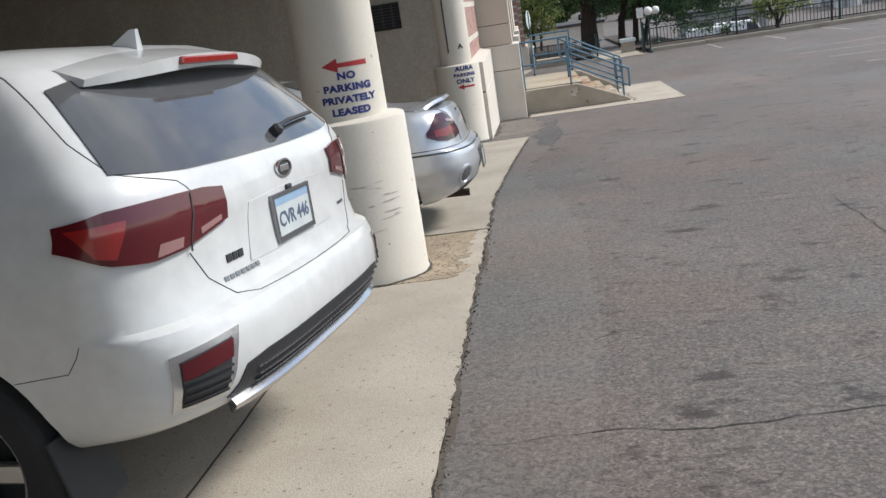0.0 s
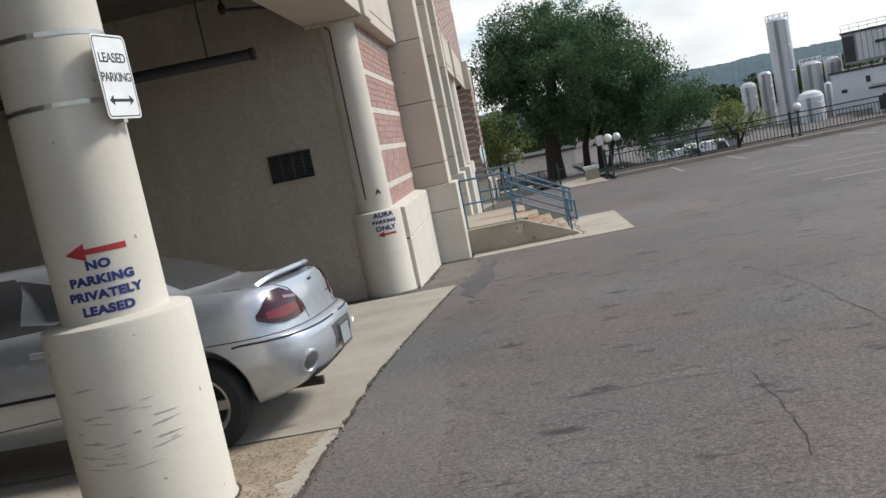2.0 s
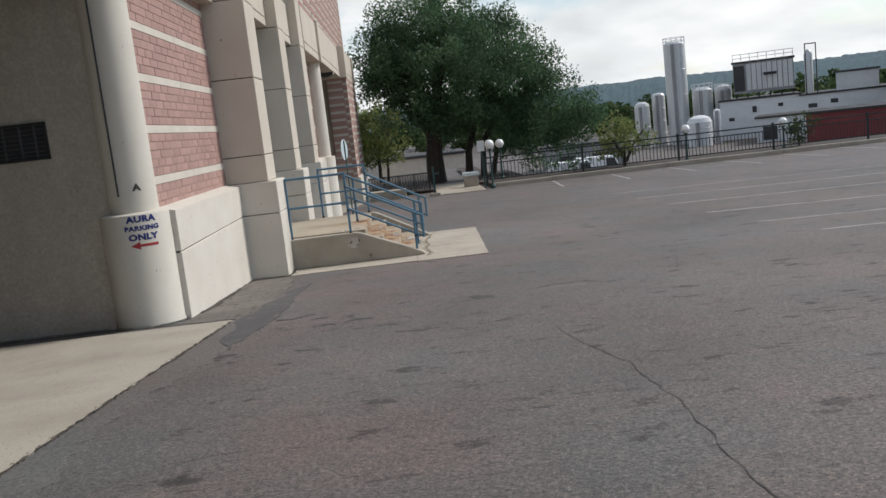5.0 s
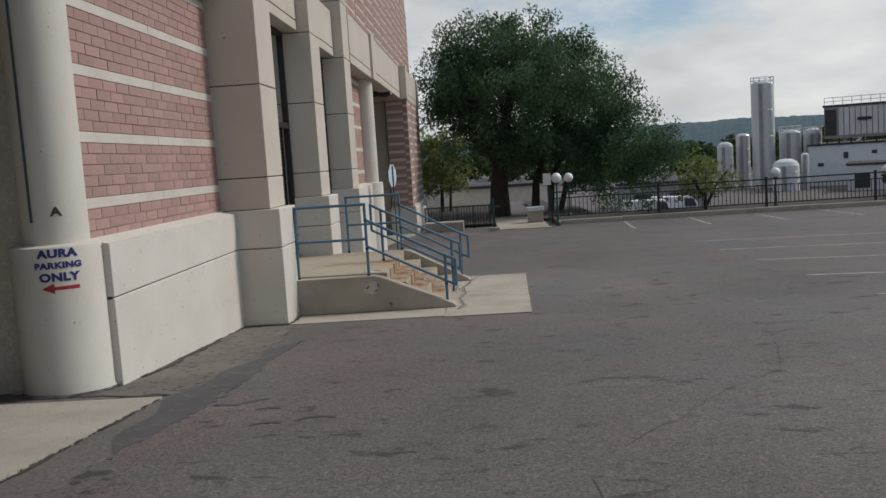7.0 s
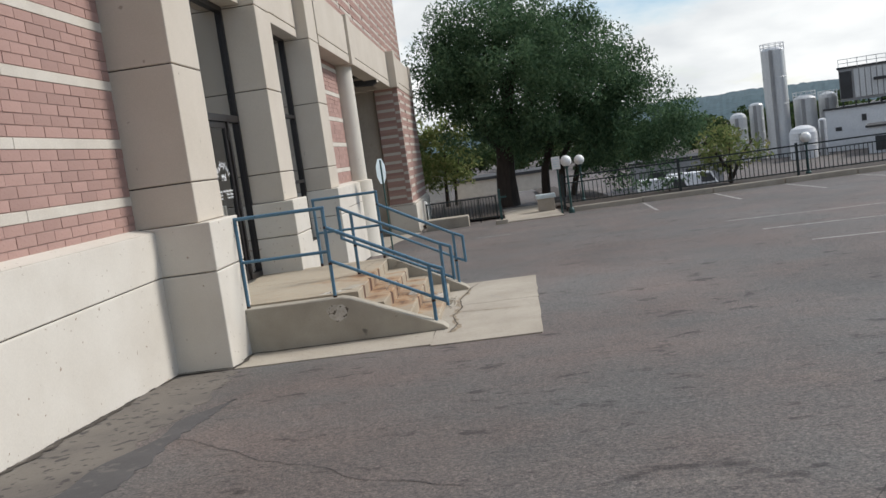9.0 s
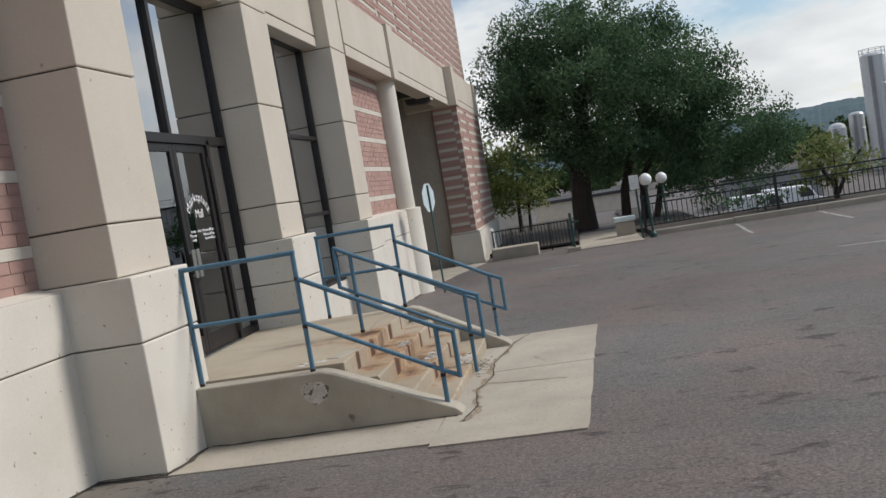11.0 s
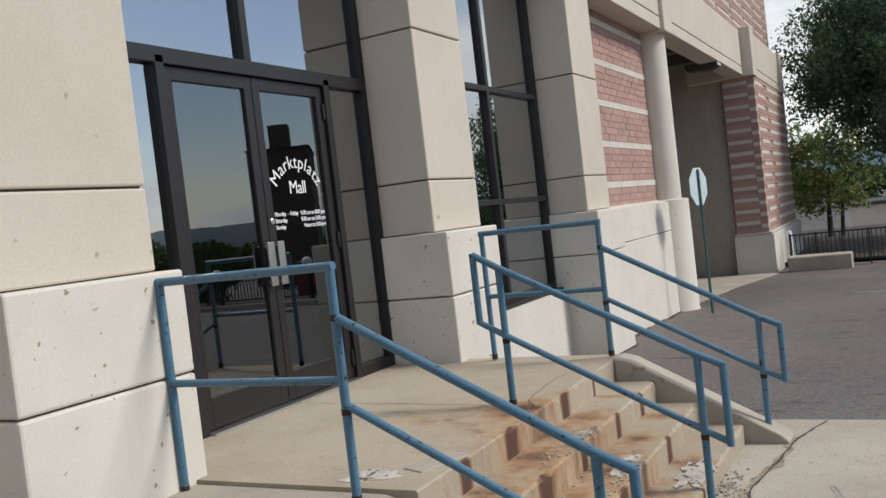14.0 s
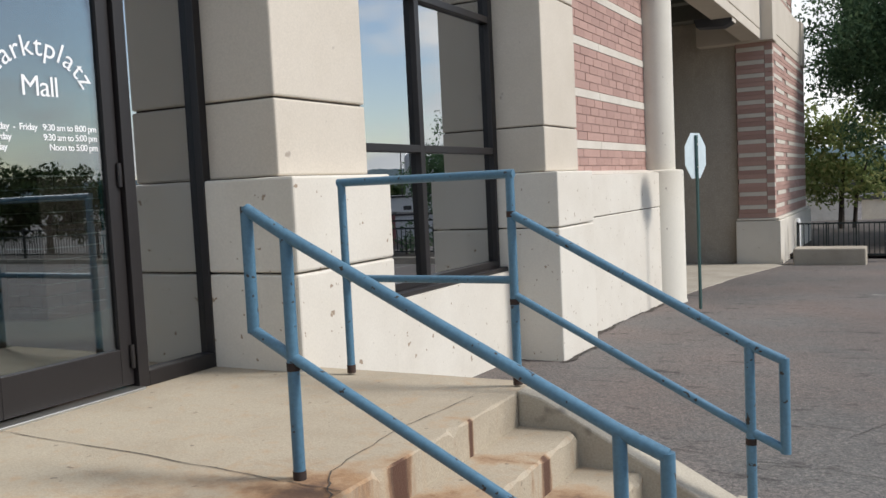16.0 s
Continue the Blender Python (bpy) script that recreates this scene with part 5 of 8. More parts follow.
M["tyre"] = rough_mat("tyre", (0.025, 0.025, 0.026), (0.018, 0.018, 0.018), None, 6, 90, 0.3, 0.85)
M["alloy"] = plain_mat("alloy", (0.5, 0.5, 0.5), 0.3, 0.9)
M["bezel"] = plain_mat("bezel", (0.62, 0.63, 0.65), 0.2, 0.9)
M["white_car"] = plain_mat("white_car", (0.57, 0.575, 0.565), 0.3, 0.0, 0.6)
M["silver_car"] = plain_mat("silver_car", (0.53, 0.555, 0.59), 0.33, 0.5, 0.8)
M["car_glass"] = plain_mat("car_glass", (0.075, 0.077, 0.08), 0.05, 0.0, 0.5)
M["car_trim"] = rough_mat("car_trim", (0.028, 0.028, 0.03), (0.02, 0.02, 0.022), None, 5, 80, 0.2, 0.6)
M["lamp_red"] = plain_mat("lamp_red", (0.085, 0.006, 0.010), 0.15, 0.0, 0.5)
M["lamp_bright_red"] = plain_mat("lamp_bright_red", (0.26, 0.014, 0.012), 0.15, 0.0, 1.0)
M["lamp_clear"] = plain_mat("lamp_clear", (0.30, 0.16, 0.15), 0.12, 0.0, 1.0)
M["chrome"] = plain_mat("chrome", (0.8, 0.8, 0.8), 0.08, 1.0)
M["plate_paint"] = plain_mat("plate_paint", (0.50, 0.54, 0.54), 0.4)
M["plate_dull"] = plain_mat("plate_dull", (0.27, 0.30, 0.31), 0.5)
M["plate_blue"] = plain_mat("plate_blue", (0.26, 0.38, 0.52), 0.4)
M["flap"] = plain_mat("flap", (0.035, 0.036, 0.038), 0.7)
M["lamp_smoked"] = plain_mat("lamp_smoked", (0.045, 0.005, 0.007), 0.15, 0.0, 0.3)
M["lamp_ruby"] = plain_mat("lamp_ruby", (0.17, 0.012, 0.014), 0.2, 0.0, 0.3)
M["gap"] = plain_mat("gap", (0.05, 0.05, 0.05), 0.9)
M["badge"] = plain_mat("badge", (0.25, 0.25, 0.26), 0.25, 0.8)


def ring_bm(a, b, t, n=32):
    """A flat oval ring in the yz plane, facing +x."""
    bm = bmesh.new()
    def oval(ra, rb, x):
        return [bm.verts.new((x, ra * math.cos(2 * math.pi * i / n), rb * math.sin(2 * math.pi * i / n))) for i in range(n)]
    o0, o1, i1, i0 = oval(a, b, 0), oval(a, b, 0.008), oval(a - t, b - t, 0.008), oval(a - t, b - t, 0)
    for p, q in ((o0, o1), (o1, i1), (i1, i0)):
        for j in range(n):
            k = (j + 1) % n
            bm.faces.new((p[j], p[k], q[k], q[j]))
    bmesh.ops.recalc_face_normals(bm, faces=bm.faces)
    return bm


def licence_plate(car, skin, y, z, words, tilt, paint="plate_paint", band="plate_blue"):
    p = skin.at(skin.s_of_y(y, z) if y else 0.0, z)
    base = Matrix.Translation(p + Vector((0.012, 0, 0))) @ Matrix.Rotation(radians(tilt), 4, "Y") @ Matrix.Rotation(math.pi / 2, 4, "Z") @ Matrix.Rotation(math.pi / 2, 4, "X")
    pl = part("licence_plate", moved(bm_prism(rounded_rect(0.305, 0.155, 0.012), "z", -0.006, 0.002), base), M[paint], car, "pale blue licence plate in a dull metal frame")
    fr = bmesh.new()
    for a in ((-0.16, 0.16, 0.070, 0.085), (-0.16, 0.16, -0.085, -0.066), (-0.16, -0.146, -0.066, 0.070), (0.146, 0.16, -0.066, 0.070)):
        bm_box(a[0], a[1], a[2], a[3], -0.008, 0.006, 0, fr)
    part("plate_frame", moved(fr, base), M["badge"], pl, "dull metal plate frame")
    part("plate_band", moved(bm_box(-0.145, 0.145, 0.042, 0.069, 0.0015, 0.003), base), M[band], pl, "blue band")
    if words:
        text_part("lettering", words, 0.072, M["plate_text"], pl, base @ Matrix.Translation((0, -0.012, 0.003)), 0.0006, 0.0012, spacing=0.95)
    return pl


M["plate_text"] = plain_mat("plate_text", (0.09, 0.12, 0.18), 0.5)

# white sport utility car, parked nose in
suv = thing("suv_car", "white sport utility car parked nose in, rear dusty", "car")
K = CarSkin(
    rear=[(0.24, -0.34), (0.30, -0.16), (0.36, -0.07), (0.44, -0.03), (0.52, 0.0), (0.60, 0.0), (0.66, -0.012), (0.70, -0.03), (0.72, -0.075), (0.80, -0.10), (0.93, -0.105), (1.02, -0.10), (1.10, -0.115), (1.16, -0.15), (1.30, -0.25), (1.44, -0.355), (1.54, -0.44), (1.60, -0.52), (1.64, -0.62), (1.67, -0.80), (1.685, -1.1), (1.69, -1.4)],
    front=[(0.24, -4.6), (0.5, -4.75), (0.8, -4.72), (0.95, -4.6), (1.02, -4.2), (1.06, -3.75), (1.3, -3.3), (1.55, -2.7), (1.64, -2.4), (1.69, -2.0)],
    width=[(0.24, 0.81), (0.34, 0.86), (0.50, 0.89), (0.66, 0.90), (0.80, 0.905), (0.95, 0.91), (1.06, 0.90), (1.12, 0.895), (1.30, 0.835), (1.48, 0.765), (1.57, 0.72), (1.62, 0.665), (1.66, 0.58), (1.685, 0.45), (1.69, 0.36)],
    depth=[(0.24, 0.42), (0.5, 0.42), (0.7, 0.36), (0.9, 0.34), (1.1, 0.30), (1.3, 0.26), (1.5, 0.24), (1.6, 0.24), (1.69, 0.24)], power=3.3,
    lift=[(0.24, 0.42), (0.36, 0.49), (0.44, 0.535), (0.485, 0.565), (0.60, 0.70), (0.705, 0.785), (0.885, 0.965), (1.02, 1.09), (1.075, 1.14), (1.135, 1.205), (1.54, 1.545), (1.60, 1.59), (1.69, 1.67)])
lv = [0.24, 0.27, 0.30, 0.33, 0.36, 0.40, 0.44, 0.48, 0.52, 0.56, 0.60, 0.63, 0.66, 0.685, 0.70, 0.71, 0.72, 0.74, 0.80, 0.87, 0.93, 0.98, 1.02, 1.06, 1.10, 1.13, 1.16, 1.2, 1.25, 1.30, 1.37, 1.44, 1.49, 1.54, 1.57, 1.60, 1.62, 1.64, 1.655, 1.67, 1.678, 1.685, 1.69]
WH = [(-0.95, -0.80), (-0.95, 0.80), (-3.80, -0.80), (-3.80, 0.80)]
part("body", cut_arches(K.body(lv), WH, 0.415, 0.62), M["white_car"], suv, "glossy white paint with dust", True)
for x, y in WH:
    wheel(suv, x, y + (0.035 if y < 0 else -0.035), 0.365, 0.235, 0.235, 5)
sy = K.s_of_y
# tail glass with a dark surround that runs round to the side
part("rear_window", K.patch([(sy(-0.80, 1.15), 1.18), (sy(-0.55, 1.14), 1.145), (0, 1.135), (sy(0.55, 1.14), 1.145), (sy(0.80, 1.15), 1.18)], [(sy(-0.69, 1.5), 1.48), (sy(-0.46, 1.53), 1.53), (0, 1.545), (sy(0.46, 1.53), 1.53), (sy(0.69, 1.5), 1.48)], 30, 10, 0.005), M["car_glass"], suv, "dark tinted rear window", True)
for sd in (-1, 1):
    part("quarter_window", K.patch([(sd * 1.42, 1.19), (sd * 1.55, 1.175), (sd * 1.98, 1.16)], [(sd * 1.32, 1.43), (sd * 1.50, 1.50), (sd * 1.98, 1.52)], 10, 8, 0.004), M["car_glass"], suv, "dark tinted side glass", True)
    part("rear_door_window", K.patch([(sd * 2.06, 1.16), (sd * 2.85, 1.14)], [(sd * 2.04, 1.52), (sd * 2.7, 1.53)], 10, 8, 0.004), M["car_glass"], suv, "dark tinted side glass", True)
    # tail lamps
    lampo = [(sd * 0.205, 0.965), (sd * 0.28, 0.945), (sd * 0.40, 0.915), (sd * 0.56, 0.905), (sd * 0.76, 0.925), (sd * 0.985, 0.985)]
    lamph = [(sd * 0.20, 1.072), (sd * 0.28, 1.085), (sd * 0.40, 1.088), (sd * 0.56, 1.088), (sd * 0.76, 1.085), (sd * 0.985, 1.06)]
    tl = part("tail_lamp", K.patch(lampo, lamph, 24, 8, 0.012, 0.03), M["lamp_red"], suv, "dark red tail lamp", True)
    part("reflector", K.patch([(sd * 0.72, 0.942), (sd * 0.82, 0.955)], [(sd * 0.66, 1.05), (sd * 0.95, 1.045)], 8, 6, 0.0145, 0.004), M["lamp_bright_red"], tl, "bright red reflector", True)
    part("reverse_lens", K.patch([(sd * 0.42, 0.922), (sd * 0.54, 0.915)], [(sd * 0.41, 0.955), (sd * 0.52, 0.955)], 8, 4, 0.0145, 0.004), M["lamp_clear"], tl, "clear lens", True)
    part("reverse_lens", K.patch([(sd * 0.235, 0.968), (sd * 0.33, 0.945)], [(sd * 0.235, 0.985), (sd * 0.33, 0.965)], 8, 3, 0.0145, 0.004), M["lamp_clear"], tl, "clear lens", True)
    part("lamp_seam", K.seam([(sd * 0.385, 0.90), (sd * 0.345, 1.08)], 0.003, 8, 0.013), M["gap"], tl)
    # fog lamp nests low in the bumper corners
    ou = [(sd * 0.468, 0.478), (sd * 0.672, 0.472)]
    hi = [(sd * 0.415, 0.618), (sd * 0.672, 0.595)]
    fl = part("fog_lamp_bezel", K.patch([(sd * 0.452, 0.452), (sd * 0.712, 0.448)], [(sd * 0.365, 0.645), (sd * 0.712, 0.618)], 14, 10, 0.006, 0.02), M["bezel"], suv, "chrome bezel", True)
    part("fog_grille", K.patch(ou, hi, 14, 10, 0.0095, 0.01), M["car_trim"], fl, "black grille", True)
    part("fog_lens", K.patch([(sd * 0.43, 0.562), (sd * 0.665, 0.546)], [(sd * 0.415, 0.612), (sd * 0.665, 0.592)], 10, 4, 0.012, 0.006), M["lamp_red"], fl, "red reflector", True)
    for k in range(4):
        zz = 0.483 + k * 0.019
        part("grille_slat", K.patch([(sd * (0.462 - k * 0.008), zz), (sd * 0.665, zz)], [(sd * (0.462 - k * 0.008), zz + 0.007), (sd * 0.665, zz + 0.007)], 8, 1, 0.015, 0.008), M["car_trim"], fl)
    part("roof_rail", bm_tube([K.at(sd * 1.15, 1.60, 0.02), K.at(sd * 1.3, 1.625, 0.05), K.at(sd * 2.6, 1.635, 0.05), K.at(sd * 2.75, 1.61, 0.02)], 0.016, 8), M["car_trim"], suv, "dark roof rail", True)
    part("fuel_seam" if sd < 0 else "panel_seam", K.seam([(sd * 1.0, 0.70), (sd * 1.06, 0.60), (sd * 1.25, 0.58)], 0.0015), M["gap"], suv)
part("side_seam", K.seam([(-0.385, 0.895), (-0.33, 0.80), (-0.25, 0.725), (-0.18, 0.708), (0, 0.702), (0.18, 0.708), (0.25, 0.725), (0.33, 0.80), (0.385, 0.895)], 0.002, 14), M["gap"], suv, "gap under the tailgate")
part("tailgate_seam", K.seam([(-0.32, 1.08), (-0.36, 1.12), (-0.62, 1.18), (-0.74, 1.30), (-0.80, 1.48), (-0.86, 1.58)], 0.0018), M["gap"], suv)
part("tailgate_seam", K.seam([(0.32, 1.08), (0.36, 1.12), (0.62, 1.18), (0.74, 1.30), (0.80, 1.48), (0.86, 1.58)], 0.0025), M["gap"], suv)
# spoiler with a red brake lamp
spo = bmesh.new()
rows_ = []
for i in range(25):
    u = -1 + 2 * i / 24
    y = 0.60 * u
    k = 1 - abs(u) ** 4 * 0.55
    xo = -0.30 - 0.10 * abs(u) ** 3
    zt = 1.60 - 0.05 * u * u
    rows_.append([spo.verts.new(p) for p in ((-0.78, y, zt + 0.01), (-0.50, y, zt + 0.005), (xo, y, zt - 0.035), (xo - 0.01, y, zt - 0.035 - 0.045 * k), (-0.50, y, zt - 0.085 * k), (-0.78, y, zt - 0.09))])
for a, b in zip(rows_, rows_[1:]):
    for j in range(6):
        spo.faces.new((a[j], a[(j + 1) % 6], b[(j + 1) % 6], b[j]))
spo.faces.new(rows_[0][::-1])
spo.faces.new(rows_[-1])
bmesh.ops.recalc_face_normals(spo, faces=spo.faces)
spoiler = part("spoiler", spo, M["white_car"], suv, "", True)
part("brake_lamp", bm_box(-0.322, -0.293, -0.21, 0.19, 1.53, 1.557, 0.006), M["lamp_bright_red"], spoiler, "long red brake lamp")
fin = bmesh.new()
base_ = [(-0.80, -0.03), (-0.80, 0.03), (-0.58, 0.024), (-0.565, 0.0), (-0.58, -0.024)]
vb = [fin.verts.new((x, y, 1.57)) for x, y in base_]
vt = [fin.verts.new((x, y, 1.685)) for x, y in ((-0.605, -0.010), (-0.605, 0.010), (-0.58, 0.008), (-0.573, 0), (-0.58, -0.008))]
for j in range(5):
    fin.faces.new((vb[j], vb[(j + 1) % 5], vt[(j + 1) % 5], vt[j]))
fin.faces.new(vt)
bmesh.ops.recalc_face_normals(fin, faces=fin.faces)
part("antenna_fin", fin, M["white_car"], suv)
# emblem, bars for the badges, wiper, plate, handle recess, lower valance
em = K.at(0, 1.06)
emb = part("emblem", moved(ring_bm(0.062, 0.034, 0.006), Matrix.Translation(em + Vector((0.004, 0, 0)))), M["chrome"], suv, "oval chrome emblem", True)
part("emblem_field", moved(bm_prism([(0.058 * math.cos(2 * math.pi * i / 28), 0.030 * math.sin(2 * math.pi * i / 28)) for i in range(28)], "x", 0, 0.006), Matrix.Translation(em + Vector((0.003, 0, 0)))), M["car_trim"], emb, "dark field")
part("emblem_bar", moved(bm_box(0.008, 0.012, -0.034, 0.034, -0.012, 0.012, 0.002), Matrix.Translation(em + Vector((0.0, 0, 0)))), M["chrome"], emb)
for y0, y1, z0, z1, mt in ((-0.49, -0.463, 0.82, 0.845, "car_trim"), (-0.455, -0.43, 0.82, 0.845, "car_trim"), (-0.422, -0.395, 0.82, 0.845, "car_trim"), *[(-0.53 + 0.031 * k, -0.509 + 0.031 * k, 0.768, 0.783, "badge") for k in range(7)], (0.47, 0.55, 0.818, 0.830, "badge")):
    pth = K.patch([(sy(y0, z0), z0), (sy(y1, z0), z0)], [(sy(y0, z1), z1), (sy(y1, z1), z1)], 6, 1, 0.004, 0.006)
    part("badge", pth, M[mt], suv, "small metal badge")
licence_plate(suv, K, 0.0, 0.885, "CVR 446", -1)
part("plate_recess", K.patch([(sy(-0.36, 0.79), 0.79), (0, 0.785), (sy(0.36, 0.79), 0.79)], [(sy(-0.30, 0.99), 0.985), (0, 0.995), (sy(0.30, 0.99), 0.985)], 16, 4, 0.0025, 0.004), M["white_car"], suv, "", True)
part("camera", moved(bm_box(-0.01, 0.014, -0.02, 0.02, -0.008, 0.008, 0.004), Matrix.Translation(K.at(0, 0.985))), M["car_trim"], suv)
wp = [K.at(sy(0.10, 1.19), 1.185, 0.035), K.at(sy(0.22, 1.2), 1.20, 0.035), K.at(sy(0.52, 1.21), 1.215, 0.025)]
part("wiper", bm_tube(wp, 0.008, 8), M["car_trim"], suv, "black rear wiper", True)
part("wiper_hub", moved(bm_lathe([(0.022, -0.03), (0.023, 0.005), (0.014, 0.018)], 0, 0, 16), Matrix.Translation(K.at(sy(0.10, 1.18), 1.18, 0.025)) @ Matrix.Rotation(radians(60), 4, "Y")), M["car_trim"], suv)
part("grille_strip", K.patch([(-0.44, 0.412), (-0.33, 0.418), (0, 0.418), (0.33, 0.418), (0.44, 0.412)], [(-0.365, 0.522), (-0.25, 0.532), (0, 0.532), (0.25, 0.532), (0.365, 0.522)], 40, 4, 0.004, 0.02), M["car_trim"], suv, "black honeycomb strip in the bumper", True)
cells = bmesh.new()
for r in range(3):
    for c in range(46):
        s = math.copysign(abs(-1 + 2 * (c + 0.5 * (r % 2)) / 46) ** 1.5, -1 + 2 * (c + 0.5 * (r % 2)) / 46) * 0.30
        q = K.at(s, 0.438 + r * 0.030, 0.007)
        bm_box(q.x - 0.006, q.x + 0.004, q.y - 0.011, q.y + 0.011, q.z - 0.003, q.z + 0.003, 0, cells)
tagged(part("honeycomb", cells, M["badge"], suv), kind="stuff")
part("skid_plate", K.patch([(-0.40, 0.352), (-0.28, 0.34), (0, 0.335), (0.28, 0.34), (0.40, 0.352)], [(-0.42, 0.402), (-0.30, 0.408), (0, 0.408), (0.30, 0.408), (0.42, 0.402)], 40, 4, 0.034, 0.05), M["bezel"], suv, "satin silver lower bumper strip", True)
part("mud_flap", moved(bm_box(-0.008, 0.008, -0.12, 0.12, -0.13, 0.13, 0.005), pose(-0.555, -0.78, 0.36, 0, -14, 0)), M["flap"], suv, "black mud flap")
ROLL = math.degrees(math.atan(0.0485))
suv.matrix_world = pose(-0.825, 2.99, -0.146, 0, 0, -9) @ pose(0, 0, 0, -ROLL, 0, 0)

# silver saloon
sal = thing("saloon_car", "silver saloon car parked nose in behind a column", "car")
S = CarSkin(
    rear=[(0.20, -0.30), (0.26, -0.14), (0.32, -0.06), (0.40, -0.015), (0.50, 0.0), (0.56, -0.005), (0.61, -0.02), (0.64, -0.06), (0.66, -0.115), (0.75, -0.135), (0.86, -0.155), (0.94, -0.185), (0.985, -0.22), (1.00, -0.30), (1.01, -0.45), (1.02, -0.66), (1.035, -0.80), (1.12, -1.02), (1.22, -1.28), (1.30, -1.52), (1.345, -1.75), (1.37, -2.0), (1.38, -2.3)],
    front=[(0.20, -4.5), (0.45, -4.70), (0.62, -4.66), (0.75, -4.45), (0.84, -4.0), (0.92, -3.45), (1.1, -3.15), (1.28, -2.75), (1.36, -2.55), (1.38, -2.45)],
    width=[(0.20, 0.78), (0.32, 0.845), (0.50, 0.885), (0.64, 0.893), (0.78, 0.885), (0.88, 0.865), (0.95, 0.835), (0.99, 0.80), (1.02, 0.765), (1.05, 0.74), (1.15, 0.69), (1.26, 0.625), (1.33, 0.56), (1.365, 0.48), (1.38, 0.34)],
    depth=[(0.2, 0.50), (0.6, 0.48), (0.64, 0.44), (0.9, 0.42), (1.0, 0.38), (1.03, 0.32), (1.2, 0.25), (1.38, 0.2)], power=3.2,
    lift=[(0.20, 0.26), (0.32, 0.39), (0.40, 0.475), (0.50, 0.54), (0.622, 0.685), (0.66, 0.725), (0.715, 0.775), (0.965, 1.0), (1.0, 1.03), (1.10, 1.16), (1.38, 1.46)])
lv = [0.20, 0.23, 0.26, 0.29, 0.32, 0.36, 0.40, 0.45, 0.50, 0.54, 0.58, 0.61, 0.625, 0.64, 0.65, 0.66, 0.70, 0.75, 0.80, 0.86, 0.90, 0.94, 0.965, 0.985, 0.993, 1.00, 1.005, 1.01, 1.015, 1.02, 1.028, 1.035, 1.06, 1.09, 1.12, 1.17, 1.22, 1.26, 1.30, 1.33, 1.345, 1.36, 1.37, 1.376, 1.38]
WH = [(-0.86, -0.77), (-0.86, 0.77), (-3.84, -0.77), (-3.84, 0.77)]
part("body", cut_arches(S.body(lv), WH, 0.375, 0.6), M["silver_car"], sal, "silver metallic paint", True)
for x, y in WH:
    wheel(sal, x, y, 0.315, 0.205, 0.21, 5)
yy_ = S.s_of_y
part("rear_window", S.patch([(yy_(-0.60, 1.06), 1.05), (0, 1.045), (yy_(0.60, 1.06), 1.05)], [(yy_(-0.42, 1.31), 1.315), (0, 1.325), (yy_(0.42, 1.31), 1.315)], 24, 10, 0.004), M["car_glass"], sal, "dark sloping rear window", True)
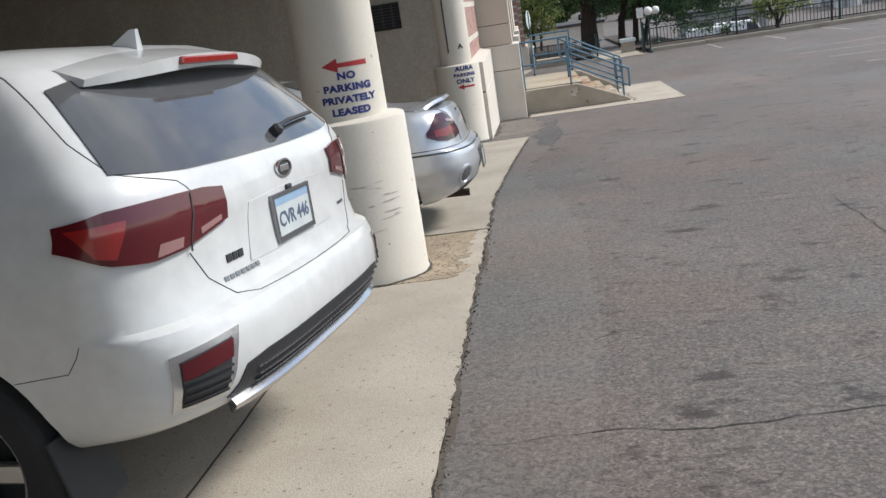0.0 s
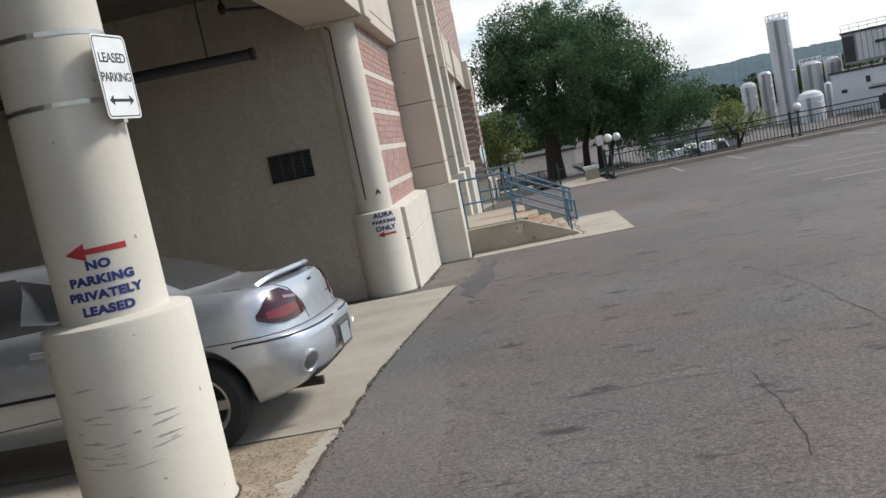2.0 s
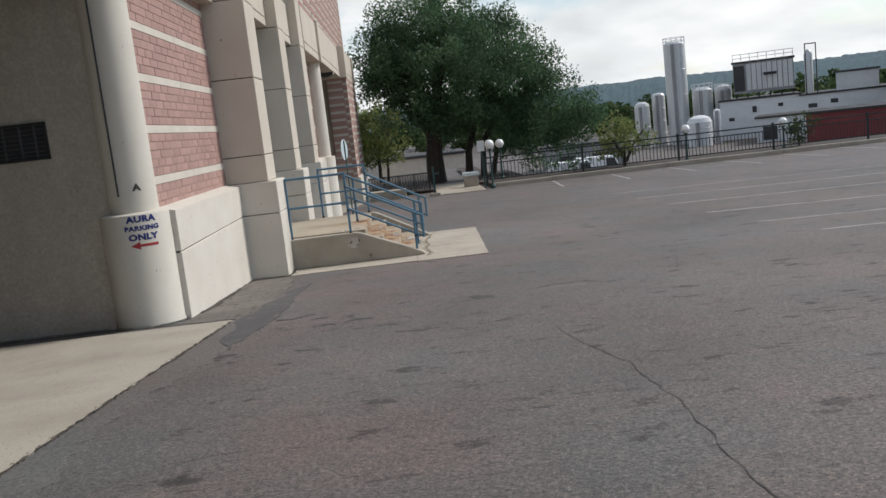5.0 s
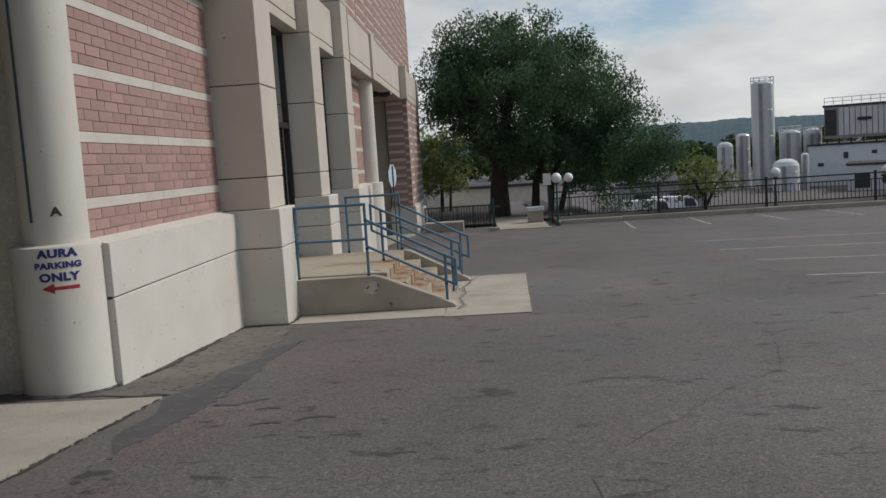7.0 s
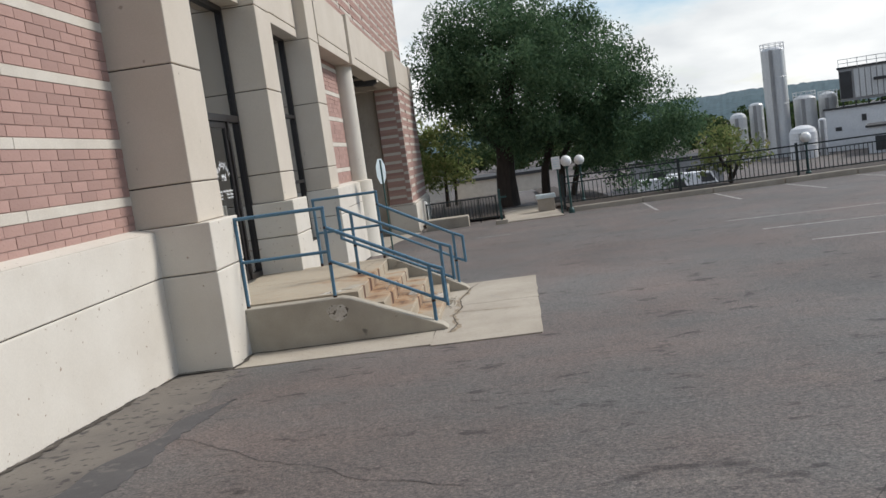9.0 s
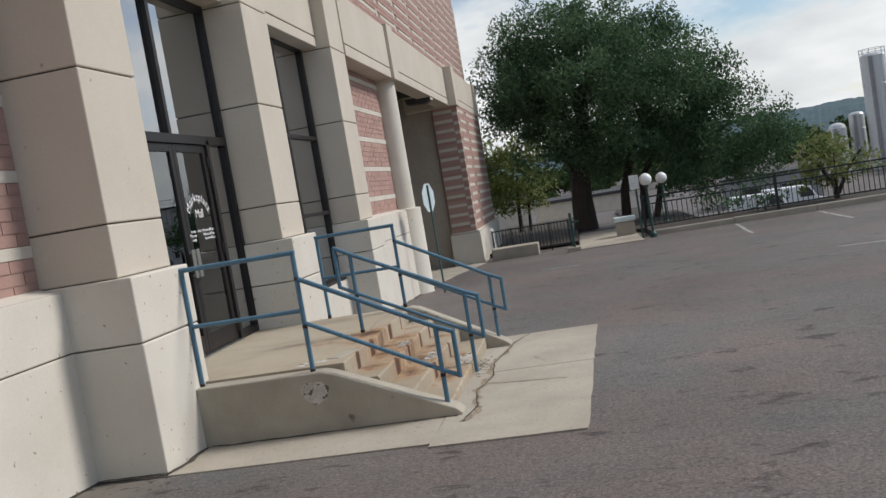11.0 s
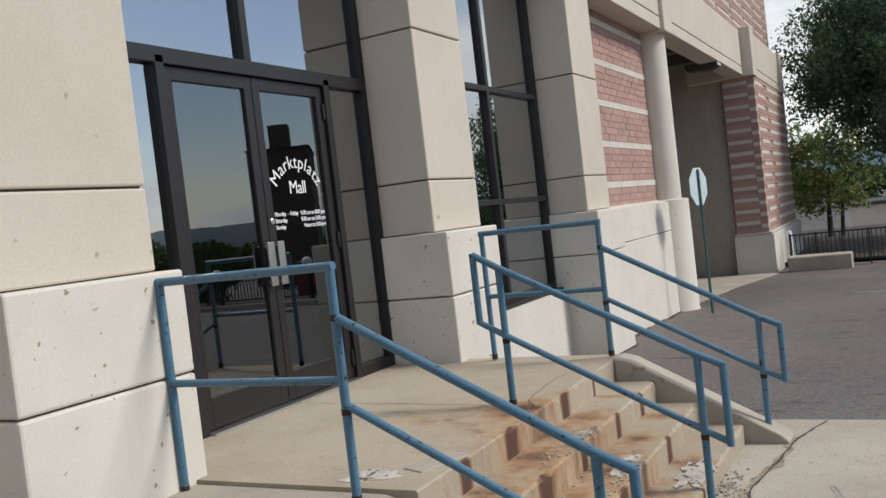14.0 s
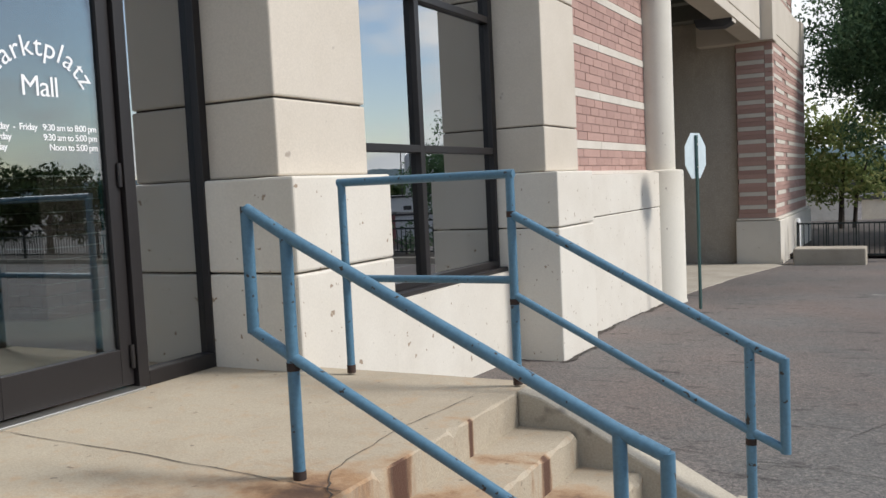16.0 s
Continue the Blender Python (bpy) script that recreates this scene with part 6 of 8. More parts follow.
for sd in (-1, 1):
    part("quarter_window", S.patch([(sd * 1.15, 1.045), (sd * 1.75, 1.0)], [(sd * 1.12, 1.16), (sd * 1.30, 1.30)], 10, 8, 0.004), M["car_glass"], sal, "dark side glass", True)
    part("rear_door_window", S.patch([(sd * 1.98, 0.995), (sd * 2.68, 0.985)], [(sd * 1.26, 1.315), (sd * 1.53, 1.33)], 10, 8, 0.004), M["car_glass"], sal, "dark side glass", True)
    part("front_door_window", S.patch([(sd * 2.75, 0.985), (sd * 3.62, 0.98)], [(sd * 1.58, 1.33), (sd * 1.95, 1.33)], 10, 8, 0.004), M["car_glass"], sal, "dark side glass", True)
    tl = part("tail_lamp", S.patch([(sd * 0.20, 0.735), (sd * 0.34, 0.712), (sd * 0.50, 0.705), (sd * 0.66, 0.72), (sd * 0.80, 0.765)], [(sd * 0.21, 0.79), (sd * 0.30, 0.90), (sd * 0.42, 0.95), (sd * 0.58, 0.945), (sd * 0.80, 0.80)], 22, 10, 0.012, 0.03), M["lamp_smoked"], sal, "dark red wrap-around tail lamp", True)
    part("lamp_glow_band", S.patch([(sd * 0.30, 0.765), (sd * 0.5, 0.745), (sd * 0.70, 0.76)], [(sd * 0.32, 0.82), (sd * 0.5, 0.82), (sd * 0.70, 0.81)], 14, 4, 0.0145, 0.004), M["lamp_ruby"], tl, "brighter red lens", True)
    part("reverse_lens", S.patch([(sd * 0.28, 0.855), (sd * 0.44, 0.87)], [(sd * 0.29, 0.875), (sd * 0.44, 0.892)], 8, 2, 0.0145, 0.004), M["lamp_clear"], tl, "pale lens strip", True)
    q = S.at(sd * 0.50, 0.40)
    n = S.normal(sd * 0.50, 0.40)
    rot = n.to_track_quat("Z", "Y").to_matrix().to_4x4()
    fo = part("round_reflector", moved(bm_lathe([(0.085, -0.02), (0.085, 0.004), (0.072, 0.006), (0.066, -0.004), (0.0005, -0.006)], 0, 0, 24, None, False), Matrix.Translation(q + n * 0.006) @ rot), M["silver_car"], sal, "round recess in the bumper", True)
    part("reflector_lens", moved(bm_lathe([(0.060, 0.0), (0.05, 0.006), (0.0005, 0.008)], 0, 0, 24, None, False), Matrix.Translation(q + n * 0.004) @ rot), M["badge"], fo, "dark round lens", True)
    part("trim_strip", S.seam([(sd * 0.02, 0.622), (sd * 0.5, 0.622), (sd * 0.9, 0.622), (sd * 1.0, 0.622), (sd * 1.06, 0.617)], 0.008, 14), M["gap"], sal, "black rubbing strip")
    part("door_seam", S.seam([(sd * 1.85, 0.98), (sd * 1.95, 0.60), (sd * 2.1, 0.36), (sd * 2.75, 0.33), (sd * 2.78, 0.98)], 0.004), M["gap"], sal)
    part("door_seam", S.seam([(sd * 2.80, 0.98), (sd * 2.80, 0.33), (sd * 3.75, 0.33)], 0.004), M["gap"], sal)
    part("door_strip", S.seam([(sd * 1.98, 0.545), (sd * 2.74, 0.54)], 0.012, 6), M["car_trim"], sal, "dark rubbing strip")
    part("door_strip", S.seam([(sd * 2.84, 0.54), (sd * 3.7, 0.535)], 0.012, 6), M["car_trim"], sal, "dark rubbing strip")
    part("door_handle", moved(bm_box(-0.09, 0.09, -0.015, 0.015, -0.02, 0.02, 0.008), Matrix.Translation(S.at(sd * 2.25, 0.82, 0.008))), M["silver_car"], sal)
    part("boot_seam", S.seam([(sd * 0.19, 0.665), (sd * 0.20, 0.80), (sd * 0.30, 0.93), (sd * 0.42, 0.985), (sd * 0.70, 1.01)], 0.004), M["gap"], sal)
part("bumper_seam", S.seam([(-1.18, 0.655), (-1.0, 0.652), (-0.5, 0.652), (0, 0.655), (0.5, 0.652), (1.0, 0.652), (1.18, 0.655)], 0.004, 14), M["gap"], sal)
licence_plate(sal, S, 0.0, 0.475, "", -2, "plate_dull", "plate_dull")
# no hollow here: a raised grey patch carries the plate recess's shade
part("plate_recess", S.patch([(yy_(-0.27, 0.40), 0.385), (0, 0.38), (yy_(0.27, 0.40), 0.385)], [(yy_(-0.30, 0.56), 0.575), (0, 0.58), (yy_(0.30, 0.56), 0.575)], 14, 4, 0.003, 0.006), M["badge"], sal, "grey patch painted as the shade of the plate recess", True)
part("boot_lock", moved(bm_box(-0.004, 0.006, -0.05, 0.05, -0.01, 0.01, 0.004), Matrix.Translation(S.at(0.0, 0.93))), M["car_trim"], sal)
part("boot_badge", S.patch([(yy_(0.30, 0.78), 0.775), (yy_(0.42, 0.78), 0.775)], [(yy_(0.30, 0.79), 0.79), (yy_(0.42, 0.79), 0.79)], 4, 1, 0.004, 0.006), M["badge"], sal, "small metal badge")
part("diffuser", S.patch([(-0.34, 0.245), (0, 0.24), (0.34, 0.245)], [(-0.36, 0.325), (0, 0.32), (0.36, 0.325)], 20, 3, 0.006, 0.02), M["car_trim"], sal, "dark lower bumper vent", True)
wing = bmesh.new()
rows_ = []
for i in range(27):
    u = -1 + 2 * i / 26
    y = 0.70 * u
    rise = 0.05 * (1 - abs(u) ** 5)
    xo = -0.235 - 0.12 * abs(u) ** 3
    rows_.append([wing.verts.new(p) for p in ((xo, y, 1.03 + rise), (xo - 0.02, y, 1.05 + rise), (xo - 0.17, y, 1.035 + rise * 0.9), (xo - 0.17, y, 1.023 + rise * 0.9), (xo - 0.02, y, 1.015 + rise))])
for a, b in zip(rows_, rows_[1:]):
    for j in range(5):
        wing.faces.new((a[j], a[(j + 1) % 5], b[(j + 1) % 5], b[j]))
wing.faces.new(rows_[0][::-1])
wing.faces.new(rows_[-1])
bmesh.ops.recalc_face_normals(wing, faces=wing.faces)
part("spoiler", wing, M["silver_car"], sal, "raised silver boot spoiler", True)
part("exhaust_tip", bm_tube([(-0.35, -0.42, 0.285), (-0.12, -0.42, 0.28)], 0.032, 14), M["rust_iron"], sal, "rusty exhaust tip", True)
sal.matrix_world = pose(-0.50, 7.72, ground_z(0, 7.72), 0, 0, 0) @ pose(0, 0, 0, -ROLL, 0, 0)

# ---- ground surfaces on the lot ----
def ribbon(name, pts, w, lift, mat, parent, seed=0, jag=0.5, label=""):
    """A narrow ragged strip that lies on the ground along a line."""
    rnd = random.Random(seed)
    fine = []
    for (x0, y0), (x1, y1) in zip(pts, pts[1:]):
        n = max(2, int(math.hypot(x1 - x0, y1 - y0) / 0.07))
        fine += [(x0 + (x1 - x0) * i / n, y0 + (y1 - y0) * i / n) for i in range(n)]
    fine.append(pts[-1])
    bm = bmesh.new()
    prev = None
    drift = 0.0
    for i, (x, y) in enumerate(fine):
        j = min(i + 1, len(fine) - 1)
        k = max(i - 1, 0)
        d = Vector((fine[j][0] - fine[k][0], fine[j][1] - fine[k][1]))
        d.normalize()
        nrm = Vector((-d.y, d.x))
        drift = drift * 0.85 + rnd.uniform(-1, 1) * w * jag
        hw = w * 0.5 * (1 + rnd.uniform(-1, 1) * min(jag, 0.6))
        a = Vector((x, y)) + nrm * (drift + hw)
        b = Vector((x, y)) + nrm * (drift - hw)
        cur = [bm.verts.new((p.x, p.y, ground_z(p.x, p.y) + lift)) for p in (a, b)]
        if prev:
            bm.faces.new((prev[0], prev[1], cur[1], cur[0]))
        prev = cur
    bmesh.ops.recalc_face_normals(bm, faces=bm.faces)
    return part(name, bm, mat, parent, label)


def pad(name, left, right, ys, lift, mat, label, category="pavement", jag=0.0, seed=0, parent=None):
    """A slab between two edges x = left(y) and x = right(y), with a small drop at its rim."""
    rnd = random.Random(seed)
    bm = bmesh.new()
    rows = []
    for y in ys:
        x0, x1 = left(y), right(y) + rnd.uniform(-jag, jag)
        row = []
        for i in range(n_cols + 1):
            x = x0 + (x1 - x0) * i / n_cols
            row.append(bm.verts.new((x, y, ground_z(x, y) + lift)))
        row.append(bm.verts.new((x1 + 0.004, y, ground_z(x1, y) - 0.05)))
        rows.append(row)
    for a, b in zip(rows, rows[1:]):
        for i in range(len(a) - 1):
            bm.faces.new((a[i], a[i + 1], b[i + 1], b[i]))
    for row, flip in ((rows[0], False), (rows[-1], True)):
        low = [bm.verts.new((v.co.x, v.co.y, v.co.z - 0.06)) for v in row[:-1]]
        for i in range(len(low) - 1):
            bm.faces.new((row[i], row[i + 1], low[i + 1], low[i]))
    bmesh.ops.recalc_face_normals(bm, faces=bm.faces)
    if parent is not None:
        return part(name, bm, mat, parent, label)
    return tagged(obj_from(name, bm, mat), label, category, kind="structure")


n_cols = 6
def slab_edge(y):
    return lerp_table([(-14, -0.5), (8.4, -0.49), (9.5, -0.44), (11.2, -0.33), (13.95, -0.12)], y)


def steps_of(a, b, s):
    n = max(1, int((b - a) / s))
    return [a + (b - a) * i / n for i in range(n + 1)]


slab = thing("pavement_slab", "pale concrete parking bay slab with stained joints", "pavement", "", "structure")
pad("slab", lambda y: -15.0, slab_edge, [-14, -10, -6, -3, -1, 0, 1] + steps_of(1.5, 6.92, 0.06), 0.012, M["slab"], "", jag=0.012, seed=1, parent=slab)
pad("slab", lambda y: -15.0, slab_edge, steps_of(6.945, 13.97, 0.06), 0.012, M["slab"], "", jag=0.018, seed=2, parent=slab)
ribbon("joint", [(-1.42, -6), (-1.41, 4.2), (-1.40, 5.45)], 0.012, 0.0155, M["joint"], slab, 3, 0.2)
ribbon("joint", [(-0.48, 6.93), (-6, 7.05)], 0.02, 0.0155, M["joint"], slab, 4, 0.25)
ribbon("joint", [(-5.6, -6), (-5.6, 13.9)], 0.012, 0.0155, M["joint"], slab, 5, 0.2)
M["aggregate"] = rough_mat("aggregate", (0.37, 0.30, 0.21), (0.24, 0.19, 0.13), (0.12, 0.09, 0.065), 5.0, 60, 0.9, 0.95, spotlim=(0.55, 0.62))
M["old_patch"] = rough_mat("old_patch", (0.17, 0.15, 0.125), (0.115, 0.10, 0.088), (0.06, 0.052, 0.048), 1.2, 90, 0.6, 0.92, spotlim=(0.58, 0.66))
n_cols = 8
pad("worn_aggregate", lambda y: -1.25 - 0.15 * math.sin(y * 3), lambda y: slab_edge(y) - 0.05 - 0.25 * abs(math.sin(y * 2.1 + 0.6)) * (1 if y < 6 else 0.2), steps_of(5.45, 6.90, 0.05), 0.0155, M["aggregate"], "worn rough concrete round the column", jag=0.03, seed=8, parent=slab)

lot = thing("road_repairs", "dark ragged cracks and smooth grey repairs in the asphalt", "road", "", "structure")
n_cols = 4
def new_edge(y):
    return lerp_table([(-6, 0.05), (2.5, 0.06), (4.3, 0.22), (6.6, 0.28), (7.6, 0.18), (8.8, 0.1)], y)


pad("repair_strip", lambda y: slab_edge(y) + 0.02, new_edge, steps_of(-6, 8.6, 0.06), 0.003, M["new_asphalt"], "smooth grey asphalt strip", jag=0.035, seed=9, parent=lot)
pad("repair_strip", lambda y: slab_edge(y) + 0.02, lambda y: slab_edge(y) + 0.34 + 0.1 * math.sin(y * 1.7), steps_of(8.6, 13.9, 0.08), 0.003, M["new_asphalt"], "smooth grey asphalt strip", jag=0.06, seed=10, parent=lot)
pad("old_strip", lambda y: X_BASE + 0.0, lambda y: lerp_table([(14.0, -0.1), (15, 0.12), (17.2, 0.1), (18.5, -0.05)], y), steps_of(14.02, 18.52, 0.08), 0.004, M["old_patch"], "rough dark strip along the wall", jag=0.06, seed=11, parent=lot)
M["tar"] = rough_mat("tar", (0.092, 0.086, 0.084), (0.066, 0.062, 0.061), (0.12, 0.109, 0.10), 2.0, 90, 0.5, 0.8, spotlim=(0.6, 0.68), spotmul=5)
n_cols = 3
TAR_L = [(8.7, 0.1), (11.0, 0.16), (12.2, 0.17), (12.7, 0.06), (13.1, 0.0), (13.8, -0.03), (14.4, 0.0), (15.3, 0.12), (16.2, 0.2), (16.9, 0.38)]
TAR_R = [(8.7, 0.0), (11.0, 0.17), (12.2, 0.18), (12.9, 0.27), (13.4, 0.36), (14.1, 0.41), (14.8, 0.41), (15.7, 0.36), (16.5, 0.42), (16.9, 0.40)]
pad("tar_strip", lambda y: lerp_table(TAR_L, y) + 0.05 * math.sin(y * 5.3), lambda y: lerp_table(TAR_R, y), steps_of(12.2, 16.9, 0.06), 0.0065, M["tar"], "smooth dark tar strip", jag=0.03, seed=12, parent=lot)
for i, c in enumerate(([(0.42, 13.62), (0.6, 13.58), (0.82, 13.72)], [(0.88, 12.88), (0.98, 12.95), (1.1, 12.93)], [(1.2, 12.93), (1.33, 13.02), (1.46, 13.02)], [(0.8, 13.36), (0.98, 13.40)], [(-0.1, 14.06), (-0.45, 14.08), (-0.72, 14.14)])):
    ribbon("tar_smear", c, 0.05, 0.004, M["tar"], lot, 60 + i, 0.7, "dark ragged tar smear")
ribbon("edge_gap", [(slab_edge(y) + 0.012, y) for y in steps_of(-4, 13.9, 0.5)], 0.03, 0.010, M["edge_soil"], lot, 12, 0.45)
ribbon("edge_gap", [(-0.12, 13.985), (-0.8, 14.16), (-1.0, 14.2)], 0.025, 0.008, M["joint"], lot, 13, 0.5)
ribbon("edge_gap", [(-1.6, 14.40), (-14, 14.40)], 0.05, 0.016, M["joint"], lot, 14, 0.4)
ribbon("edge_gap", [(-0.70, 14.95), (-0.71, 18.6), (-0.12, 18.57), (-0.08, 19.0)], 0.045, 0.008, M["joint"], lot, 15, 0.6)
cr = [
    [(-0.5, 3.0), (-0.2, 2.93), (0.1, 2.97), (0.5, 2.9), (1.1, 2.98), (2.2, 2.85)],
    [(1.95, 5.1), (2.03, 5.6), (2.12, 6.6), (1.7, 6.75), (1.2, 6.7), (1.0, 6.72)],
    [(3.0, 5.4), (3.06, 6.2), (3.2, 7.8), (3.27, 8.7), (3.3, 9.2), (3.22, 10.2), (3.0, 11.4)],
    [(3.29, 11.95), (3.55, 12.3), (3.74, 12.5), (4.2, 13.3), (4.8, 13.9), (5.2, 15.2)],
    [(0.3, 15.7), (0.5, 15.53), (0.88, 15.18), (1.19, 14.81), (1.58, 14.55), (1.83, 14.28), (2.5, 13.9)],
    [(2.4, 24.5), (3.0, 25.8), (2.6, 27.6), (3.3, 29.4)],
    [(0.2, 23.4), (1.4, 23.9), (3.4, 23.6)],
]
for i, c in enumerate(cr):
    ribbon("crack", c, 0.0055, 0.003, M["crack"], lot, 30 + i, 3.2)

for k, (cx, cy) in enumerate(COL[:2]):
    ring = [(cx + 0.402 * math.cos(a), cy + 0.402 * math.sin(a)) for a in [2 * math.pi * i / 40 for i in range(41)]]
    ribbon("foot_gap", ring, 0.03, 0.020, M["joint"], lot, 130 + k, 0.35, "dark gap round the column")
grit = thing("gravel", "loose brown grit along the slab edge", "gravel", "", "stuff")
rnd = random.Random(31)
bm = bmesh.new()
for i in range(1300):
    y = rnd.uniform(1.6, 13.6) if i < 1000 else rnd.uniform(5.5, 6.9)
    x = slab_edge(y) + rnd.gauss(0.012, 0.014) if i < 1000 else rnd.gauss(-0.75, 0.16)
    s = rnd.uniform(0.001, 0.0042)
    z = ground_z(x, y) + 0.010
    bm_box(x - s, x + s, y - s, y + s * rnd.uniform(0.6, 1.5), z - 0.004, z + s, 0, bm)
part("grit", bm, M["edge_soil"], grit)

# ---- concrete in front of the steps ----
apron = thing("pavement_apron", "pale concrete pad in front of the steps with cracks", "pavement", "", "structure")
n_cols = 5
pad("slab", lambda y: 1.98, lambda y: 3.13 + (y - 18.45) * 0.034, steps_of(18.45, 20.95, 0.25), 0.014, M["slab"], "", jag=0.008, seed=21, parent=apron)
pad("slab", lambda y: 1.98, lambda y: 3.13 + (y - 18.45) * 0.034, steps_of(20.965, 23.15, 0.25), 0.014, M["slab"], "", jag=0.008, seed=22, parent=apron)
pad("slab", lambda y: -0.10, lambda y: 1.97, steps_of(18.55, 19.36, 0.2), 0.012, M["slab"], "", jag=0.008, seed=23, parent=apron)
ribbon("crack", [(2.16, 19.1), (2.2, 19.6), (2.14, 20.2), (2.22, 20.7), (2.16, 21.4), (2.25, 22.0), (2.28, 22.6)], 0.05, 0.0165, M["aggregate"], apron, 24, 0.6)
ribbon("crack", [(2.15, 19.1), (2.21, 19.6), (2.13, 20.2), (2.22, 20.7), (2.17, 21.4), (2.25, 22.0), (2.3, 22.6), (2.45, 23.12)], 0.014, 0.018, M["joint"], apron, 25, 0.6)
ribbon("crack", [(2.2, 20.45), (2.5, 20.35), (2.95, 20.22)], 0.02, 0.0175, M["aggregate"], apron, 26, 0.6)
ribbon("scratch", [(2.6, 21.55), (2.72, 21.2)], 0.012, 0.0165, M["line_paint"], apron, 27, 0.3, "pale scratch")
ribbon("scratch", [(2.58, 21.55), (2.64, 21.35)], 0.008, 0.0165, M["line_paint"], apron, 28, 0.3, "pale scratch")
n_cols = 4
pad("pavement_far_bay", lambda y: -8.9, lambda y: lerp_table([(31.9, -0.45), (36, -0.2), (39.7, 0.25)], y), steps_of(31.9, 39.7, 0.4), 0.012, M["slab"], "pale concrete floor of the far parking bay", jag=0.02, seed=29)

ribbon("foot_gap", [(-0.08, 19.32), (0.9, 19.325), (2.08, 19.32)], 0.035, 0.016, M["joint"], apron, 140, 0.5, "dark gap at the wall foot")
ribbon("foot_gap", [(-0.72, 18.60), (-0.10, 18.61), (-0.105, 19.3)], 0.045, 0.018, M["joint"], apron, 141, 0.5, "dark gap at the wall foot")
ribbon("foot_gap", [(-0.69, 15.0), (-0.70, 16.5), (-0.705, 18.6)], 0.05, 0.012, M["joint"], apron, 142, 0.6, "dark gap at the wall foot")
ribbon("foot_gap", [(-0.10, 26.35), (-0.095, 27.44), (-0.38, 27.45), (-0.40, 31.2)], 0.05, 0.010, M["joint"], apron, 143, 0.6, "dark gap at the wall foot")

# ---- painted lines ----
lines = thing("parking_lines", "worn white painted parking lines", "road marking", "", "structure")
for i, y in enumerate((13.6, 15.85, 18.1, 20.45, 22.95, 25.4, 27.9)):
    y2 = y + 0.25
    ribbon("line", [(7.5, y2), (9.5, y2 - 0.35), (11.6, y2 - 0.7)], 0.09, 0.004, M["line_paint"], lines, 50 + i, 0.12)
    ribbon("line", [(11.6, y2 - 0.7), (13.6, y2 - 1.0), (15.8, y2 - 1.35)], 0.09, 0.004, M["line_paint"], lines, 70 + i, 0.12)
for i in range(14):
    x = 7.75 + i * 2.35
    ribbon("line", [(x, 39.5), (x - 0.45, 34.6)], 0.09, 0.004, M["line_paint"], lines, 90 + i, 0.15)
ribbon("line", [(2.2, 32.95), (3.1, 32.65)], 0.08, 0.004, M["line_paint"], lines, 110, 0.15)

# ---- kerb, fence and garden at the lot's far edge ----
KZ = -1.44
for i in range(20):
    x0 = 5.4 + i * 2.4
    k = tagged(obj_from("kerb", bm_box(x0, x0 + 2.385, 39.85, 40.15, -1.75, KZ + random.uniform(-0.01, 0.01), 0.02), M["slab"]), "weathered concrete kerb block along the lot", "kerb", "kerb blocks")
tagged(obj_from("verge", bm_box(5.3, 55, 40.15, 42.4, -2.4, KZ - 0.02), M["mulch"]), "dark planted strip behind the kerb", "verge", kind="structure")
M["fence_iron"] = plain_mat("fence_iron", (0.022, 0.03, 0.03), 0.5, 0.3)
bm = bm_box(-0.011, 0.011, -0.01, 0.01, 0.1, 0.80)
PICKET = bpy.data.meshes.new("picket")
bm.to_mesh(PICKET)
bm.free()
PICKET.materials.append(M["fence_iron"])
fence = thing("fence", "black iron picket fence along the lot edge", "fence")
for i in range(12):
    x0 = 5.2 + i * 4.0
    part("post", bm_box(x0 - 0.04, x0 + 0.04, 40.3 - 0.04, 40.3 + 0.04, KZ - 0.1, KZ + 1.12, 0.006), M["fence_iron"], fence)
    part("rail", bm_box(x0 + 0.04, x0 + 3.96, 40.28, 40.32, KZ + 1.0, KZ + 1.05), M["fence_iron"], fence)
    part("rail", bm_box(x0 + 0.04, x0 + 3.96, 40.285, 40.315, KZ + 0.12, KZ + 0.16), M["fence_iron"], fence)
    part("rail", bm_box(x0 + 0.04, x0 + 3.96, 40.285, 40.315, KZ + 0.78, KZ + 0.82), M["fence_iron"], fence)
    if i < 11:
        for j in range(1, 27):
            pk = new("picket", PICKET)
            pk.parent = fence
            pk.location = (x0 + j * 4.0 / 27, 40.3, KZ)
    else:
        pk = bmesh.new()
        for j in range(1, 27):
            xx = x0 + j * 4.0 / 27
            bm_box(xx - 0.011, xx + 0.011, 40.29, 40.31, KZ + 0.1, KZ + 0.80, 0, pk)
        tagged(part("far_pickets", pk, M["fence_iron"], fence), kind="stuff")


def globe_lamp(x, y, zg, zc, twin=0.0):
    l = thing("globe_lamp", "dark post lamp with a white globe", "lamp", "globe lamps")
    part("base", bm_lathe([(0.10, zg), (0.10, zg + 0.12), (0.05, zg + 0.2)], x, y, 16), M["green_iron"], l)
    part("pole", bm_lathe([(0.04, zg + 0.1), (0.035, zc - 0.2)], x, y, 12), M["green_iron"], l)
    part("collar", bm_lathe([(0.05, zc - 0.24), (0.09, zc - 0.19), (0.06, zc - 0.15)], x, y, 16), M["green_iron"], l)
    prof = [(max(0.001, 0.185 * math.sin(math.pi * i / 14)), zc - 0.185 * math.cos(math.pi * i / 14)) for i in range(15)]
    part("globe", bm_lathe(prof, x, y, 24), M["globe"], l, "white glass globe", True)


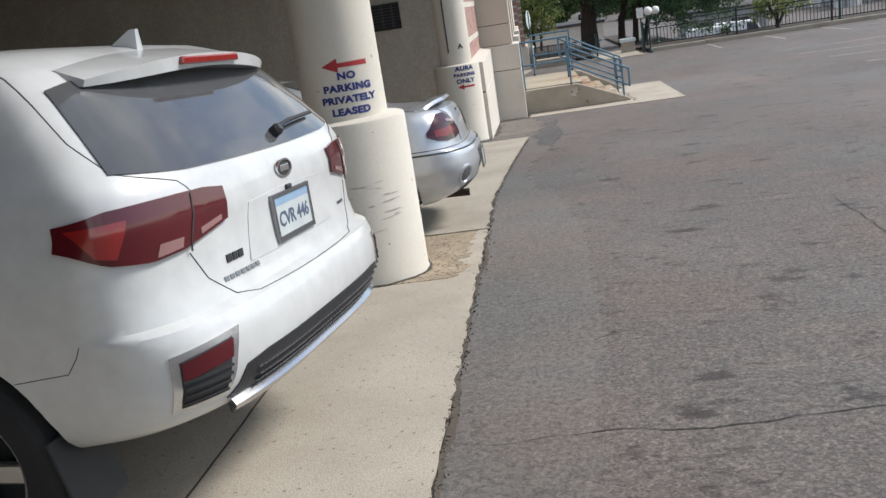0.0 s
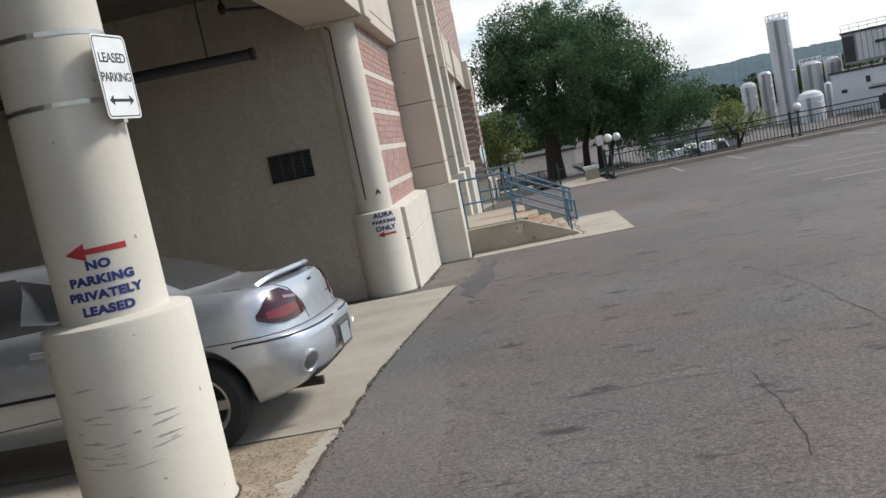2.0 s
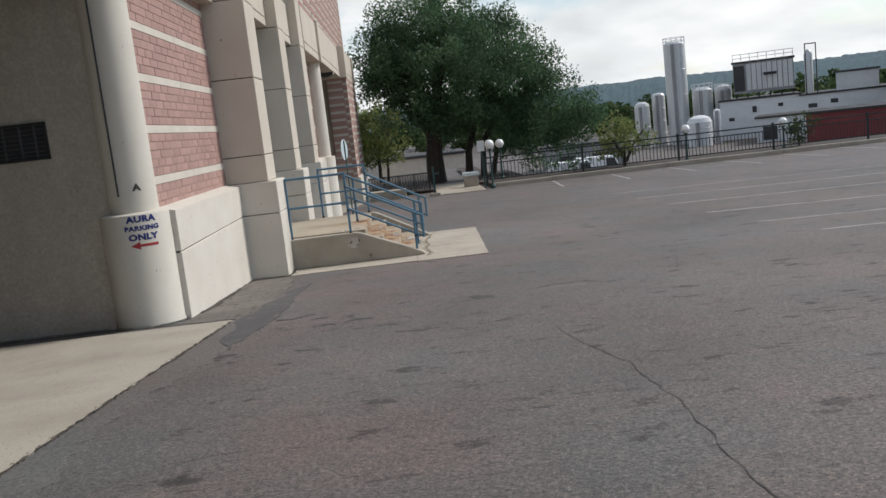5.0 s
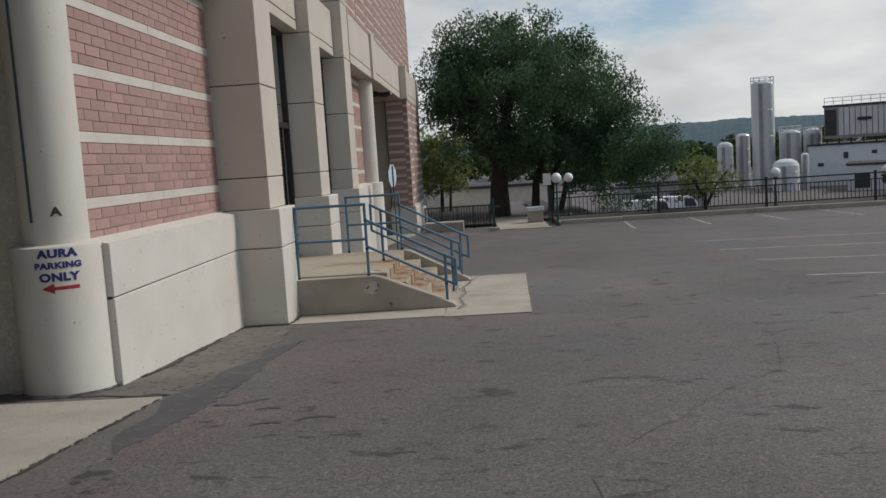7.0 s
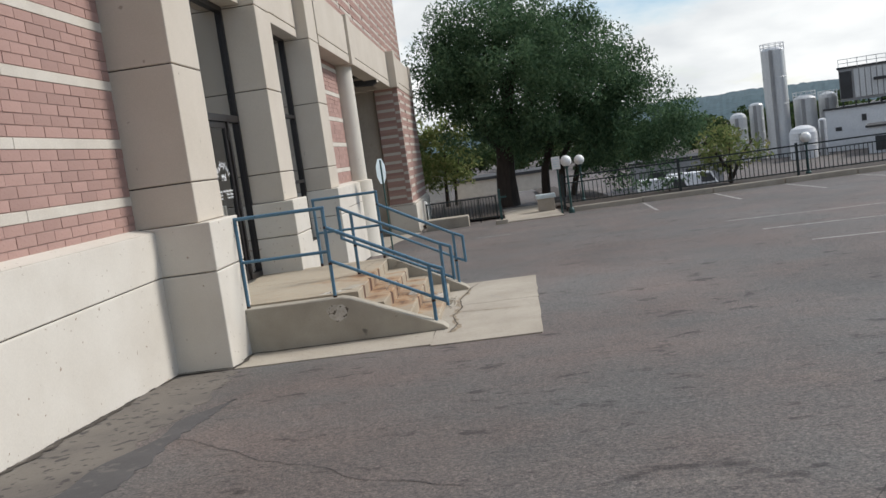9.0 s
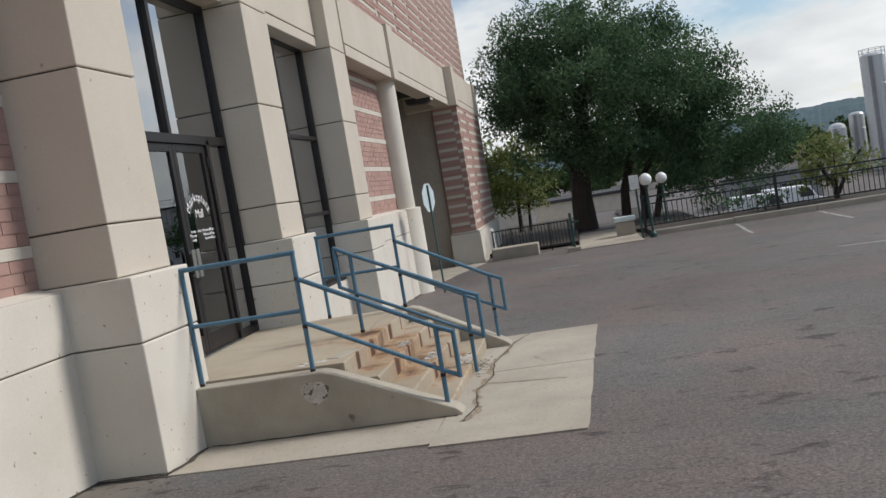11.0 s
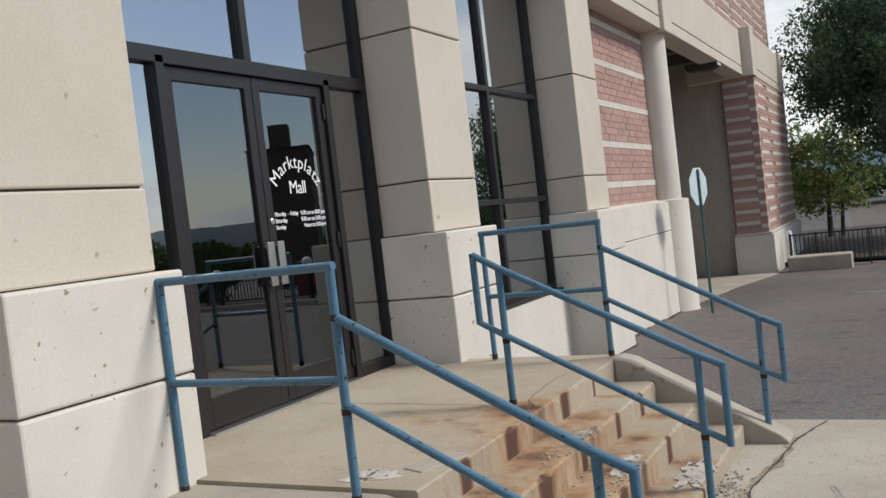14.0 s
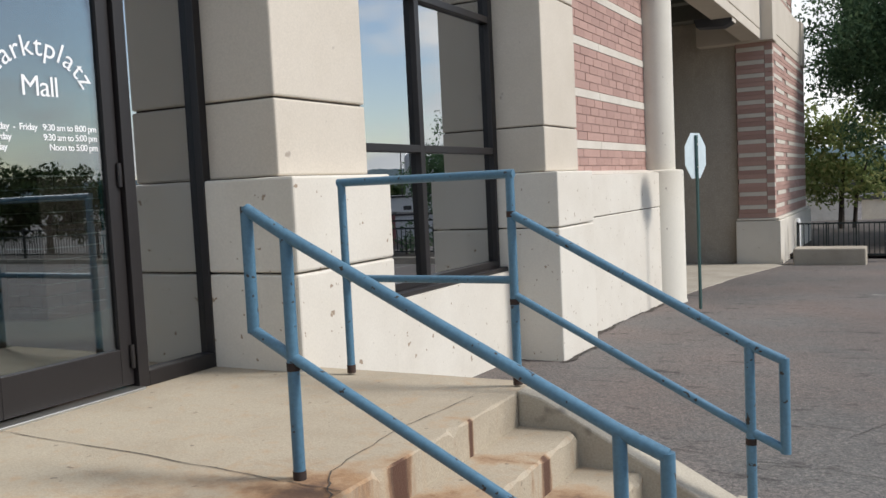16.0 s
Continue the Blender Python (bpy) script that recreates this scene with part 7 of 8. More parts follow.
globe_lamp(5.32, 39.2, ground_z(5.3, 39.2), 0.16)
globe_lamp(6.05, 42.1, KZ - 0.1, 0.06)
globe_lamp(13.75, 40.9, KZ - 0.1, -0.2)
globe_lamp(17.9, 40.9, KZ - 0.1, -0.36)
notice = thing("notice_sign", "small pale notice sign on a green post", "sign")
part("post", bm_box(4.98, 5.04, 39.22, 39.28, -1.65, 0.22, 0.005), M["green_iron"], notice)
part("plate", bm_box(4.84, 5.12, 39.20, 39.215, -0.08, 0.34, 0.004), M["white_sign"], notice)
for k in range(4):
    part("text_bar", bm_box(4.88, 5.08, 39.194, 39.2, 0.0 + k * 0.08, 0.03 + k * 0.08), M["sign_back"], notice, "grey line of writing")
cab = thing("utility_box", "pale metal utility box beside the walk", "box")
part("body", bm_box(4.35, 4.95, 41.6, 42.0, -1.7, -1.15, 0.02), M["wall_paint"], cab)
part("lid", bm_box(4.3, 5.0, 41.55, 42.05, -1.15, -1.0, 0.02), M["sign_back"], cab)
gate = thing("gate_post", "green iron barrier post on a concrete foot", "post")
part("foot", bm_box(2.75, 3.15, 38.0, 38.3, -1.62, -1.42, 0.02), M["slab"], gate)
part("post", bm_box(2.92, 3.0, 38.1, 38.18, -1.45, -0.42, 0.006), M["green_iron"], gate)
part("arm", bm_box(2.96, 3.2, 38.12, 38.16, -0.72, -0.66), M["green_iron"], gate)
rail = thing("garden_fence", "low dark iron fence by the garden", "fence")
for i in range(5):
    x0 = 0.35 + i * 0.62
    part("post", bm_box(x0, x0 + 0.035, 40.6, 40.635, -1.7, -0.72), M["fence_iron"], rail)
part("rail", bm_box(0.35, 2.87, 40.605, 40.63, -0.78, -0.74), M["fence_iron"], rail)
part("rail", bm_box(0.35, 2.87, 40.605, 40.63, -1.5, -1.46), M["fence_iron"], rail)
for j in range(24):
    pk = new("picket", PICKET)
    pk.parent = rail
    pk.location = (0.4 + j * 0.105, 40.617, -1.56)
tagged(obj_from("bench_wall", bm_box(0.4, 1.85, 39.4, 40.1, -1.75, -1.24, 0.03), M["slab"]), "low pale concrete block beside the pier", "block")
tagged(obj_from("bollard", bm_lathe([(0.07, -1.8), (0.07, -0.72), (0.05, -0.66), (0.001, -0.64)], 0.33, 41.0, 16), M["white_sign"]), "white round bollard at the building corner", "bollard")
n_cols = 4
pad("pavement_walk", lambda y: 3.1, lambda y: 5.0, steps_of(38.3, 46, 0.5), 0.03, M["slab"], "pale concrete walk up to the garden")
pad("garden_bed", lambda y: -12, lambda y: 3.08, steps_of(41.2, 58, 0.7), 0.12, M["mulch"], "dark mulch garden bed under the trees", "ground")
pad("garden_bed", lambda y: 5.02, lambda y: 9.5, steps_of(42.45, 58, 0.7), 0.12, M["mulch"], "dark mulch garden bed under the trees", "ground")

# ---- stop sign seen from behind ----
sp = thing("stop_sign", "bare metal back of an octagonal sign on a dark post", "sign")
msp = Matrix.Translation((0.2, 30.7, 0.74)) @ Matrix.Rotation(radians(76), 4, "Z") @ Matrix.Rotation(math.pi / 2, 4, "X")
octo = [(0.325 * math.cos(radians(22.5 + 45 * i)), 0.325 * math.sin(radians(22.5 + 45 * i))) for i in range(8)]
part("plate", moved(bm_prism(octo, "z", -0.0025, 0.0025), msp), M["sign_back"], sp)
part("post", moved(bm_box(-0.022, 0.022, -2.15, 0.27, 0.004, 0.03), msp), M["green_iron"], sp, "dark green steel post")
for zz in (0.15, -0.15):
    part("bolt", moved(bm_lathe([(0.014, 0.03), (0.014, 0.04)], 0, 0, 8), msp @ Matrix.Translation((0, zz, 0))), M["steel"], sp)

# ---- trees ----
def leaf_mat(name, dark, light, warm):
    m = bpy.data.materials.new(name)
    m.use_nodes = True
    nt = m.node_tree
    b = nt.nodes["Principled BSDF"]
    ge = nt.nodes.new("ShaderNodeNewGeometry")
    c = node_ramp(nt, ge.outputs["Random Per Island"], [(0.0, dark), (0.6, light), (1.0, warm)])
    big = node_noise(nt, 0.5, 4, 0.6)
    c = node_mix(nt, 1.0, c, node_ramp(nt, big, [(0.3, (0.75,) * 3), (0.7, (1.2,) * 3)]), "MULTIPLY")
    nt.links.new(c, b.inputs["Base Color"])
    b.inputs["Roughness"].default_value = 0.75
    b.inputs["Specular IOR Level"].default_value = 0.15
    out = nt.nodes["Material Output"]
    tr = nt.nodes.new("ShaderNodeBsdfTranslucent")
    nt.links.new(c, tr.inputs[0])
    mx = nt.nodes.new("ShaderNodeMixShader")
    mx.inputs[0].default_value = 0.35
    nt.links.new(b.outputs[0], mx.inputs[1])
    nt.links.new(tr.outputs[0], mx.inputs[2])
    nt.links.new(mx.outputs[0], out.inputs[0])
    return m


M["leaf_dark"] = leaf_mat("leaf_dark", (0.048, 0.094, 0.050), (0.094, 0.166, 0.085), (0.14, 0.215, 0.11))
M["leaf_warm"] = leaf_mat("leaf_warm", (0.12, 0.17, 0.06), (0.22, 0.27, 0.095), (0.32, 0.31, 0.13))
M["leaf_mid"] = leaf_mat("leaf_mid", (0.03, 0.055, 0.022), (0.06, 0.095, 0.035), (0.10, 0.12, 0.05))
M["bark"] = rough_mat("bark", (0.06, 0.048, 0.038), (0.035, 0.028, 0.024), None, 4, 30, 0.8, 0.95, stretch=(3, 3, 0.5))


def leaf_cloud(seed, clumps, per, size, droop=0.0):
    """Many small folded leaves round clump centres (x, y, z, radius)."""
    rng = np.random.default_rng(seed)
    verts, faces = [], []
    n0 = 0
    for cx, cy, cz, cr in clumps:
        n = int(per * (cr / 0.8) ** 2)
        d = rng.normal(size=(n, 3))
        d /= np.linalg.norm(d, axis=1)[:, None]
        r = cr * rng.random(n) ** 0.45
        c = np.array((cx, cy, cz)) + d * r[:, None] * np.array((1.0, 1.0, 0.8))
        if droop:
            c[:, 2] -= droop * rng.random(n) ** 2 * cr
        a = rng.normal(size=(n, 3))
        a[:, 2] -= droop
        a /= np.linalg.norm(a, axis=1)[:, None]
        b = np.cross(a, rng.normal(size=(n, 3)))
        b /= np.linalg.norm(b, axis=1)[:, None]
        s = size * (0.6 + 0.8 * rng.random(n))[:, None]
        quad = np.stack([c - a * s, c + b * s * 0.42, c + a * s, c - b * s * 0.42], axis=1)
        verts.append(quad.reshape(-1, 3))
        faces.append((np.arange(n * 4) + n0).reshape(-1, 4))
        n0 += n * 4
    me = bpy.data.meshes.new("crown")
    me.from_pydata(np.concatenate(verts).tolist(), [], np.concatenate(faces).tolist())
    return me


def crown_clumps(seed, blobs, count, rmin, rmax):
    """Clump centres spread through a few large ellipsoids, most of them near the outside."""
    rng = random.Random(seed)
    out = []
    wts = [b[3] * b[4] * b[5] for b in blobs]
    for _ in range(count):
        x, y, z, a, b, c = rng.choices(blobs, wts)[0]
        while True:
            v = Vector((rng.gauss(0, 1), rng.gauss(0, 1), rng.gauss(0, 1)))
            if v.length > 0.1:
                break
        v.normalize()
        k = rng.random() ** 0.35
        k *= 1 + 0.10 * math.sin(v.x * 7 + seed) * math.cos(v.z * 6)
        out.append((x + v.x * a * k, y + v.y * b * k, z + v.z * c * k, rng.uniform(rmin, rmax)))
    return out


def limb(path, r0, r1, sides=9):
    bm = bmesh.new()
    rings = []
    n = len(path)
    for i, p in enumerate(path):
        p = Vector(p)
        d = (Vector(path[min(i + 1, n - 1)]) - Vector(path[max(i - 1, 0)])).normalized()
        s = d.cross(Vector((0.3, 1, 0.1))).normalized()
        t = s.cross(d)
        r = r0 + (r1 - r0) * i / (n - 1)
        rings.append([bm.verts.new(p + (s * math.cos(2 * math.pi * j / sides) + t * math.sin(2 * math.pi * j / sides)) * r * (1 + 0.12 * math.sin(j * 2.3 + i))) for j in range(sides)])
    for a, b in zip(rings, rings[1:]):
        for j in range(sides):
            bm.faces.new((a[j], a[(j + 1) % sides], b[(j + 1) % sides], b[j]))
    bm.faces.new(rings[-1])
    bm.faces.new(rings[0][::-1])
    bmesh.ops.recalc_face_normals(bm, faces=bm.faces)
    return bm


def tree(name, label, limbs, clumps, per, size, mat, seed, droop=0.0, category="tree"):
    t = thing(name, label, category)
    for i, (path, r0, r1) in enumerate(limbs):
        part("trunk" if i == 0 else "limb", limb(path, r0, r1), M["bark"], t, "", True)
    me = leaf_cloud(seed, clumps, per, size, droop)
    me.materials.append(mat)
    ob = new("crown", me)
    ob.parent = t
    return t


TX, TY = 3.4, 48.0
big = [(5.0, 48, 3.6, 4.8, 4.6, 3.1), (1.9, 48, 4.6, 2.1, 3.0, 2.1), (6.0, 48, 5.0, 2.7, 3.0, 1.7), (8.9, 47.5, 1.5, 2.4, 3.0, 2.1), (3.9, 47, 1.9, 1.5, 2.2, 1.1),
       (7.9, 48, 3.3, 2.2, 3.2, 2.0), (3.0, 48, 5.9, 2.1, 2.4, 1.7), (4.9, 48, 6.5, 2.2, 2.4, 1.5), (1.9, 48, 4.0, 1.8, 2.4, 1.2), (8.6, 46.8, 0.2, 2.4, 2.0, 1.3), (10.6, 47, 0.6, 1.2, 1.8, 1.4)]
tree("tree", "large spreading dark green tree with several trunks", [
    ([(TX, TY, -2.0), (TX + 0.05, TY, -0.4), (TX + 0.2, TY, 1.2), (TX + 0.6, TY, 3.2), (TX + 1.2, TY, 5.0)], 0.52, 0.14),
    ([(TX + 1.6, TY - 0.3, -2.0), (TX + 1.75, TY, -0.3), (TX + 2.4, TY, 1.6), (TX + 3.4, TY, 3.6)], 0.22, 0.07),
    ([(TX + 2.3, TY - 0.4, -2.0), (TX + 2.5, TY, 0.0), (TX + 3.6, TY, 1.8), (TX + 5.0, TY, 3.0)], 0.17, 0.06),
    ([(TX + 2.7, TY - 0.2, -2.0), (TX + 3.2, TY, -0.2), (TX + 4.6, TY, 1.0), (TX + 6.2, TY, 1.6)], 0.15, 0.05),
    ([(TX + 0.1, TY, 0.4), (TX - 0.6, TY, 1.8), (TX - 1.4, TY, 3.4)], 0.24, 0.06),
    ([(TX + 0.2, TY, 1.0), (TX + 1.4, TY, 2.4), (TX + 2.4, TY, 4.6)], 0.22, 0.06),
    ([(TX + 0.5, TY, 2.6), (TX + 0.2, TY, 4.4), (TX + 0.4, TY, 6.2)], 0.16, 0.04),
], crown_clumps(3, big, 880, 0.35, 0.8), 260, 0.074, M["leaf_dark"], 4, 0.6)
tree("tree", "small green tree beside the building corner", [
    ([(0.5, 52.5, -1.9), (0.55, 52.5, -0.4), (0.7, 52.5, 1.0)], 0.12, 0.04),
    ([(0.9, 52.8, -1.9), (1.0, 52.8, -0.5), (1.4, 52.6, 0.8)], 0.09, 0.03),
], crown_clumps(6, [(0.5, 52.5, 1.6, 1.7, 1.5, 1.4), (-0.7, 52.5, 1.0, 1.3, 1.2, 1.3), (0.9, 52.3, 0.1, 1.3, 1.2, 0.9), (0.1, 52.3, 0.0, 1.5, 1.2, 0.8)], 120, 0.3, 0.6), 120, 0.11, M["leaf_warm"], 7, 0.2)
tree("tree", "low yellow-green ornamental tree behind the fence", [
    ([(11.2, 41.3, -1.7), (11.2, 41.3, -1.1), (10.8, 41.3, -0.4), (10.4, 41.3, 0.1)], 0.09, 0.03),
    ([(11.25, 41.3, -1.3), (11.6, 41.3, -0.6), (12.1, 41.3, 0.0)], 0.07, 0.025),
    ([(11.2, 41.3, -1.2), (11.2, 41.2, -0.4), (11.3, 41.3, 0.3)], 0.06, 0.02),
], crown_clumps(9, [(11.2, 41.4, -0.25, 1.35, 1.1, 0.75), (10.4, 41.4, -0.5, 0.8, 0.8, 0.5), (11.9, 41.4, -0.45, 0.9, 0.8, 0.55), (11.1, 41.4, 0.25, 0.75, 0.7, 0.5)], 75, 0.22, 0.42), 130, 0.085, M["leaf_warm"], 10)
tree("shrub", "dense green shrub growing through the fence", [([(18.6, 41.0, -1.7), (18.6, 41.0, -0.9)], 0.05, 0.02)],
     crown_clumps(12, [(18.6, 41.0, -0.75, 0.75, 0.6, 0.6)], 26, 0.25, 0.4), 120, 0.08, M["leaf_mid"], 13, category="shrub")
tree("shrub", "low green shrub at the fence under the tree", [([(9.0, 41.2, -1.7), (9.0, 41.2, -1.1)], 0.05, 0.02)],
     crown_clumps(15, [(8.6, 41.2, -1.0, 1.1, 0.6, 0.45), (7.6, 41.2, -1.1, 0.6, 0.5, 0.35)], 26, 0.22, 0.35), 100, 0.08, M["leaf_dark"], 16, category="shrub")

# trees along the lot's east side, mirrored in the entrance glass
east = tree("tree", "broad green tree along the lot's far side", [
    ([(46, 50, -2.2), (46, 50, 0.0), (46.3, 50, 2.0)], 0.28, 0.08),
    ([(46, 50, -0.4), (47.4, 50.3, 1.2), (48.2, 50.4, 2.4)], 0.14, 0.05),
    ([(46, 50, -0.2), (44.8, 49.6, 1.4), (44.2, 49.4, 2.2)], 0.14, 0.05),
], crown_clumps(17, [(46, 50, 1.8, 4.0, 3.6, 2.2), (44, 50, 0.8, 2.2, 2.2, 1.5), (48.4, 50, 1.2, 2.4, 2.2, 1.6)], 150, 0.5, 0.95), 70, 0.17, M["leaf_mid"], 18)
for dx, dy, dz, turn, k in ((7.5, -6, -0.2, 50, 0.9), (1.5, 8.5, -1.2, 130, 1.1), (11, -14, 0.2, 200, 1.05), (13, -24, 0.6, 280, 0.8), (-5, 13, -3.0, 20, 1.0)):
    copy_thing(east, Matrix.Translation((46 + dx, 50 + dy, dz)) @ Matrix.Rotation(radians(turn), 4, "Z") @ Matrix.Scale(k, 4) @ Matrix.Translation((-46, -50, 0)))

# ---- far works beyond the fence ----
LOW = -6.2


def polar(az, d):
    return 2.4 + d * math.sin(radians(az)), 6.5 + d * math.cos(radians(az))


M["tank_steel"] = rough_mat("tank_steel", (0.62, 0.63, 0.63), (0.52, 0.53, 0.54), None, 0.4, 8, 0.0, 0.4, 0.3, stretch=(4, 4, 0.15))
M["works_white"] = rough_mat("works_white", (0.72, 0.73, 0.74), (0.63, 0.64, 0.65), None, 0.3, 8, 0.0, 0.8)
M["works_grey"] = rough_mat("works_grey", (0.33, 0.33, 0.33), (0.26, 0.26, 0.26), None, 0.5, 8, 0.0, 0.8)
M["works_red"] = rough_mat("works_red", (0.20, 0.045, 0.045), (0.16, 0.035, 0.035), None, 0.5, 8, 0.0, 0.8)
M["roof_dark"] = rough_mat("roof_dark", (0.06, 0.06, 0.062), (0.045, 0.045, 0.045), None, 0.5, 8, 0.0, 0.9)


def tank(name, az, d, dia, ztop, mat, dome=0.5, rails=False, label="tall steel storage tank at the works"):
    x, y = polar(az, d)
    t = thing(name, label, "tank", "works tanks")
    r = dia / 2
    part("shell", bm_lathe([(r, LOW), (r, ztop - dome)], x, y, 32), M[mat], t, "", True)
    part("head", bm_lathe([(r, ztop - dome), (r * 0.85, ztop - dome * 0.45), (r * 0.45, ztop - dome * 0.08), (0.05, ztop)], x, y, 32), M[mat], t, "", True)
    for k in range(1, 4):
        z = LOW + (ztop - dome - LOW) * k / 4
        part("hoop", bm_lathe([(r + 0.02, z - 0.05), (r + 0.05, z), (r + 0.02, z + 0.05)], x, y, 32, None, False), M["tank_steel"], t)
    part("ladder", bm_box(x - r * 0.5 - 0.2, x - r * 0.5 + 0.2, y - r - 0.15, y - r * 0.8, LOW, ztop - dome), M["works_grey"], t)
    if rails:
        for k in range(2):
            z = ztop - dome + 0.5 + 0.5 * k
            part("railing", bm_lathe([(r, z - 0.04), (r + 0.05, z), (r, z + 0.04)], x, y, 32, None, False), M["works_white"], t)
        for j in range(12):
            a = 2 * math.pi * j / 12
            part("railing_post", bm_tube([(x + r * math.cos(a), y + r * math.sin(a), ztop - dome), (x + r * math.cos(a), y + r * math.sin(a), ztop - dome + 1.0)], 0.04, 5), M["works_white"], t)
    return t


tank("silo", 17.69, 140, 3.25, 9.6, "tank_steel", 0.5, True, "very tall pale steel silo with a railed top")
tank("storage_tank", 15.45, 140, 2.35, 1.0, "tank_steel", 0.8)
tank("storage_tank", 16.5, 142, 2.05, 2.1, "tank_steel", 0.4)
tank("storage_tank", 19.2, 142, 3.1, 2.2, "tank_steel", 0.5, True)
tank("storage_tank", 20.45, 144, 2.6, 2.3, "tank_steel", 0.9, True)
tank("storage_tank", 18.92, 130, 3.5, -1.8, "works_white", 1.0, False, "short white domed tank at the works")
tank("storage_tank", 20.0, 132, 1.0, -1.2, "works_white", 0.3, False, "slim white tank at the works")


def block(name, az0, az1, d, z0, z1, depth, label, wallmat, windows=()):
    """A plain works building whose front faces the lot."""
    b = thing(name, label, "building")
    xa, ya = polar(az0, d)
    xb, yb = polar(az1, d)
    u = Vector((xb - xa, yb - ya, 0))
    L = u.length
    ang = math.atan2(u.y, u.x)
    m = Matrix.Translation((xa, ya, 0)) @ Matrix.Rotation(ang, 4, "Z")
    part("wall", moved(bm_box(0, L, 0, depth, z0, z1), m), M[wallmat], b)
    part("roof", moved(bm_box(-0.2, L + 0.2, -0.2, depth + 0.2, z1, z1 + 0.25), m), M["roof_dark"], b)
    for u0, u1, w0, w1 in windows:
        w = part("window", moved(bm_box(u0, u1, -0.06, 0.1, w0, w1), m), M["roof_dark"], b)
    return b, m


block("works_building", 20.2, 24.9, 138, LOW, -0.45, 25, "long white works building with a dark roof edge", "works_white", [(1.2, 2.0, -3.4, -2.9), (4.6, 5.2, -2.4, -1.5), (6.0, 6.5, -5.2, -4.2), (8.2, 8.9, -1.9, -1.4)])
block("works_building", 24.9, 30.5, 138, LOW, -0.75, 25, "long white works building with a dark roof edge", "works_white", [(1.0, 2.2, -2.6, -2.0), (4.0, 5.0, -2.2, -1.6)])
block("works_annex", 22.3, 27.2, 124, LOW, -3.0, 9, "low white annex with dark openings", "works_white", [(0.8, 2.6, -5.9, -4.1), (4.0, 5.0, -5.4, -4.4)])
block("works_annex", 25.2, 31.5, 108, LOW, -2.5, 9, "low dark red annex with a pale roof", "works_red")
# cooling tower on the roof
ct, mct = block("cooling_tower", 21.1, 24.6, 139, 0.5, 5.0, 5.0, "grey cooling tower with railings on the works roof", "works_grey")
for k in range(9):
    part("panel", moved(bm_box(1.9 + k * 0.73, 2.5 + k * 0.73, -0.12, 0.02, 0.9, 4.8), mct), M["tank_steel"], ct)
part("louvre", moved(bm_box(0.1, 1.6, -0.15, 0.02, 0.9, 4.6), mct), M["roof_dark"], ct, "dark louvre")
part("duct", moved(bm_box(4.3, 6.1, -0.6, 0, 2.9, 3.3), mct), M["roof_dark"], ct)
for k in range(8):
    part("railing_post", moved(bm_box(k * 1.2, k * 1.2 + 0.08, -0.2, -0.12, 5.0, 6.3), mct), M["tank_steel"], ct)
for z in (5.7, 6.25):
    part("railing", moved(bm_box(0, 8.5, -0.2, -0.12, z, z + 0.08), mct), M["tank_steel"], ct)
for k in range(6):
    part("support", moved(bm_box(0.2 + k * 1.6, 0.4 + k * 1.6, 0.3, 0.5, -0.4, 0.5), mct), M["roof_dark"], ct)
xv, yv = polar(25.43, 139)
ves = thing("pressure_vessel", "slim upright steel vessel in a dark frame", "tank")
part("shell", bm_lathe([(0.6, -0.5), (0.6, 5.2), (0.35, 5.7), (0.05, 5.9)], xv, yv, 20), M["tank_steel"], ves, "", True)
for sx in (-0.85, 0.75):
    part("frame_leg", bm_box(xv + sx, xv + sx + 0.12, yv - 0.8, yv - 0.68, -0.5, 6.7), M["roof_dark"], ves)
part("frame_top", bm_box(xv - 0.85, xv + 0.87, yv - 0.8, yv - 0.68, 6.55, 6.7), M["roof_dark"], ves)
block("roof_unit", 26.9, 29.2, 139, -0.5, 2.0, 3, "white unit with a railing on the works roof", "works_white")
M["far_brick"] = rough_mat("far_brick", (0.10, 0.075, 0.065), (0.075, 0.058, 0.05), None, 0.5, 8, 0.0, 0.9)
mill, mm = block("mill_building", 30.9, 34.7, 130, LOW, 13.4, 14, "dark brick mill building with a square tower", "far_brick")
part("tower", moved(bm_box(2.6, 5.4, 1, 5, 13.5, 17.0), mm), M["far_brick"], mill)
# low pale buildings below the garden and vans on the lower road
block("low_building", -2.0, 3.6, 78, LOW, -1.7, 8, "low tan building below the garden", "band", [(2, 3.2, -4.6, -3.4), (5, 6.2, -4.6, -3.4)])
block("low_building", -7.0, -2.3, 70, LOW, -0.6, 8, "tan flat-roofed building behind the trees", "band")
block("low_building", 8.8, 14.2, 105, LOW, -3.3, 8, "low grey building beyond the fence", "works_grey", [(2, 4, -5.4, -4.4), (6, 8, -5.4, -4.4)])


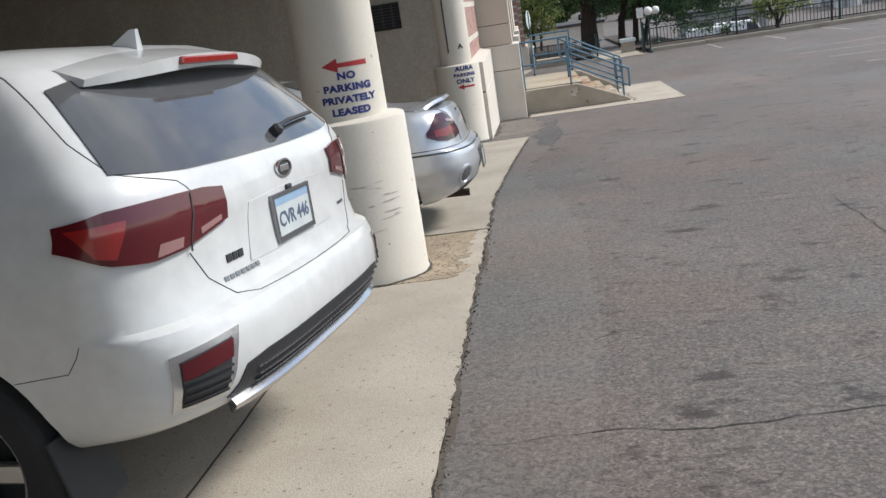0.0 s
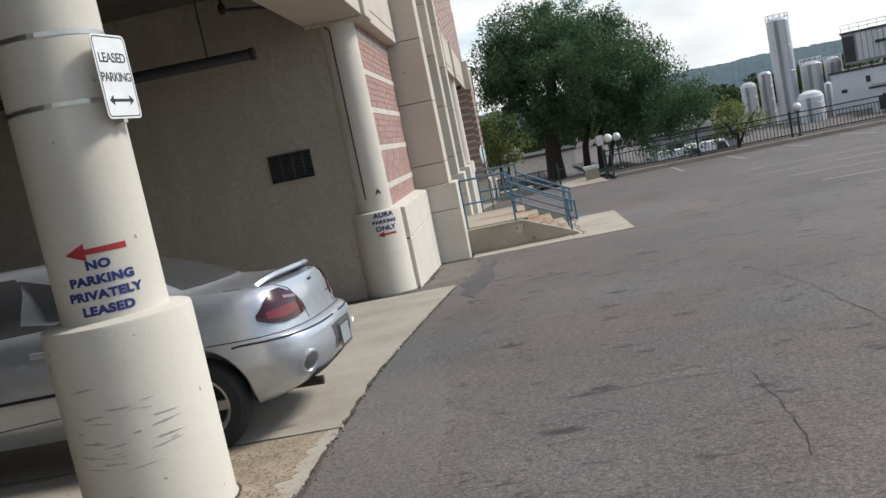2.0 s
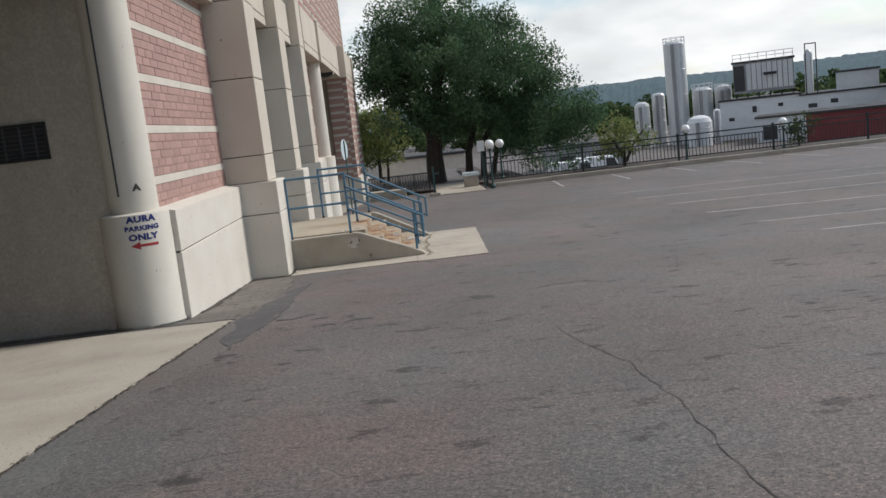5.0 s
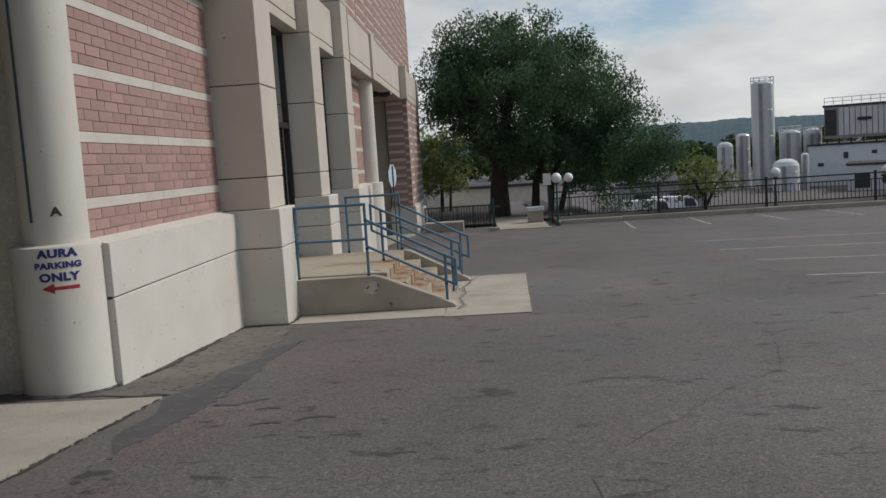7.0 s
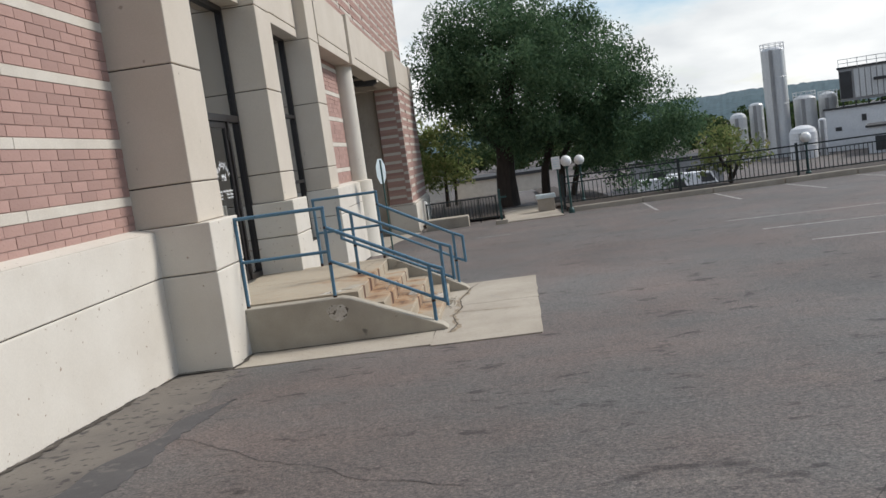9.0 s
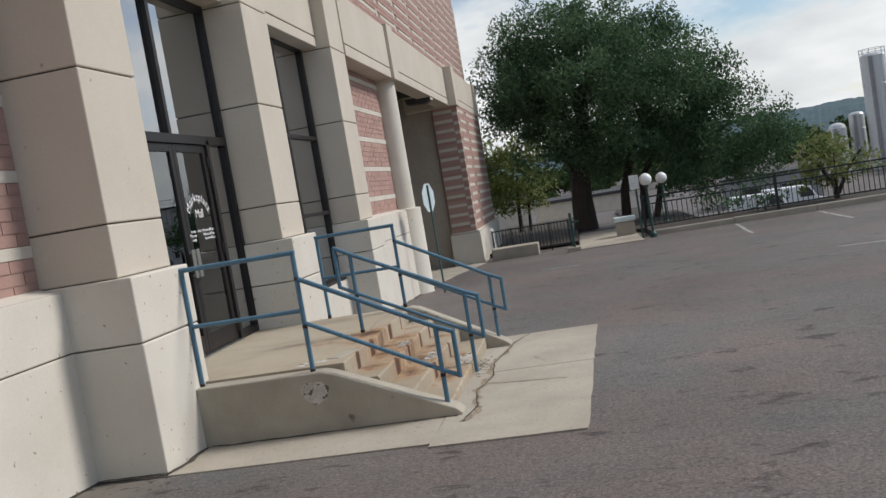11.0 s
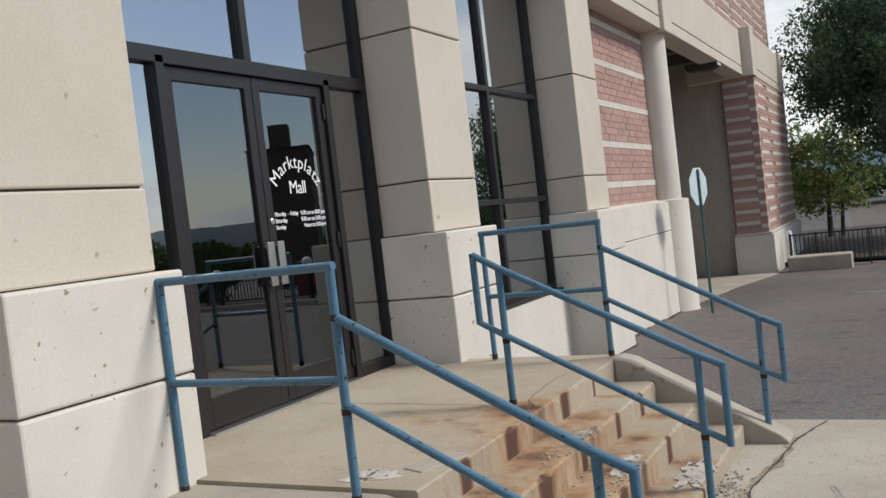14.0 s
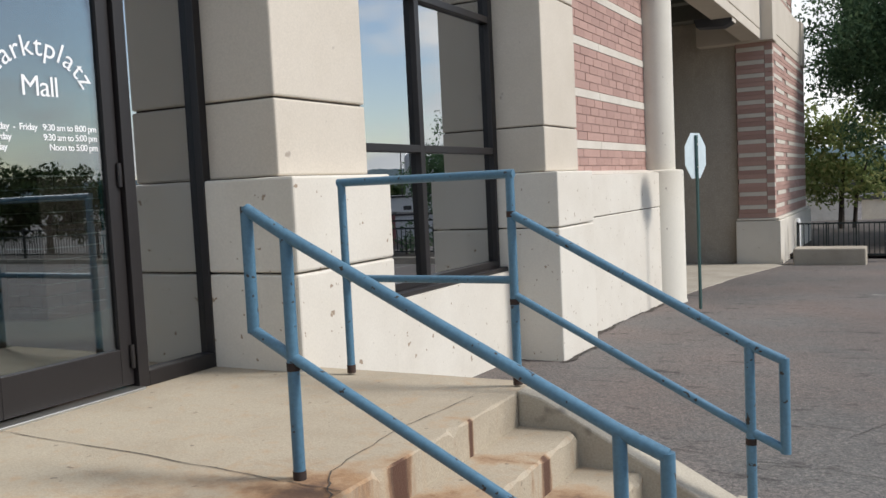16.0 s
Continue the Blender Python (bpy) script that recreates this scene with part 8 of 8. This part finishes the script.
def van(az, d):
    v = thing("van", "white van parked on the lower road", "van", "far vans")
    x, y = polar(az, d)
    m = Matrix.Translation((x, y, LOW))
    part("body", moved(bm_prism([(-2.6, 0.4), (2.4, 0.4), (2.6, 1.0), (1.7, 1.25), (1.2, 2.3), (-2.5, 2.4), (-2.6, 2.2)], "y", -0.95, 0.95, 0.08), m), M["works_white"], v)
    part("window", moved(bm_prism([(0.3, 1.35), (1.5, 1.35), (1.1, 2.1), (0.3, 2.15)], "y", -0.97, 0.97), m), M["roof_dark"], v)
    for xx in (-1.7, 1.6):
        part("wheel", moved(bm_lathe([(0.36, -1.0), (0.36, 1.0)], 0, 0, 16), m @ Matrix.Translation((xx, 0, 0.36)) @ Matrix.Rotation(math.pi / 2, 4, "X")), M["tyre"], v)


van(10.9, 84)
van(12.6, 88)

# far woods and the long wooded ridge
woods = thing("far_woods", "far line of green trees in the valley", "woods", "", "stuff")
rnd = random.Random(5)
cl = []
for i in range(420):
    az_ = rnd.uniform(-16, 44)
    d_ = rnd.uniform(190, 300)
    x, y = polar(az_, d_)
    hgt = rnd.uniform(4.5, 8.5)
    cl.append((x, y, LOW + hgt * rnd.random() ** 0.6, rnd.uniform(2.2, 3.6)))
me = leaf_cloud(21, cl, 10, 0.8)
me.materials.append(M["leaf_mid"])
ob = new("leaves", me)
ob.parent = woods


def ridge():
    bm = bmesh.new()
    rows = []
    for j in range(9):
        f = j / 8
        row = []
        for i in range(721):
            a = radians(-60 + 135 * i / 720)
            d = 1300 + 700 * f
            h = (46 + 7 * noise.noise(Vector((a * 4, 3.1, 0))) + 2.5 * noise.noise(Vector((a * 30, 7, f * 3))) + 2.0 * noise.noise(Vector((a * 120, 1, f * 9))) + 2.6 * noise.noise(Vector((a * 330, 5, f * 14))))
            z = LOW + h * math.sin(f * math.pi / 2) ** 0.8 * 1.12
            row.append(bm.verts.new((2.4 + d * math.sin(a), 6.5 + d * math.cos(a), z)))
        rows.append(row)
    for a, b in zip(rows, rows[1:]):
        for i in range(720):
            bm.faces.new((a[i], a[i + 1], b[i + 1], b[i]))
    return bm


# distance haze is mixed into the ridge's bluish base colour
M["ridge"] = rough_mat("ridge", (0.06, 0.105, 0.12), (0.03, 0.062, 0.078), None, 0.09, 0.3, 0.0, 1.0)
tagged(obj_from("backdrop_ridge", ridge(), M["ridge"]), "long wooded ridge on the far horizon, haze put into its blue colour", "hill", kind="structure")

# ---- single bricks of the near wall ----
brick_panel("wall_brick_1", 14.7, 18.68, True, "red brick panel with cream stone bands")
